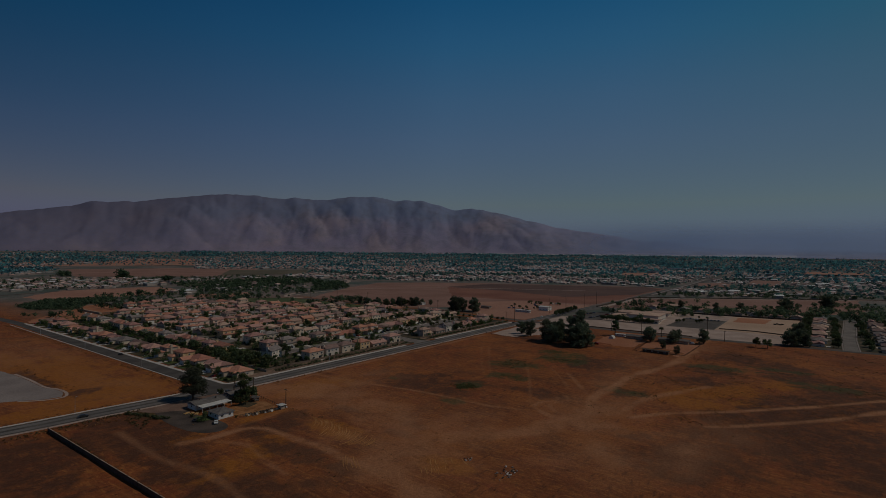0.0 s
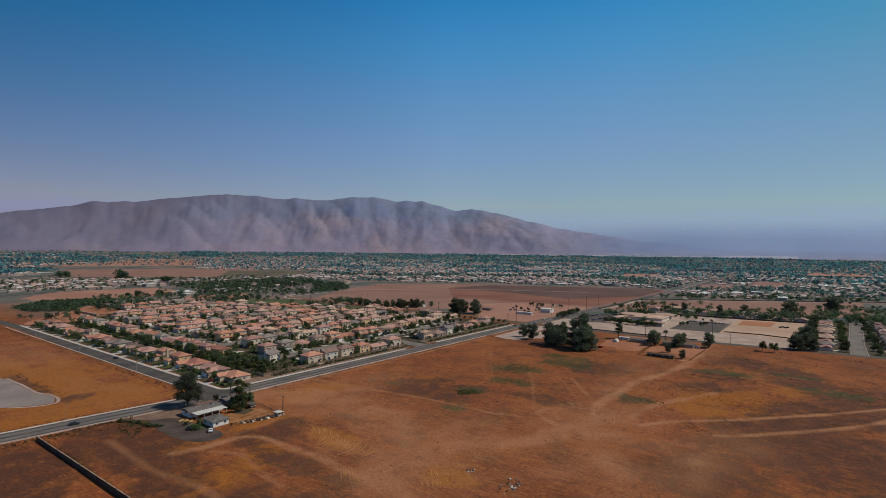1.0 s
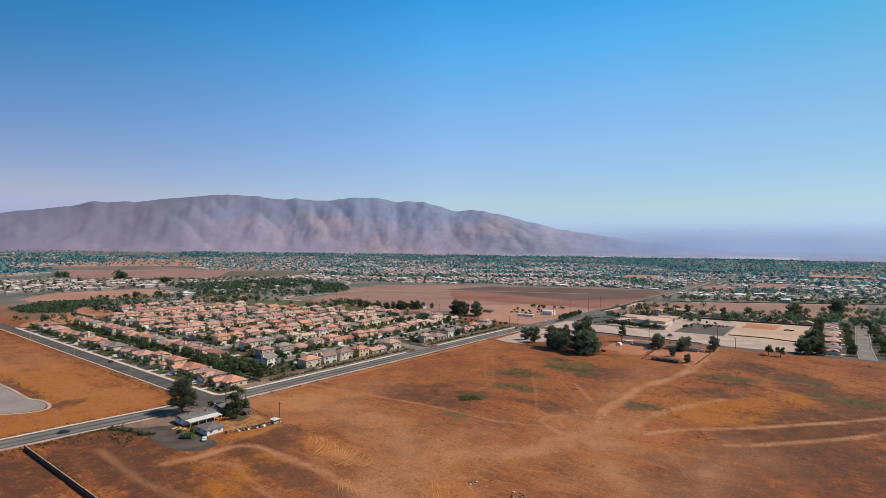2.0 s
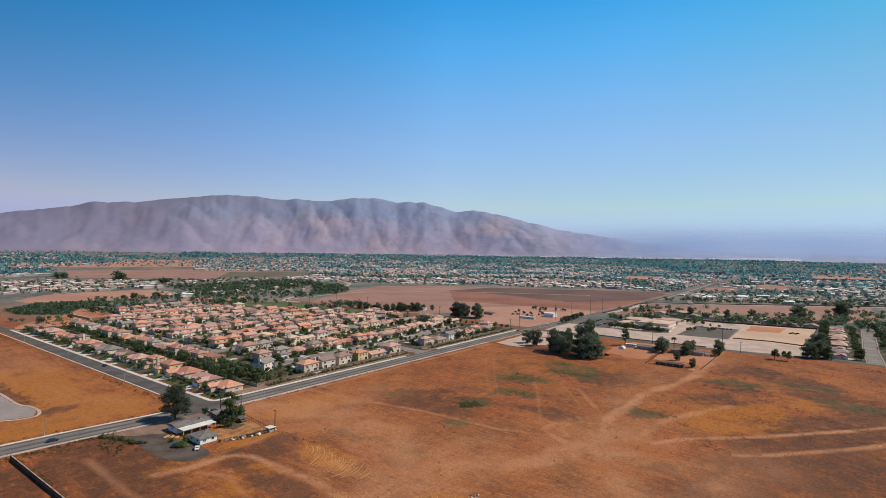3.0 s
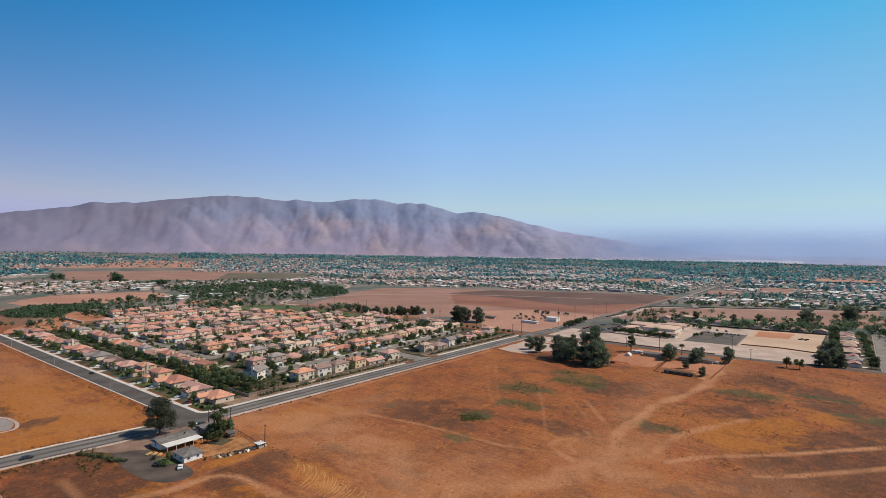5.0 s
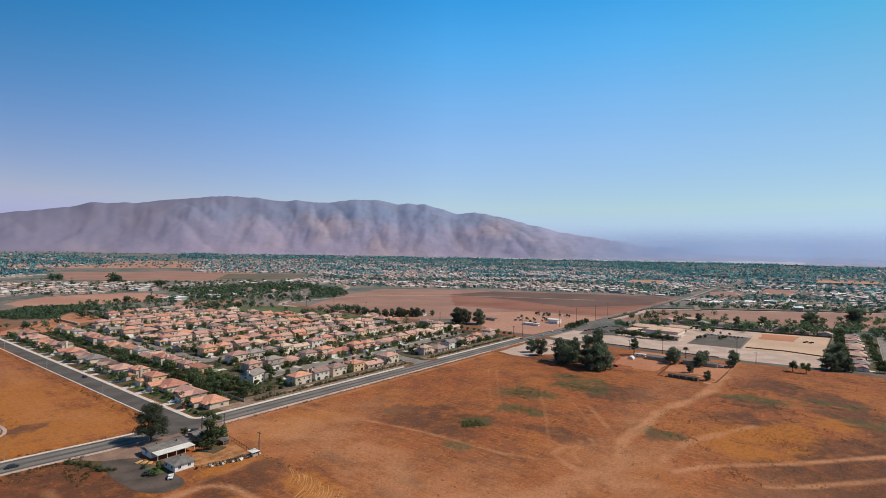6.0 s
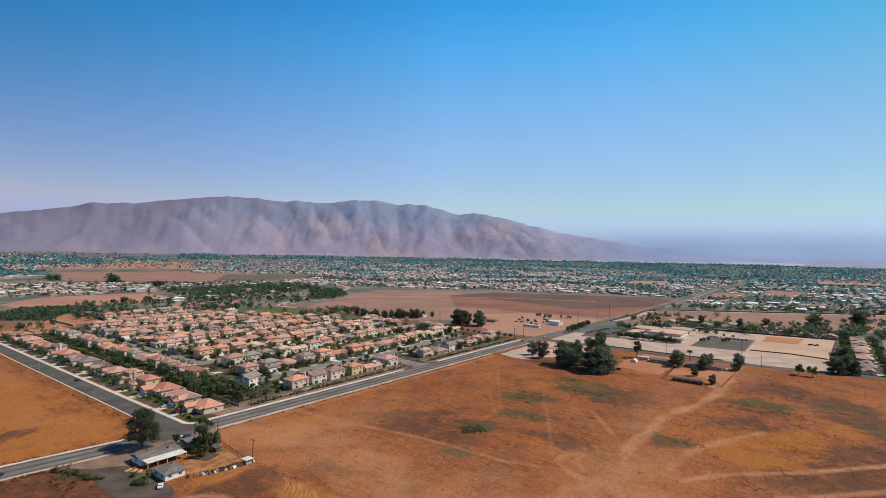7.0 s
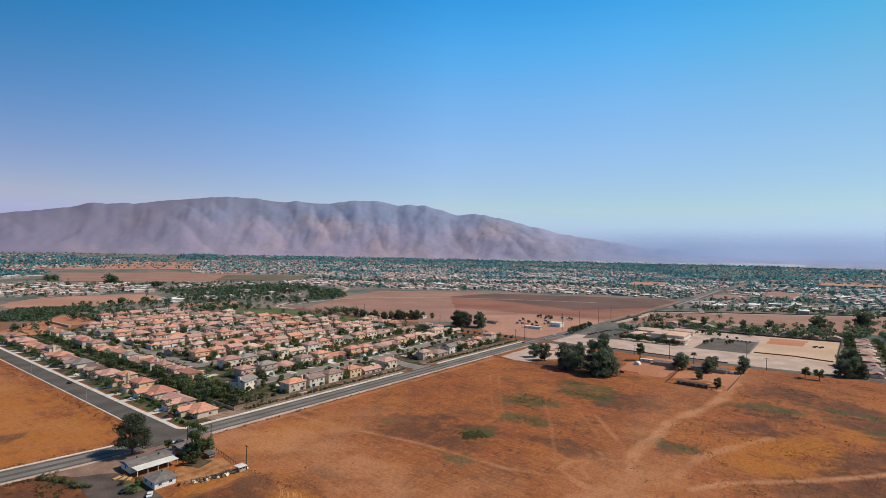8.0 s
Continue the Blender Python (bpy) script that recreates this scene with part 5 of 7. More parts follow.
def plant(kind, x, y, scale=1.0, z=0.0, label="", group=""):
    variants = TREES.setdefault(kind, [])
    m = pose(x, y, z, 0, 0, rng.uniform(0, 360)) @ Matrix.Scale(scale, 4)
    if kind == "palm":
        if not variants:
            variants.append(make_palm(3, 9.0, "tall fan palm with a thin trunk"))
            ob = variants[0]
        else:
            ob = copy_thing(variants[0], m)
    elif kind in ("shrub", "hedge_shrub"):
        if len(variants) < 3:
            ob = make_shrub(40 + len(variants), 1.8, 150, LEAF if kind == "shrub" else LEAF_DARK, "clipped dark shrub in the verge" if kind == "hedge_shrub" else "green garden shrub by a house")
            variants.append(ob)
        else:
            ob = copy_thing(rng.choice(variants), m)
    else:
        if len(variants) < 3:
            ob = make_tree(len(TREES) * 10 + len(variants), **TREE_KINDS[kind])
            variants.append(ob)
        else:
            ob = copy_thing(rng.choice(variants), m)
    ob.matrix_basis = m
    return tagged(ob, label, "", group)


YARD_TREES = []
for m, flip in LOTS:
    for k in range(7):
        if rng.random() < (0.8, 0.85, 0.8, 0.7, 0.7, 0.6, 0.5)[k]:
            back = rng.random() < (0.6, 0.5, 0.6, 0.3, 0.8, 0.8, 0.4)[k]
            p = m @ Vector((rng.choice((-7.6, 7.6, rng.uniform(-7.5, 7.5))), rng.uniform(7.5, 10.5) if back else rng.uniform(-12.5, -8.5), 0))
            if p.y < 21 or any(line_dist(np.array([p.x]), np.array([p.y]), ln[:-1:3] + ln[-1:])[0] < 5.4 for ln in STREETS + [SIDE, NORTH]):
                continue
            if abs(p.x - 41) < 6 and p.y > 95 and rng.random() < 0.55:
                continue
            if p.y > 190 or k:
                YARD_TREES.append((p.x, p.y))
                continue
            plant(rng.choice(("round", "dark", "dark", "olive", "slim")), p.x, p.y, rng.uniform(0.6, 1.0) if not back else rng.uniform(0.7, 1.2), group="estate yard trees")
# street trees
for k in range(34):
    x_ = 84 + k * 8 + rng.uniform(-2, 2)
    side = rng.choice((-1, 1))
    if abs(x_ - 200) > 12:
        plant(rng.choice(("round", "olive", "dark")), x_, street_y(STREETS[0], x_) + side * rng.uniform(7.6, 9.0), rng.uniform(0.5, 0.8), group="estate street trees")
for k in range(22):
    y_ = 146 + k * 11.3 + rng.uniform(-3, 3)
    if all(abs(y_ - street_y(ln, 90)) > 8 for ln in STREETS):
        plant(rng.choice(("round", "olive", "dark")), rng.choice((77.0, 91.5)) + rng.uniform(-0.8, 0.8), y_, rng.uniform(0.5, 0.85), group="estate street trees")
# thicket behind the corner houses
for k in range(24):
    plant(rng.choice(("dark", "round", "olive")), 39 + (k % 4) * 5.5 + rng.uniform(-2, 2), 44 + (k // 4) * 9 + rng.uniform(-3, 3), rng.uniform(0.8, 1.15), group="estate yard trees")
for x, y, q in ((45, 25, 0.9), (50, 31, 1.1), (46, 37, 1.0), (54, 39, 1.0), (52, 46, 1.2), (47, 49, 1.0)):
    plant(rng.choice(("dark", "round", "olive")), x + rng.uniform(-1, 1), y + rng.uniform(-1, 1), q, group="estate yard trees")
for k in range(7):
    plant("round", 45 + k * 8, 22 + rng.uniform(-2, 2), rng.uniform(0.5, 0.75), group="estate yard trees")
x = 46.0
while x < 364:
    if abs(x - 195) > 14:
        plant("hedge_shrub", x, 13.2 + rng.uniform(-0.8, 0.8), rng.uniform(0.7, 1.35), 0.05, group="verge shrubs")
    x += rng.uniform(1.7, 3.3)
for k in range(9):
    plant("shrub", 12 + rng.uniform(-1, 1), 14 + k * 1.9 + rng.uniform(-1, 1), rng.uniform(0.5, 0.9), group="corner shrubs")
for x, y in ((57, 21), (62, 17), (50, 19), (14, 14), (17, 12)):
    plant("palm", x, y, 0.55, group="estate palms")


def yard_greenery():
    """Hedges, bushes and small trees crowding the yards, past what one could count."""
    rs = np.random.RandomState(21)
    spots = []
    for m, _ in LOTS:
        for _k in range(11):
            back = rs.random() < 0.62
            p = m @ Vector((rs.uniform(-9, 9), rs.uniform(7.2, 12.5) if back else rs.uniform(-13.5, -9.5), 0))
            spots.append((p.x, p.y, rs.uniform(1.0, 2.5) if back else rs.uniform(0.7, 2.0)))
        for _k in range(6):
            p = m @ Vector((rs.choice([-8.2, 8.2]) + rs.uniform(-0.6, 0.6), rs.uniform(-6, 7), 0))
            spots.append((p.x, p.y, rs.uniform(0.7, 1.8)))
    for k in range(26):
        spots.append((rs.uniform(38, 57), rs.uniform(46, 90), rs.uniform(1.4, 3.2)))
    for k in range(24):
        spots.append((rs.uniform(44, 62), rs.uniform(21, 38), rs.uniform(0.8, 1.8)))
    for k in range(20):
        spots.append((40.5 + rs.normal(0, 2.4), rs.uniform(60, 390), rs.uniform(1.2, 2.6)))
    at = np.array(spots)
    free = at[:, 1] > 20.5
    for ln in STREETS + [SIDE, NORTH]:
        free &= line_dist(at[:, 0], at[:, 1], ln) >= 6.5
    keep = at[free].tolist()
    qs = []
    for x, y in YARD_TREES:
        h = rs.uniform(3.6, 8.2)
        cen = [(x + rs.uniform(-0.28, 0.28) * h, y + rs.uniform(-0.28, 0.28) * h, h * rs.uniform(0.35, 0.82)) for _ in range(6)]
        q = leaf_cloud(rs, cen, [h * rs.uniform(0.14, 0.26) for _ in cen], 190, 0.42)[0]
        q = np.concatenate([q, leaf_cloud(rs, [(x, y, h * 0.2), (x, y, h * 0.35)], [h * 0.05, h * 0.05], 12, 0.3, 4.0)[0]])
        q[:, 2] = np.maximum(q[:, 2], 0.05)
        qs.append(q)
    for x, y, r in keep:
        cen = [(x + rs.uniform(-0.5, 0.5) * r, y + rs.uniform(-0.5, 0.5) * r, r * rs.uniform(0.5, 1.0)) for _ in range(3)]
        q = leaf_cloud(rs, cen, [r * rs.uniform(0.5, 0.8) for _ in cen], int(26 + 18 * r), 0.2 + 0.11 * r)[0]
        q[:, 2] = np.maximum(q[:, 2], 0.05)
        qs.append(q)
    me = quads("yard_greenery", np.concatenate(qs), LEAF)
    tagged(part("yard_greenery", me, None), "dense green hedges and bushes of the yards", "bushes", "", "stuff")


yard_greenery()

# trees of the right-hand lots
for x, y, s in ((274, -80, 1.15), (268, -86, 1.0), (283, -88, 1.0), (271, -104, 1.1), (265, -112, 1.2), (272, -117, 1.0), (297, -40, 0.75), (290, -54, 0.85), ):
    plant("field", x, y, s * 1.55, group="field trees")
plant("high", 277, -107, 1.95, group="field trees")
plant("high", 288, -84, 1.25, group="field trees")
for x, y, s in ((333, -155, 0.8), (336, -174, 0.7), (354, -196, 0.8), (340, -150, 0.6), (345, -176, 0.7), (306, -172, 0.42), (288, -188, 0.4)):
    plant("field", x, y, s * 1.55, group="cottage trees")
plant("slim", 349, -117, 1.7, group="cottage trees")
plant("palm", 352, -160, 1.3)
for x, y in ((368, -236), (367, -245)):
    plant("round", x, y, 1.15, group="roadside saplings")

# ---- vehicles ----
PAINTS = [mat("white car paint", (0.62, 0.62, 0.62), (0.72, 0.72, 0.71), 1.0, 8.0, 0.35), mat("dark car paint", (0.025, 0.027, 0.03), (0.045, 0.045, 0.05), 1.0, 8.0, 0.3),
          mat("silver car paint", (0.36, 0.37, 0.38), (0.46, 0.46, 0.47), 1.0, 8.0, 0.3, 0.3), mat("red car paint", (0.25, 0.03, 0.025), (0.33, 0.05, 0.04), 1.0, 8.0, 0.3),
          mat("blue car paint", (0.05, 0.08, 0.16), (0.07, 0.11, 0.2), 1.0, 8.0, 0.3)]
PAINT_WORDS = ["white", "black", "silver", "dark red", "blue"]
CARS = {}


def make_car(paint, words, van=False):
    c = thing("car", f"{words} {'delivery van' if van else 'passenger car'} parked on the ground", "van" if van else "car")
    bm = bmesh.new()
    prof = [(-2.25, 0.35), (-2.3, 0.75), (-2.1, 0.95), (-1.9, 1.9), (1.2, 1.95), (1.7, 1.1), (2.25, 0.95), (2.3, 0.4)] if van else \
           [(-2.2, 0.35), (-2.25, 0.8), (-1.7, 0.95), (-1.15, 1.42), (0.35, 1.45), (1.05, 0.98), (2.05, 0.85), (2.2, 0.4)]
    w = 0.9
    left = [bm.verts.new((x, w - (0.16 if z > 1.1 else 0), z)) for x, z in prof]
    right = [bm.verts.new((x, -w + (0.16 if z > 1.1 else 0), z)) for x, z in prof]
    bm.faces.new(left[::-1])
    bm.faces.new(right)
    for i in range(len(prof)):
        j = (i + 1) % len(prof)
        bm.faces.new((left[i], left[j], right[j], right[i]))
    bmesh.ops.recalc_face_normals(bm, faces=bm.faces)
    part("body", bm, paint, c)
    g = bmesh.new()
    if van:
        box(g, 0.2, 1.1, -0.92, 0.92, 1.2, 1.7)
        box(g, 1.25, 1.6, -0.7, 0.7, 1.15, 1.72)
    else:
        box(g, -1.0, 0.3, -0.82, 0.82, 1.02, 1.36)
        box(g, 0.42, 0.8, -0.68, 0.68, 1.06, 1.34)
        box(g, -1.52, -1.12, -0.68, 0.68, 1.02, 1.32)
    part("glazing", g, GLASS_DARK, c, "dark tinted car windows")
    for x in (-1.4, 1.4):
        for y in (-0.82, 0.82):
            t = bmesh.new()
            bmesh.ops.create_cone(t, cap_ends=True, segments=12, radius1=0.33, radius2=0.33, depth=0.22, matrix=Matrix.Translation((x, y, 0.33)) @ Matrix.Rotation(math.pi / 2, 4, "X"))
            part("wheel", t, TYRE, c)
    return c


def park(m, colour, van=False, group=""):
    key = (colour, van)
    if key not in CARS:
        ob = CARS[key] = make_car(PAINTS[colour], PAINT_WORDS[colour], van)
        ob.matrix_basis = m
    else:
        ob = copy_thing(CARS[key], m)
    return tagged(ob, "", "", group)


for m in CARSPOTS:
    park(m, rng.choice((0, 0, 1, 2, 1, 4, 3)), rng.random() < 0.12, "cars of the estate")
for x, y, a, col in ((-34.5, -53.5, 60, 0), (-38.5, -43.5, 10, 1), (-5.7, -7.9, 15, 0), (-2.6, -9.5, 20, 1), (8.0, -2.5, 0, 1), (2.8, 150, 90, 1), (-70, 4.6, -7, 1), (356, 2.5, 0, 1), (395, -3.5, 4, 2), (430, 2, -4, 0)):
    park(pose(x, y, 0.06, 0, 0, a), col)
for k in range(14):
    park(pose(462 + (k % 7) * 8.5 + rng.uniform(-0.5, 0.5), -27 - (k // 7) * 22 - (k % 7) * 1.2, 0.07, 0, 0, 80), rng.choice((0, 1, 2, 4, 3)), False, "cars at the school")
for k in range(10):
    park(pose(536 + rng.uniform(-1, 1), -146 - k * 3.9, 0.07, 0, 0, 0), rng.choice((0, 1, 1, 2, 4)), False, "cars at the school")
for k in range(6):
    park(pose(672 + k * 26, -10.5 + (1 if k % 2 else -2), 0.07, 0, 0, 0), rng.choice((0, 1, 1, 2)), False, "cars on the avenue")


# ---- poles and lamps ----
POLES = {}


def utility_pole(x, y, height, turn=0.0, label="tall weathered wooden utility pole with cross arms"):
    h = round(height)
    if h not in POLES:
        p = thing("utility_pole", label, "utility pole", "utility poles")
        bm = bmesh.new()
        tube(bm, [(0, 0, -0.2), (0, 0, h * 0.5), (0, 0, h)], [0.26, 0.22, 0.15], 8)
        part("pole", bm, WOOD, p)
        for z in ((h - 0.6, h - 2.0) if h > 12 else (h - 0.5,)):
            a = bmesh.new()
            box(a, -0.08, 0.08, -1.5, 1.5, z - 0.1, z + 0.1)
            arm = part("cross_arm", a, WOOD, p)
            for yy in (-1.35, -0.5, 0.5, 1.35):
                ins = bmesh.new()
                tube(ins, [(0, yy, z + 0.1), (0, yy, z + 0.4)], [0.07, 0.05], 6)
                part("insulator", ins, STEEL, arm)
        POLES[h] = p
        p.matrix_basis = pose(x, y, 0, 0, 0, turn)
        return p
    return copy_thing(POLES[h], pose(x, y, 0, 0, 0, turn))


for x, y, h in ((0.6, -59.4, 10), (6.4, -21, 9), (384.5 - 8, 12, 21), (471, 10.7, 21), (521, 9.3, 20), (576, 4, 20), (632, 6, 20), (390.7, 138, 15), (382 - 6, 72, 16),
                (395, 276, 18), (409, 361, 18), (392, 407, 18), (374, 22, 10), (372.5, -136, 15), (374, -196, 22), (381, -209.5, 10), (374, -105, 9), (392, 205, 16)):
    utility_pole(x, y, h, 0 if x < 384 or y > 30 else 90)


def street_lamp(x, y, turn):
    if "lamp" in POLES:
        return copy_thing(POLES["lamp"], pose(x, y, 0, 0, 0, turn))
    p = POLES["lamp"] = thing("street_lamp", "slender pale steel street lamp at the kerb", "street lamp", "street lamps")
    bm = bmesh.new()
    tube(bm, [(0, 0, -0.1), (0, 0, 7.6), (0.4, 0, 8.2), (2.0, 0, 8.5)], [0.12, 0.08, 0.07, 0.06], 8)
    part("post", bm, STEEL, p)
    bm = bmesh.new()
    box(bm, 1.7, 2.5, -0.16, 0.16, 8.42, 8.58)
    part("lamp_head", bm, STEEL, p)
    p.matrix_basis = pose(x, y, 0, 0, 0, turn)
    return p


for y in (91, 192, 300):
    street_lamp(-7.0, y, 0)
for x in (-70, -128):
    street_lamp(x, 15.5 - (x + 70) * 0.12, -90)
for x in (24, 90, 150, 215, 280, 345):
    street_lamp(x, 9.9, -90)


# ---- walls and fences of the fields ----
def stepped_wall():
    """A dark block wall running away over the field, capped, in level lengths."""
    w = thing("boundary_wall", "long dark block wall across the dry field", "wall")
    for k in range(22):
        y1 = -6 - k * 8
        bm = bmesh.new()
        box(bm, -0.12, 0.12, y1 - 7.9, y1 - 0.1, -0.6, 1.75)
        box(bm, -0.2, 0.2, y1 - 0.25, y1 + 0.15, -0.6, 1.95)
        part("panel", bm, BLOCK, w)
        # the paler cap puts the highlight along the top edge into colour
        bm = bmesh.new()
        box(bm, -0.17, 0.17, y1 - 7.9, y1 - 0.25, 1.752, 1.86)
        part("cap", bm, FENCE_TAN, w, "capping course, its top highlight painted in paler tan")
    w.matrix_basis = pose(-87.2, 0, 0, 0, 0, 0.6)


stepped_wall()


def post_fence(points, gap, height, material, label, rail=True):
    f = thing("fence", label, "fence")
    pm = bmesh.new()
    box(pm, -0.09, 0.09, -0.09, 0.09, -0.3, height)
    me = bpy.data.meshes.new("post")
    pm.to_mesh(me)
    pm.free()
    me.materials.append(material)
    for p, q in zip(points, points[1:]):
        n = max(1, int(math.dist(p, q) / gap))
        for k in range(n):
            ob = new("post", me)
            ob.parent = f
            ob.matrix_basis = pose(p[0] + (q[0] - p[0]) * k / n, p[1] + (q[1] - p[1]) * k / n, 0, 0, 0, rng.uniform(-8, 8))
        if rail:
            part("rail", strip([p, q], 0.07, height * 0.62, 0.12), material, f)
    return f


post_fence([(275, -10), (268, -30), (268.8, -54), (267, -72)], 2.6, 1.5, WOOD, "row of dark wooden fence posts by the dirt yard")
post_fence([(276, -11), (310, -11.5), (345, -12), (372, -13)], 3.2, 1.5, WOOD, "row of dark wooden fence posts along the road")
post_fence([(330, -153), (300, -155), (276, -156), (274.5, -183), (280, -195), (343, -196)], 3.0, 1.4, WOOD, "weathered rail fence round the paddock")
structure("low_wall", strip([(389.5, -70), (388.5, -120), (390, -180)], 0.3, 0, 0.8), BLOCK, "low dark wall along the pale lot", "wall")
structure("low_wall", strip([(466, -192), (470, -225), (462, -254)], 0.3, 0, 1.0), BLOCK, "low dark wall before the sand field", "wall")
structure("low_wall", strip([(462, -257), (540, -259), (614, -262)], 0.3, 0, 2.0), BLOCK, "dark wall beside the sand field", "wall")
structure("low_wall", strip([(613, -262), (606, -220), (602, -187), (596, -120), (588, -62)], 0.4, 0, 1.8), BLOCK, "dark wall behind the school grounds", "wall")
for k, (x, y) in enumerate(((548, -238), (553, -240), (548, -243), (553, -245))):
    bm = bmesh.new()
    box(bm, -0.9, 0.9, -1.3, 1.3, 0, 1.1)
    box(bm, -0.7, 0.7, -1.1, 1.1, 1.1, 1.25)
    b_ = thing("play_block", "dark square block standing on sand", "block", "blocks on sand", pose(x, y, 0.06))
    part("block", bm, TYRE, b_)


# ---- corner farm ----
def plain_house(name, label, x0, x1, y0, y1, h, wall, roof, gable, pitch=0.25, turn=0.0, extras=()):
    cx, cy = (x0 + x1) / 2, (y0 + y1) / 2
    w, d = x1 - x0, y1 - y0
    t = thing(name, label, "house", "", pose(cx, cy, 0.03, 0, 0, turn))
    bm, rf = bmesh.new(), bmesh.new()
    box(bm, -w / 2, w / 2, -d / 2, d / 2, 0, h)
    along = "x" if w >= d else "y"
    roof_shape(rf, 0, 0, w, d, h, pitch, 0.6, gable, along)
    if gable:
        ridge = h + 0.1 + (min(w, d) / 2) * pitch
        for s in (-1, 1):
            tri = [(s * w / 2, -d / 2, h), (s * w / 2, d / 2, h), (s * w / 2, 0, ridge)] if along == "x" else [(d and -w / 2, s * d / 2, h), (w / 2, s * d / 2, h), (0, s * d / 2, ridge)]
            bm.faces.new([bm.verts.new(p) for p in tri])
    part("wall", bm, wall, t)
    part("roof", rf, roof, t)
    n = max(2, int(w / 4))
    for k in range(n):
        window(t, -w / 2 + w * (k + 0.5) / n, -d / 2, 1.0, 1.3, 1.1, 0)
    for k in range(max(1, int(d / 4.5))):
        m_ = max(1, int(d / 4.5))
        window(t, -w / 2, -d / 2 + d * (k + 0.5) / m_, 1.0, 1.2, 1.1, 270)
    return t


farm = plain_house("farmhouse", "long low white farmhouse with grey shingle roof", -31, -13.5, -28, -19.5, 2.6, WHITE, GREYROOF, True, 0.22)
bm = bmesh.new()
box(bm, -8.6, 7.6, -10.2, -4.0, 2.5, 2.66)
part("patio_roof", bm, METALROOF, farm, "flat white metal patio roof")
for k in range(5):
    bm = bmesh.new()
    box(bm, -8.4 + k * 3.9, -8.25 + k * 3.9, -10.0, -9.85, 0, 2.5)
    part("patio_post", bm, WHITE, farm)
for x, y in ((-4.0, 1.2), (3.5, -1.4)):
    bm = bmesh.new()
    tube(bm, [(x, y, 2.8), (x, y, 4.3)], [0.35, 0.3], 8)
    part("roof_vent", bm, BLOCK, farm)
farm2 = plain_house("farm_cottage", "small white cottage with dark grey hipped roof", -31.3, -23.5, -50, -40.5, 2.6, WHITE, GREYROOF, False, 0.3)
bm = bmesh.new()
tube(bm, [(1.2, 1, 3.2), (1.2, 1, 4.5)], [0.3, 0.25], 8)
part("roof_vent", bm, BLOCK, farm2)
plain_house("farm_garage", "low garage with grey roof under a tree", -9.5, 0.5, -25, -17, 2.5, FENCE_TAN, GREYROOF, True, 0.22)
plain_house("garden_shed", "small wooden garden shed with pitched roof", -3.6, -0.8, -37.6, -34.8, 2.0, WOOD, GREYROOF, True, 0.4)
structure("lawn", sheet([(-37, -37), (-32, -37), (-32, -47), (-37.5, -46)], 0.06, 0.5), LAWN, "small green farm lawn", "lawn")
big = make_tree(91, 17.2, 10.2, 14500, 0.3, LEAF_PEPPER, "large feathery pepper tree beside the farmhouse", low=0.14, clumps=38, tall=0.55, loose=0.45, bell=True)
big.matrix_basis = pose(-22, -7.5, 0)
tall = make_tree(97, 16.0, 4.8, 5200, 0.28, LEAF, "tall leaning leafy tree behind the farmhouse", low=0.12, clumps=24, tall=0.66, loose=0.35)
tall.matrix_basis = pose(-5.7, -31, 0, 0, 0, 40)
plant("palm", 0.8, -10.5, 1.0)
post_fence([(-22, -53.5), (-14, -55), (-7, -57.5), (-1.5, -58.8)], 2.2, 1.2, WOOD, "leaning wooden fence along the scrap heaps")
for x, y, q in ((-7, -27, 0.75), (-3.5, -30, 0.7), (-9, -31, 0.65), (-13, -36, 0.55), (-9.5, -38.5, 0.7), (-1, -32, 0.8), (1.5, -27, 0.7), (-33.5, -42, 0.45), (-10, -14.5, 0.6)):
    plant("dark", x, y, q, label="small dark tree crowding the farm buildings", group="farm trees")
for x, y, s in ((-38, -46.5, 1.5), (-37.2, -36, 1.0), (-17, -27, 0.7), (-31.5, -39, 0.9), (-22.5, -46, 1.0), (-9, -33, 1.4), (-11, -29, 1.2), (-2, -28, 1.3), (-24, -53, 0.7)):
    plant("shrub", x, y, s, group="farm shrubs")
for k in range(20):
    plant("hedge_shrub", -55 + k * 0.45 + rng.uniform(-1.2, 1.2), -7 - k * 1.15 + rng.uniform(-1, 1), rng.uniform(0.5, 1.0), label="dry dark bush beside the asphalt drive", group="drive bushes")
for k in range(44):
    u = k / 43
    x, y = -20 + 20 * u + rng.uniform(-0.8, 0.8), -55.3 - 2.7 * u + rng.uniform(-1.6, 1.6)
    j = thing("scrap_pile", "heap of rusty scrap on bare earth", "scrap", "scrap heaps", pose(x, y, 0, 0, 0, rng.uniform(0, 90)))
    bm = bmesh.new()
    for _ in range(4):
        a, b = rng.uniform(-0.8, 0.8), rng.uniform(-0.8, 0.8)
        lump = bmesh.new()
        box(lump, -rng.uniform(0.15, 0.7), rng.uniform(0.15, 0.7), -rng.uniform(0.15, 0.5), rng.uniform(0.15, 0.5), -0.2, rng.uniform(0.1, 0.6))
        lump.transform(pose(a, b, 0.12, rng.uniform(-35, 35), rng.uniform(-35, 35), rng.uniform(0, 180)))
        tmp = bpy.data.meshes.new("scrap")
        lump.to_mesh(tmp)
        lump.free()
        bm.from_mesh(tmp)
        bpy.data.meshes.remove(tmp)
    part("scrap", bm, (JUNK, WOOD, JUNK, WHITE, TIMBER, JUNK, WOOD, BLOCK)[k % 8], j)
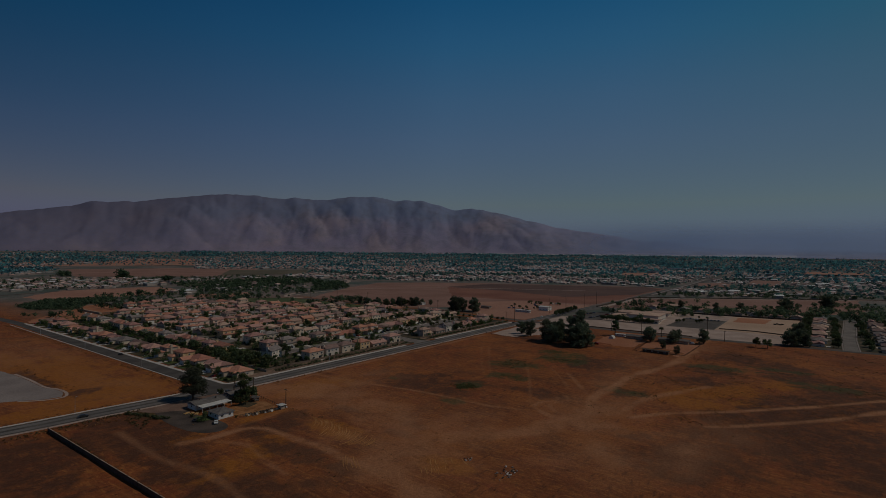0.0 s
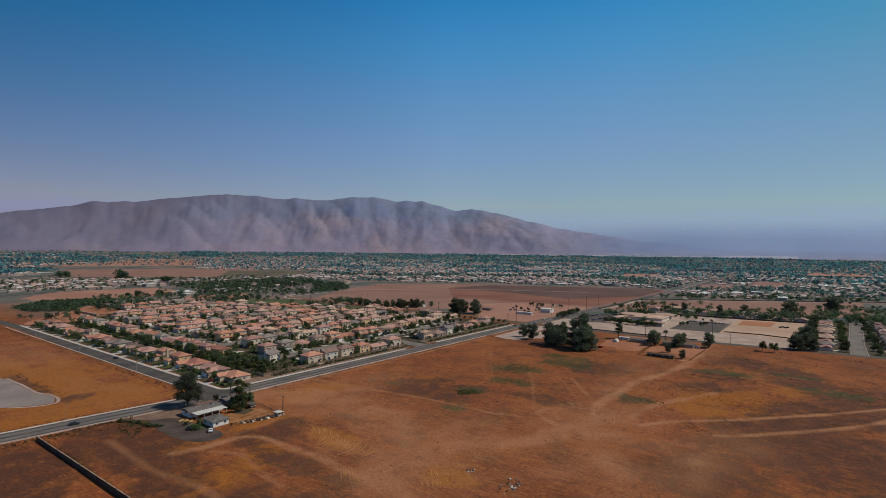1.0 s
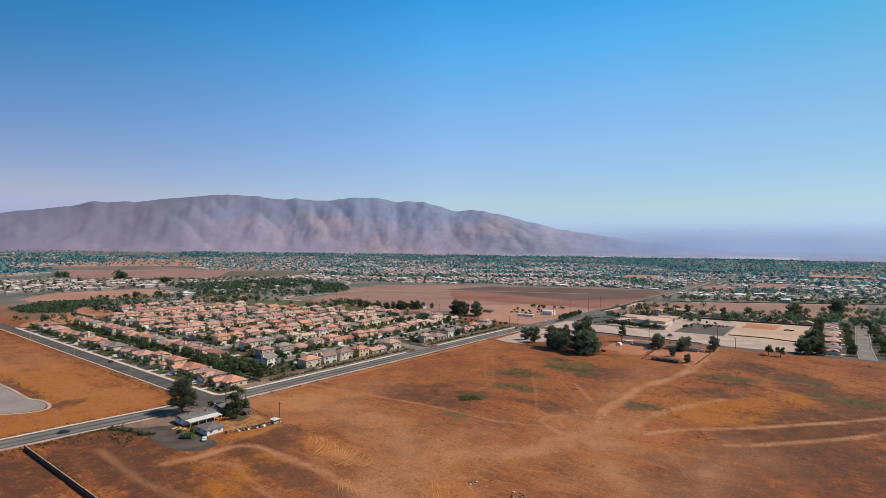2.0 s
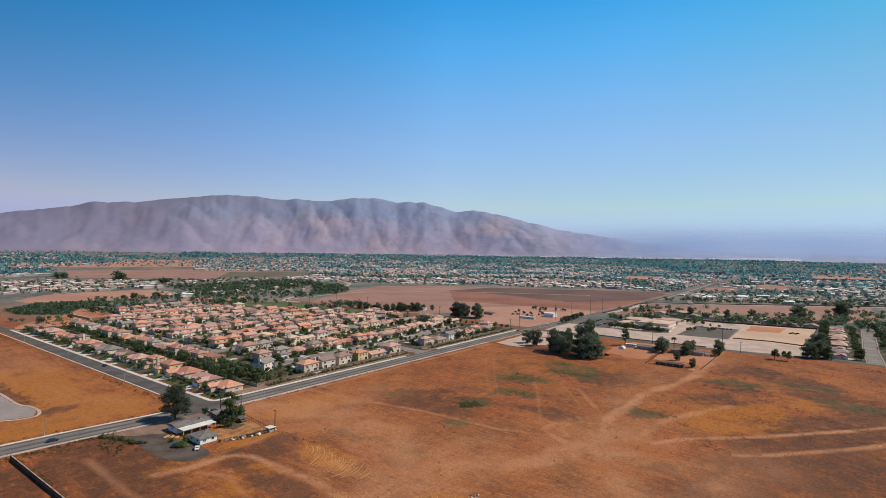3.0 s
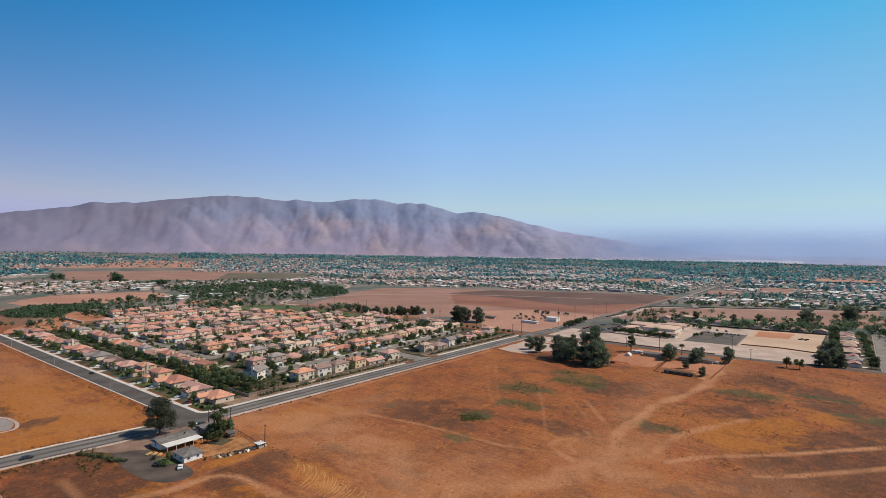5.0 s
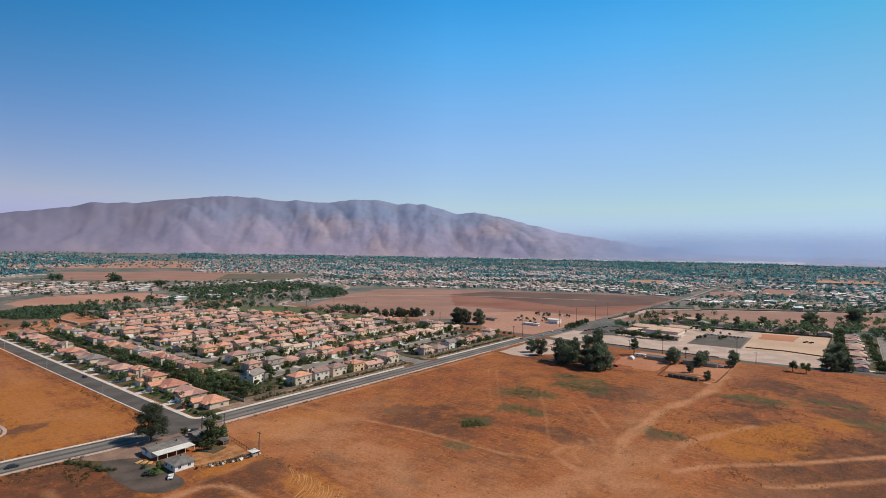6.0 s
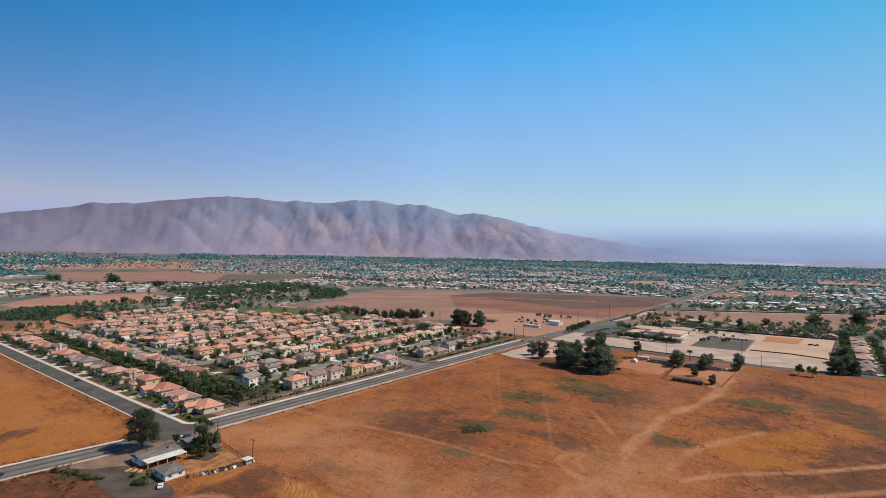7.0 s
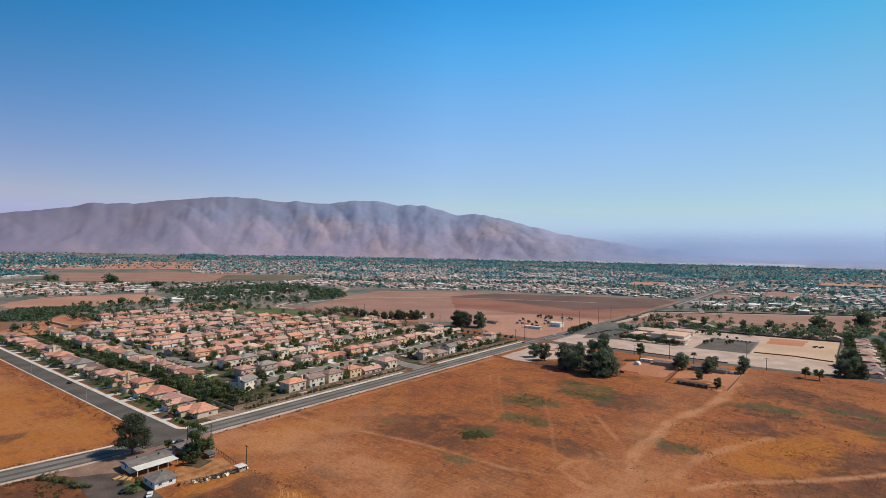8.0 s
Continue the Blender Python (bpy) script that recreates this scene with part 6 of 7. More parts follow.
plain_house("scrap_shed", "small pale metal shed by the pole", -2.8, -0.2, -60, -57.2, 2.0, FENCE_TAN, METALROOF, False, 0.15)
for k in range(3):
    l_ = thing("timber_stack", "stack of fresh orange timber boards", "timber", "timber stacks", pose(-36 + k * 1.3, -28.5 - k * 2.4, 0.05, 0, 0, 20 + 15 * k))
    for q in range(5):
        bm = bmesh.new()
        box(bm, -1.6, 1.6, -0.7 + q * 0.28, -0.45 + q * 0.28, 0, 0.3 + 0.12 * (q % 2))
        part("board", bm, TIMBER, l_)

post_fence([(4.2, -26), (3.0, -34), (2.0, -41.7), (0.4, -52), (-0.5, -57.5)], 2.4, 1.4, WOOD, "old wooden fence beside the farm yard")


def rubble(x, y, reach, count, seed):
    """A heap of broken concrete lumps."""
    rs = random.Random(seed)
    t = thing("rubble_heap", "heap of pale broken rubble on dry ground", "rubble", "", pose(x, y, 0))
    for k in range(count):
        bm = bmesh.new()
        bmesh.ops.create_icosphere(bm, subdivisions=1, radius=rs.uniform(0.2, 0.55))
        for v in bm.verts:
            v.co *= rs.uniform(0.7, 1.25)
        bm.transform(pose(rs.gauss(0, reach), rs.gauss(0, reach * 0.6), 0.1 + swell(x, y), 0, 0, rs.uniform(0, 180)) @ Matrix.Diagonal((1.2, 0.9, 0.7, 1)))
        part("lump", bm, (CONCRETE, BLOCK, PAD)[k % 3], t)


rubble(3, -190, 2.6, 34, 4)
rubble(5, -172, 1.2, 10, 6)

# ---- lots beyond the field ----
plain_house("cottage", "low grey-roofed cottage in a bare yard", 338, 346, -147, -131, 2.6, FENCE_TAN, GREYROOF, True, 0.25)
plain_house("cottage", "low grey-roofed cottage behind trees", 340, 348, -186, -160, 2.6, FENCE_TAN, GREYROOF, True, 0.25)
plain_house("stable", "long low dark stable in the paddock", 279, 283.5, -183, -163, 2.2, WOOD, BLOCK, True, 0.2)
plain_house("trailer", "long white trailer parked by the cottage", 344, 347, -128, -119, 2.4, WHITE, METALROOF, False, 0.1)
for x, y, a in ((351, -177, 80), (345, -188, 85), (349, -183, 80)):
    park(pose(x, y, 0.05, 0, 0, a), 0, True)
park(pose(287.7, -120.6, 0.02, 0, 0, 80), 3, True)
dome = thing("quonset_hut", "small white arched metal hut", "hut", "", pose(329.3, -120.5, 0))
bm = bmesh.new()
seg = [(-2.4 * math.cos(math.pi * k / 10), 2.6 * math.sin(math.pi * k / 10)) for k in range(11)]
fr_, bk_ = [bm.verts.new((-3, a, b)) for a, b in seg], [bm.verts.new((3, a, b)) for a, b in seg]
for k in range(10):
    bm.faces.new((fr_[k], fr_[k + 1], bk_[k + 1], bk_[k]))
bm.faces.new(fr_)
bm.faces.new(bk_[::-1])
bmesh.ops.recalc_face_normals(bm, faces=bm.faces)
part("shell", bm, METALROOF, dome)


def school_block(x0, x1, y0, y1, h, label):
    t = thing("school_building", label, "school", "school buildings", pose((x0 + x1) / 2, (y0 + y1) / 2, 0.06))
    w, d = (x1 - x0) / 2, (y1 - y0) / 2
    bm = bmesh.new()
    box(bm, -w, w, -d, d, 0, h)
    part("wall", bm, WALLS[2], t)
    bm = bmesh.new()
    box(bm, -w - 0.7, w + 0.7, -d - 0.7, d + 0.7, h, h + 0.7)
    roof_shape(bm, 0, 0, 2 * w, 2 * d, h + 0.7, 0.1, -0.2)
    part("roof", bm, ROOFS[4], t, "pale rose low roof")
    n = int(2 * d / 5)
    for k in range(n):
        window(t, -w, -d + 2 * d * (k + 0.5) / n, 1.0, 2.6, 1.6, 270)
    n = int(2 * w / 6)
    for k in range(n):
        window(t, -w + 2 * w * (k + 0.5) / n, -d, 1.0, 2.6, 1.6, 0)


school_block(476, 512, -126, -92, 6.5, "broad tan school hall with rose roof")
school_block(462, 474, -130, -104, 3.6, "low tan school wing beside the hall")
school_block(515, 545, -86, -62, 3.6, "low tan school wing by the car park")
school_block(540, 566, -122, -96, 3.6, "low tan school wing behind the hall")
school_block(480, 505, -80, -68, 3.4, "low tan school wing by the hedge")
for k in range(22):
    plant("dark", 455 + rng.uniform(-2, 2), -66 - k * 2.8, rng.uniform(0.6, 1.0), group="school hedge trees")
for k in range(12):
    plant(("round", "dark")[k % 2], 590 - 4 * k + rng.uniform(-3, 3), -62 - k * 9.5, rng.uniform(0.4, 0.8), label="green tree behind the school yard", group="school trees")
for x, y in ((494, -146), (500, -149), (506, -165), (500, -163), (512, -167), (488, -144)):
    plant("round", x, y, 0.6, group="car park trees")
for k in range(10):
    plant("dark", 448 + k * 8.5 + rng.uniform(-2, 2), -9 + rng.uniform(-2, 2) + k * 0.5, rng.uniform(0.8, 1.2), label="dense dark tree along the road", group="roadside trees")

# sheds and clutter of the orange lot
plain_house("site_trailer", "long white trailer on a bare lot", 458, 462, 34, 56, 2.8, WHITE, METALROOF, False, 0.1)
plain_house("workshop", "pale workshop with flat roof on a bare lot", 494, 506, 24, 38, 5.0, WHITE, METALROOF, True, 0.15)
plain_house("workshop", "small pale shed in the orange lot", 462, 468, 100, 114, 2.8, FENCE_TAN, GREYROOF, True, 0.2)
plain_house("workshop", "white shed near the tree row", 436, 444, 202, 216, 3.5, WHITE, METALROOF, True, 0.15)
for k in range(30):
    x, y = rng.uniform(458, 590), rng.uniform(40, 95)
    if rng.random() < 0.5:
        park(pose(x, y, 0.1, 0, 0, rng.uniform(0, 180)), rng.choice((0, 1, 2, 4)), rng.random() < 0.4, "vehicles on the lot")
    else:
        plant("dark", x, y, rng.uniform(0.35, 0.7), label="dark tree among parked vehicles", group="lot trees")
# tree row behind the estate
for k in range(30):
    u = k / 29
    plant(("field", "dark", "field", "round")[k % 4], 366 + 60 * u + rng.uniform(-5, 7), 250 - 48 * u + rng.uniform(-5, 5), rng.uniform(0.75, 1.2), label="broad dark tree in a row behind the estate", group="estate border trees")
for x, y, s in ((372, 322, 0.85), (384, 300, 0.95), (388, 284, 1.0), (391, 278, 0.9), (440, 206, 0.8), (448, 196, 0.7)):
    plant("field", x, y, s, label="broad dark tree in a row behind the estate", group="estate border trees")
for x, y, s in ((416, 96, 0.9), (424, 100, 0.95), (403, 118, 1.0), (408, 124, 1.0), (412, 112, 0.9)):
    plant("field", x, y, s * 1.8, label="tall dark tree at the orange lot", group="estate border trees")
for k in range(12):
    plant("round", 366 + rng.uniform(-2, 2), 22 + k * 8, rng.uniform(0.5, 0.8), label="small green tree at the estate edge", group="estate edge trees")

# houses of the street on the far side
EAST = [(398, -304), (470, -304), (560, -307), (660, -310)]
structure("road", strip(EAST, 10, 0.06), STREET, "grey residential street seen end on", "road")
for side in (-1, 1):
    structure("pavement", strip(EAST, 1.0, 0.05, 0.12, side * 5.8), PAD, "dusty concrete residential pavement", "pavement")
structure("tract_ground", sheet([(404, -262), (640, -264), (680, -420), (404, -420)], 0.035), YARD, "mixed earth and planting of house yards", "ground")
for row_y, turn in ((-281, 180), (-331, 0)):
    x = 414
    while x < 650:
        lot(x, row_y, turn, rng.choice((2, 2, 5)), rng.choice((1, 2)), rng.choice((1, 3, 1, 4, 2)), 8, 0.82)
        step_ = rng.uniform(21, 23)
        for q in (-14, -12, 9, 12, 15):
            plant(rng.choice(("dark", "round", "dark")), x + rng.uniform(-5, 5), row_y + (q if turn else -q) + rng.uniform(-1.5, 1.5), rng.uniform(0.55, 0.95), label="dark tree between houses of the street", group="street trees")
        x += step_
for k in range(22):
    plant(rng.choice(("dark", "round", "dark", "slim")), rng.uniform(402, 660), -268 + rng.choice((0, -27, -47, -75)) + rng.uniform(-4, 4), rng.uniform(0.55, 0.95), label="dark tree between houses of the street", group="street trees")
for x, y, s in ((392, -262, 0.7), (398, -258, 0.8), (402, -266, 0.9), (398, -272, 0.7), (440, -266, 1.0), (450, -262, 0.9), (730, -240, 1.2), (722, -234, 1.0), (800, -292, 1.4), (806, -286, 1.2), (646, -115, 0.8), (643, -162, 0.8), (668, -188, 0.8)):
    plant("field", x, y, s * 1.5, label="broad dark tree beside open ground", group="open ground trees")
for k in range(4):
    plain_house("house", "low pale house behind the sand field", 650 + k * 3, 664 + k * 3, -250 + k * 45, -232 + k * 45, 2.8, WALLS[2], ROOFS[4], True, 0.3)

for k in range(9):
    plain_house("house", "low pale house behind the school wall", 622 + 2 * (k % 3), 636 + 2 * (k % 3), -262 + k * 22, -249 + k * 22, 2.8, WALLS[k % 3], ROOFS[(4, 1, 3, 2)[k % 4]], k % 2 == 0, 0.3)
    plant(("round", "dark", "olive")[k % 3], 618 + rng.uniform(-2, 2), -245 + k * 22, rng.uniform(0.5, 0.9), label="green tree between the houses behind the wall", group="back garden trees")

# ---- far roads ----
CANAL = bend([(596, -16), (700, -19), (790, -24), (864, -123), (1011, -326), (1200, -590)])
structure("road", strip(CANAL, 9, 0.3), DIRT, "pale canal road behind the open ground", "road")
structure("canal_bank", strip(CANAL, 3, 0.2, 1.2, 8), BLOCK, "dark canal bank wall", "bank")
structure("road", strip(bend([(-30, 760), (160, 835), (360, 890), (480, 930)]), 9, 0.3), OLD_ASPHALT, "far asphalt road along the houses", "road")
structure("road", strip(bend([(384, 420), (390, 470), (500, 545), (760, 710), (900, 1030)]), 9, 0.3), DIRT, "pale road round the red field", "road")
structure("dirt_track", strip(bend([(384, 466), (560, 500), (700, 420), (790, 300), (880, 120)]), 5, 0.2), DIRT, "pale track across the red field", "road")

for pts, w in (([(870, -16), (1310, -4), (1560, 8)], 6), ([(1020, -190), (1390, -190), (1985, -200)], 11), ([(1250, -362), (1360, -366), (1985, -376)], 16),
               ([(827, -81), (1010, -41), (1166, -34)], 9), ([(2300, -282), (2960, -284), (3700, -290)], 16)):
    structure("road", strip(bend(pts, 60), w, 0.9), PAD, "pale sunlit street of the town", "road")
structure("garden_wall", strip([(86, 490), (88, 428)], 2.4, 0.0, 2.2), FENCE_TAN, "long pale wall beside the orange lot", "wall")
structure("garden_wall", strip([(137, 550), (128, 470), (108, 400)], 0.3, 0.0, 2.0), BLOCK, "dark wall round the orange lot", "wall")

# ---- the town beyond ----
ZONES = [  # outline, square metres per house, square metres per tree, share of rose roofs, in even rows
    ([(40, 880), (110, 1290), (195, 1275), (446, 1108), (377, 866), (319, 840), (156, 882)], 330, 330, 0.6, True),
    ([(214, 600), (290, 612), (395, 590), (400, 500), (470, 490), (600, 690), (690, 700), (755, 1021), (470, 1134), (385, 880), (345, 700)], 1500, 62, 0.5, False),
    ([(830, 1640), (1168, 1330), (1500, 1700), (2060, 2426), (1324, 2555)], 430, 520, 0.85, True),
    ([(780, 700), (870, 600), (985, 420), (1037, 480), (2415, 1270), (2060, 2426), (1168, 1330), (900, 1060), (755, 1000)], 350, 260, 0.65, False),
    ([(985, 420), (1120, 60), (1130, 12), (2160, 12), (2900, 900), (2415, 1270), (1037, 477)], 360, 260, 0.4, False),
    ([(890, -60), (1000, -30), (2160, -24), (3500, -500), (2200, -900), (1250, -640), (1050, -335)], 360, 260, 0.35, False),
    ([(-200, 1450), (300, 1480), (470, 1870), (480, 2120), (1300, 2700), (700, 3300), (-200, 2600)], 800, 230, 0.5, False),
    ([(1300, 2700), (2060, 2426), (2415, 1270), (2900, 900), (2160, 0), (3500, -500), (4100, 300), (3300, 2300), (1700, 3500)], 2000, 185, 0.3, False),
]
FAR_ROOFS = [mat("far rose roof", (0.37, 0.235, 0.205), (0.47, 0.315, 0.28), 0.05, 1.0, 0.9, island=0.35), mat("far pale roof", (0.40, 0.355, 0.345), (0.56, 0.51, 0.50), 0.05, 1.0, 0.9, island=0.3)]
FAR_WALL = mat("far stucco", (0.30, 0.25, 0.225), (0.42, 0.36, 0.33), 0.05, 1.0, 0.9, island=0.2)
WHITE_ROOF = mat("far white roof", (0.62, 0.62, 0.62), (0.78, 0.78, 0.76), 0.02, 0.5, 0.7, island=0.1)


def scatter(rs, poly, cell):
    """Uneven grid of places inside an outline."""
    p = np.array(poly)
    n = int((np.ptp(p[:, 0]) * np.ptp(p[:, 1])) / cell)
    pts = rs.uniform(p.min(0), p.max(0), (n, 2))
    pts = pts[inside(pts[:, 0], pts[:, 1], poly)]
    for q in OPEN_LOTS:
        pts = pts[~inside(pts[:, 0], pts[:, 1], q)]
    return pts


def far_houses():
    rs = np.random.RandomState(5)
    verts, faces, slots = [], [], []
    for poly, per_house, _, rosy, even in ZONES:
        pts = scatter(rs, poly, per_house)
        grove = np.array([noise.noise((x * 0.0045, y * 0.0045, 2)) for x, y in pts])
        if not even:
            far = np.hypot(pts[:, 0] + 144, pts[:, 1] + 268)
            pts = pts[rs.random(len(pts)) < np.clip(0.95 - grove * 2.6, 0.12, 1) * np.clip(2.7 - far / 1500, 0.5, 1)]
        pts[:, 1] = np.round(pts[:, 1] / 27) * 27 + rs.uniform(-3, 3, len(pts))
        for x, y in pts:
            r = math.hypot(x + 144, y + 268)
            z = float(rise(x, y)) - 0.3
            big = rs.random() < 0.045
            w, d = (rs.uniform(18, 45), rs.uniform(14, 26)) if big else (rs.uniform(9, 13.5), rs.uniform(7.5, 10))
            if rs.random() < 0.3:
                w, d = d, w
            h = rs.choice([2.6, 2.8, 2.8, 5.2]) + 0.3
            top = 0.6 if big else min(w, d) * 0.2
            n = len(verts)
            verts += [(x - w / 2, y - d / 2, z), (x + w / 2, y - d / 2, z), (x + w / 2, y + d / 2, z), (x - w / 2, y + d / 2, z),
                      (x - w / 2, y - d / 2, z + h), (x + w / 2, y - d / 2, z + h), (x + w / 2, y + d / 2, z + h), (x - w / 2, y + d / 2, z + h)]
            faces += [(n, n + 1, n + 5, n + 4), (n + 1, n + 2, n + 6, n + 5), (n + 2, n + 3, n + 7, n + 6), (n + 3, n, n + 4, n + 7)]
            o, hx, hy = 0.5, w / 2 + 0.5, d / 2 + 0.5
            k = len(verts)
            ends = [(x - hx + min(hx, hy), y), (x + hx - min(hx, hy), y)] if w >= d else [(x, y - hy + min(hx, hy)), (x, y + hy - min(hx, hy))]
            verts += [(x - hx, y - hy, z + h), (x + hx, y - hy, z + h), (x + hx, y + hy, z + h), (x - hx, y + hy, z + h), (*ends[0], z + h + top), (*ends[1], z + h + top)]
            faces += [(k, k + 1, k + 5, k + 4), (k + 1, k + 2, k + 5), (k + 2, k + 3, k + 4, k + 5), (k + 3, k, k + 4)] if w >= d else \
                     [(k, k + 1, k + 4), (k + 1, k + 2, k + 5, k + 4), (k + 2, k + 3, k + 5), (k + 3, k, k + 4, k + 5)]
            roof = 3 if big else (1 if rs.random() < rosy else 2)
            slots += [0] * 4 + [roof] * 4
    for x, y, w, d, h in ((2030, -120, 40, 26, 9), (2085, -150, 36, 30, 10), (2270, 250, 30, 90, 9), (2390, 140, 30, 110, 9), (1955, 250, 24, 70, 8), (1800, 680, 30, 80, 8), (1745, 556, 28, 60, 8),
                          (1690, -98, 20, 34, 7), (1730, -130, 22, 30, 7), (1500, 420, 22, 50, 7), (2500, 900, 30, 90, 9), (1120, 150, 16, 40, 6), (2160, -520, 24, 60, 8)):
        n, z = len(verts), float(rise(x, y)) - 0.3
        for sx, sy, up in ((1, 1, 0), (1, 1, 1), (0.94, 0.96, 1.0), (0.92, 0.95, 0.9)):
            verts += [(x + a * w / 2 * sx, y + b * d / 2 * sy, z + h * up) for a, b in ((-1, -1), (1, -1), (1, 1), (-1, 1))]
        for lev in range(3):
            faces += [(n + lev * 4 + i, n + lev * 4 + (i + 1) % 4, n + lev * 4 + 4 + (i + 1) % 4, n + lev * 4 + 4 + i) for i in range(4)]
        faces.append((n + 12, n + 13, n + 14, n + 15))
        slots += [0] * 4 + [3] * 9
    me = mesh_of("distant_houses", verts, faces, [FAR_WALL, FAR_ROOFS[0], FAR_ROOFS[1], WHITE_ROOF], slots)
    tagged(part("distant_houses", me, None), "many small pale houses of the distant town", "houses", "", "stuff")


def far_trees():
    rs = np.random.RandomState(6)
    spots, close = [], []
    for k, (poly, _, per_tree, _, even) in enumerate(ZONES):
        p = scatter(rs, poly, per_tree)
        clump = np.array([noise.noise((x * 0.0045, y * 0.0045, 2)) for x, y in p])
        if not even:
            far = np.hypot(p[:, 0] + 144, p[:, 1] + 268)
            p = p[rs.random(len(p)) < np.where((far < 1700) & (k > 1), np.clip(0.3 + clump * 2.6, 0.08, 0.85), np.clip(0.55 + clump * 2.6, 0.18, 1))]
        (close if k < 2 else spots).append(np.column_stack([p, 4.5 + (6 + 2.5 * (k > 1)) * rs.random(len(p)) ** 1.6]))
    blades("wooded_yards", np.concatenate(close), 34, LEAF_TOWN, "green trees among the houses past the fields", rs)
    rest = np.concatenate(spots)
    far = np.hypot(rest[:, 0] + 144, rest[:, 1] + 268)
    blades("town_trees", rest[far < 1080], 44, LEAF_TOWN, "green trees along the streets of the town", rs)
    # leaf colour steps with distance to imitate haze
    blades("middle_trees", rest[(far >= 1080) & (far < 1800)], 16, LEAF_MID, "trees of the middle town, some haze tinted into their grey-green leaves", rs)
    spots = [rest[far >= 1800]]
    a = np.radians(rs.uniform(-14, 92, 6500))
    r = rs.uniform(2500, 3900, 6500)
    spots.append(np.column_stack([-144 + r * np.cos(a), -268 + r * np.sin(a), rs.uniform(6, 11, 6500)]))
    blades("distant_trees", np.concatenate(spots), 5, LEAF_FAR, "trees all over the distant town, haze tinted into their blue-green leaves", rs)


def blades(name, s, per, leaf, label, rs):
    """One joined mesh of tree crowns: leaf masses of uneven outline at x, y, height."""
    n = len(s)
    base = rise(s[:, 0], s[:, 1])
    rad = s[:, 2] * rs.uniform(0.34, 0.6, n)
    d = rs.normal(size=(n, per, 3))
    d /= np.linalg.norm(d, axis=2)[..., None]
    c = np.stack([s[:, 0], s[:, 1], base + s[:, 2] * 0.52], 1)[:, None] + d * rad[:, None, None] * np.array([1, 1, 0.85]) * 0.95 * rs.random((n, per, 1)) ** 0.45
    a = rs.normal(size=(n, per, 3))
    a /= np.linalg.norm(a, axis=2)[..., None]
    b = np.cross(a, d)
    size = (rad * 1.95 / math.sqrt(per))[:, None, None] * rs.uniform(0.6, 1.2, (n, per, 1))
    quad = np.stack([c - a * size, c - b * size * 0.8, c + a * size, c + b * size * 0.8], 2).reshape(-1, 3)
    me = quads(name, quad, leaf)
    me.attributes.new("tone", "FLOAT", "POINT").data.foreach_set("value", np.repeat(rs.random(n), per * 4).astype(np.float32))
    tagged(part(name, me, None), label, "trees", "", "stuff")


BRUSH = [(46, 600), (103, 668), (178, 640), (160, 575), (120, 560), (84, 500), (46, 535)]
structure("field", sheet(BRUSH, 0.09, 5), OLIVEFIELD, "waste ground under low brush", "field")


def border_trees():
    rs = np.random.RandomState(8)
    spots = []
    for (x, y), n, sp in (((402, 1161), 26, 26), ((324, 1355), 16, 40), ((461, 1068), 14, 30), 
                          ((330, 480), 34, 50), ((240, 520), 40, 60), ((180, 510), 40, 50), ((120, 500), 30, 50), ((280, 480), 34, 40), ((340, 560), 40, 60), ((440, 520), 30, 50), ((420, 600), 40, 80), ((300, 640), 40, 90), ((40, 440), 16, 30), ((200, 620), 30, 60), ((890, -70), 30, 40), ((930, -130), 34, 50), ((975, -200), 34, 50), ((1020, -270), 34, 50), ((1060, -330), 30, 50), ((690, -120), 20, 60), ((640, -40), 14, 30), ((700, -60), 10, 40), ((618, -120), 22, 40), ((625, -170), 26, 40), ((640, -220), 30, 36), ((655, -250), 26, 30), ((700, -230), 30, 40), ((720, -300), 60, 70), ((800, -330), 70, 90), ((680, -340), 60, 70),
                          ((560, -70), 16, 26), ((575, -130), 14, 24), ((470, -100), 10, 30), ((530, -50), 12, 24), ((395, 330), 30, 40), ((380, 250), 16, 26), ((330, 330), 16, 40)):
        spots.append(np.column_stack([rs.normal((x, y), sp * 0.5, (n, 2)), rs.uniform(5, 11, n)]))
    brush = scatter(rs, BRUSH, 9)
    blades("brush", np.column_stack([brush, rs.uniform(2.0, 4.6, len(brush))]), 22, LEAF_TOWN, "low dark brush over waste ground", rs)
    grove = scatter(rs, [(478, 521), (560, 600), (610, 674), (700, 684), (640, 590), (588, 523), (538, 497)], 62)
    spots.append(np.column_stack([grove, rs.uniform(6, 10, len(grove))]))
    for x, y, h in ((396, 1147, 31), (400, 1152, 26), (426, 988, 20), (432, 982, 18), (327, 1352, 24), (335, 1345, 20), (212, 655, 11), (226, 652, 12), (262, 655, 13)):
        spots.append(np.column_stack([rs.normal((x, y), h * 0.13, (5, 2)), rs.uniform(0.7, 1.0, 5) * h]))
    blades("border_trees", np.concatenate(spots), 70, LEAF_TOWN, "clumps of green trees round fields and lots", rs)


border_trees()
far_houses()
far_trees()

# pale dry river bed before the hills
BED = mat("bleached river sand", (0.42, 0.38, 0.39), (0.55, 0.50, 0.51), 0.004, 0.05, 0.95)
az = np.radians(np.linspace(2, 34, 60))
bed = []
for r, up in ((3900, 4.0), (4260, 15.0)):
    for a in az:
        x, y = -144 + r * math.cos(a), -268 + r * math.sin(a)
        bed.append((x, y, float(rise(x, y)) + up))
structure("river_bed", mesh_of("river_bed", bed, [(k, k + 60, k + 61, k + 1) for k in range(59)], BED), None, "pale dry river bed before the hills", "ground")


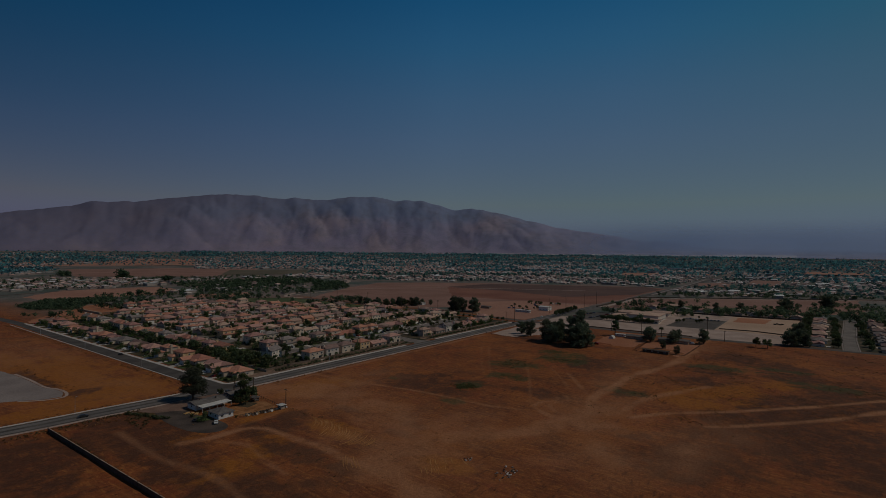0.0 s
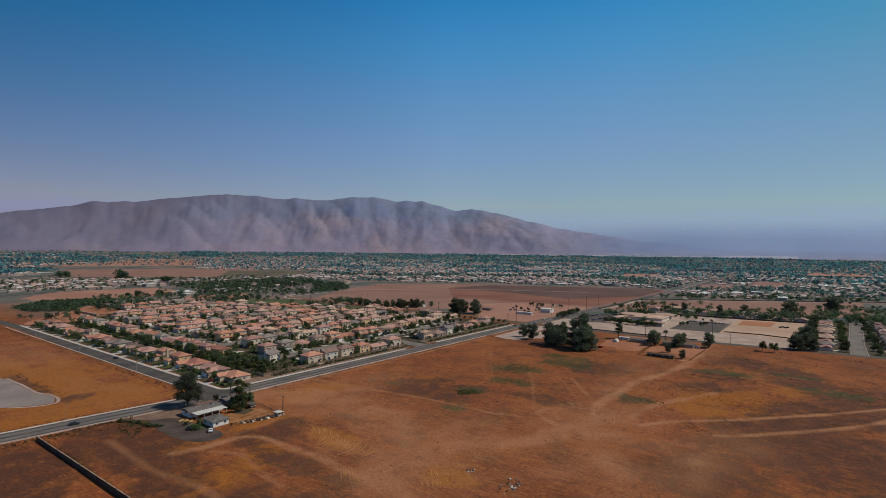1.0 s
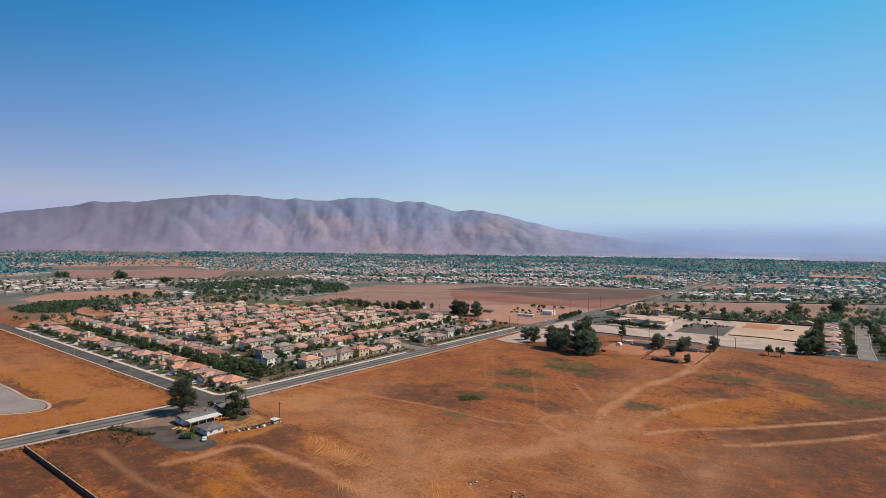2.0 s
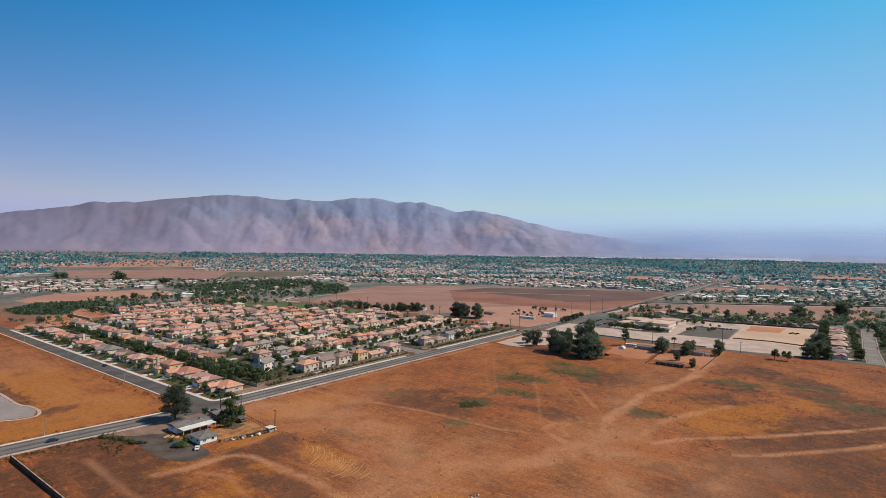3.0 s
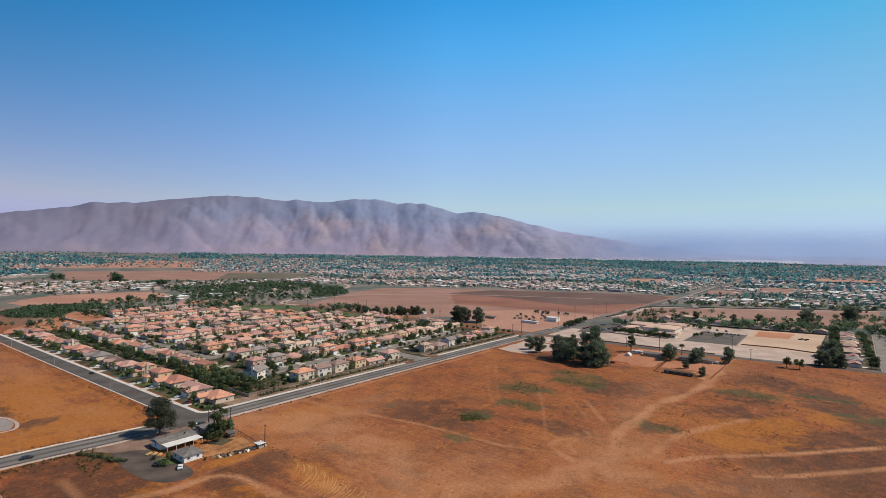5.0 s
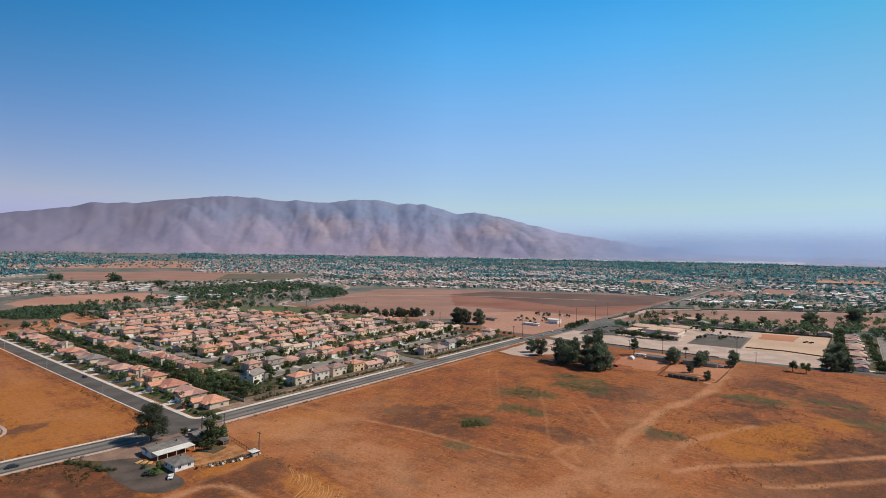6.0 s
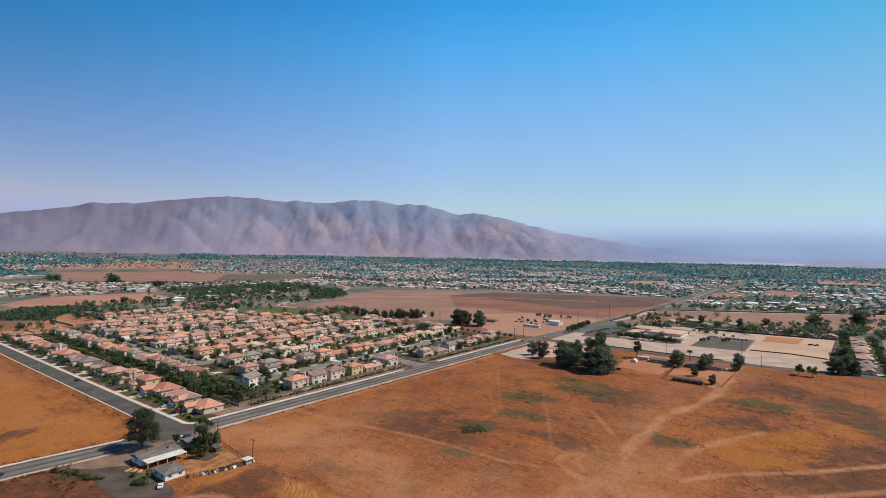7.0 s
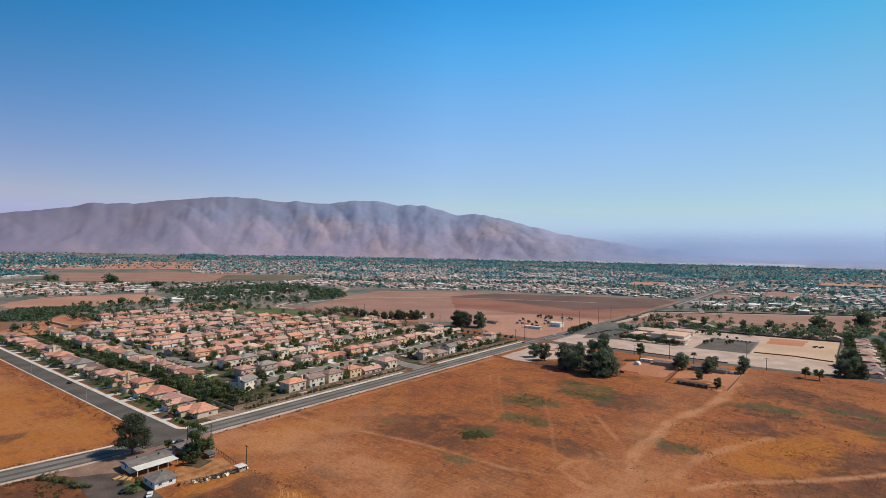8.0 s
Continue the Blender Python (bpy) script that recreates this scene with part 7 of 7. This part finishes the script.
# ---- dry weeds of the fields ----
def weeds():
    rs = np.random.RandomState(12)
    spots = []
    for x0, x1, y0, y1, n, big in ((200, 372, -335, -200, 2600, 0.34), (120, 365, -200, -20, 1400, 0.28), (-80, 120, -220, -20, 160, 0.4), (110, 230, -300, -200, 2800, 0.3), (-13, -7.5, 18, 400, 420, 0.6),
                                   (-330, -12, 11, 15, 300, 0.6), (10, 270, -12.5, -10.2, 260, 0.6), (-200, -55, -14, -5, 140, 0.7), (-60, -53, 62, 165, 60, 0.6)):
        p = np.column_stack([rs.uniform(x0, x1, n), rs.uniform(y0, y1, n)])
        if x0 == -330:
            p[:, 1] = np.interp(p[:, 0], [-330, -200, -100, -64, -29, 0], [40, 23, 9.5, 6.2, 2.2, 0]) + rs.uniform(8.6, 11.5, n)
        if n >= 900:
            keep = np.array([noise.noise((x * 0.03, y * 0.03, 6)) for x, y in p]) > 0.05
            p = p[keep]
        spots.append(np.column_stack([p, rs.uniform(0.4, 1.1, len(p)) * big]))
    grow("weeds", np.concatenate(spots), SCRUB, "dry brown weeds and tufts over the field", rs)
    spots = []
    for x0, x1, y0, y1, n, big, gate in ((190, 372, -335, -190, 5200, 0.4, 0.24), (120, 300, -210, -60, 900, 0.3, 0.26), (100, 200, -290, -180, 2600, 0.34, 0.22), (-70, 60, -150, -70, 500, 0.35, 0.2),
                                         (-2, 3, -88, -60, 70, 0.3, -9), (150, 184, -112, -92, 160, 0.45, 0.0), (190, 235, -130, -104, 200, 0.45, 0.0), (-60, -48, -34, -4, 160, 0.7, 0.0), (-86, -84, -150, -6, 120, 0.5, -9), (-120, -50, -7, -3, 160, 0.6, -9)):
        p = np.column_stack([rs.uniform(x0, x1, n), rs.uniform(y0, y1, n)])
        d = (p[:, 0] * 0.55 + p[:, 1] * 0.84, p[:, 0] * 0.84 - p[:, 1] * 0.55)
        keep = np.array([noise.noise((a * 0.022, b * 0.075, 16)) + 0.5 * noise.noise((a * 0.1, b * 0.25, 3)) for a, b in zip(*d)]) > gate
        spots.append(np.column_stack([p[keep], rs.uniform(0.4, 1.1, int(keep.sum())) * big]))
    green = [np.column_stack([rs.normal((95, -109), (3.0, 3.2), (190, 2)), rs.uniform(0.35, 0.8, 190)])]
    for (gx, gy), rx, ry in GREENS[:6]:
        green.append(np.column_stack([rs.normal((gx, gy), (rx * 0.45, ry * 0.45), (90, 2)), rs.uniform(0.15, 0.4, 90)]))
    grow("green_weeds", np.concatenate(green), LEAF_OLIVE, "patches of green weeds on the dry field", rs)
    grow("dead_weeds", np.concatenate(spots), CLOD, "dark clods and dead weeds scattered over the field", rs)


def grow(name, s, leaf, label, rs):
    """Low tufts at x, y, size."""
    n, per = len(s), 9
    d = rs.normal(size=(n, per, 3))
    d[..., 2] = np.abs(d[..., 2])
    d /= np.linalg.norm(d, axis=2)[..., None]
    c = np.stack([s[:, 0], s[:, 1], 0.1 + 0 * s[:, 0]], 1)[:, None] + d * s[:, 2, None, None] * np.array([1.1, 1.1, 0.7])
    a = rs.normal(size=(n, per, 3))
    a /= np.linalg.norm(a, axis=2)[..., None]
    b = np.cross(a, d)
    size = s[:, 2, None, None] * 0.45
    quad = np.stack([c - a * size, c - b * size, c + a * size, c + b * size], 2).reshape(-1, 3)
    me = quads(name, quad, leaf)
    tagged(part(name, me, None), label, "weeds", "", "stuff")


weeds()
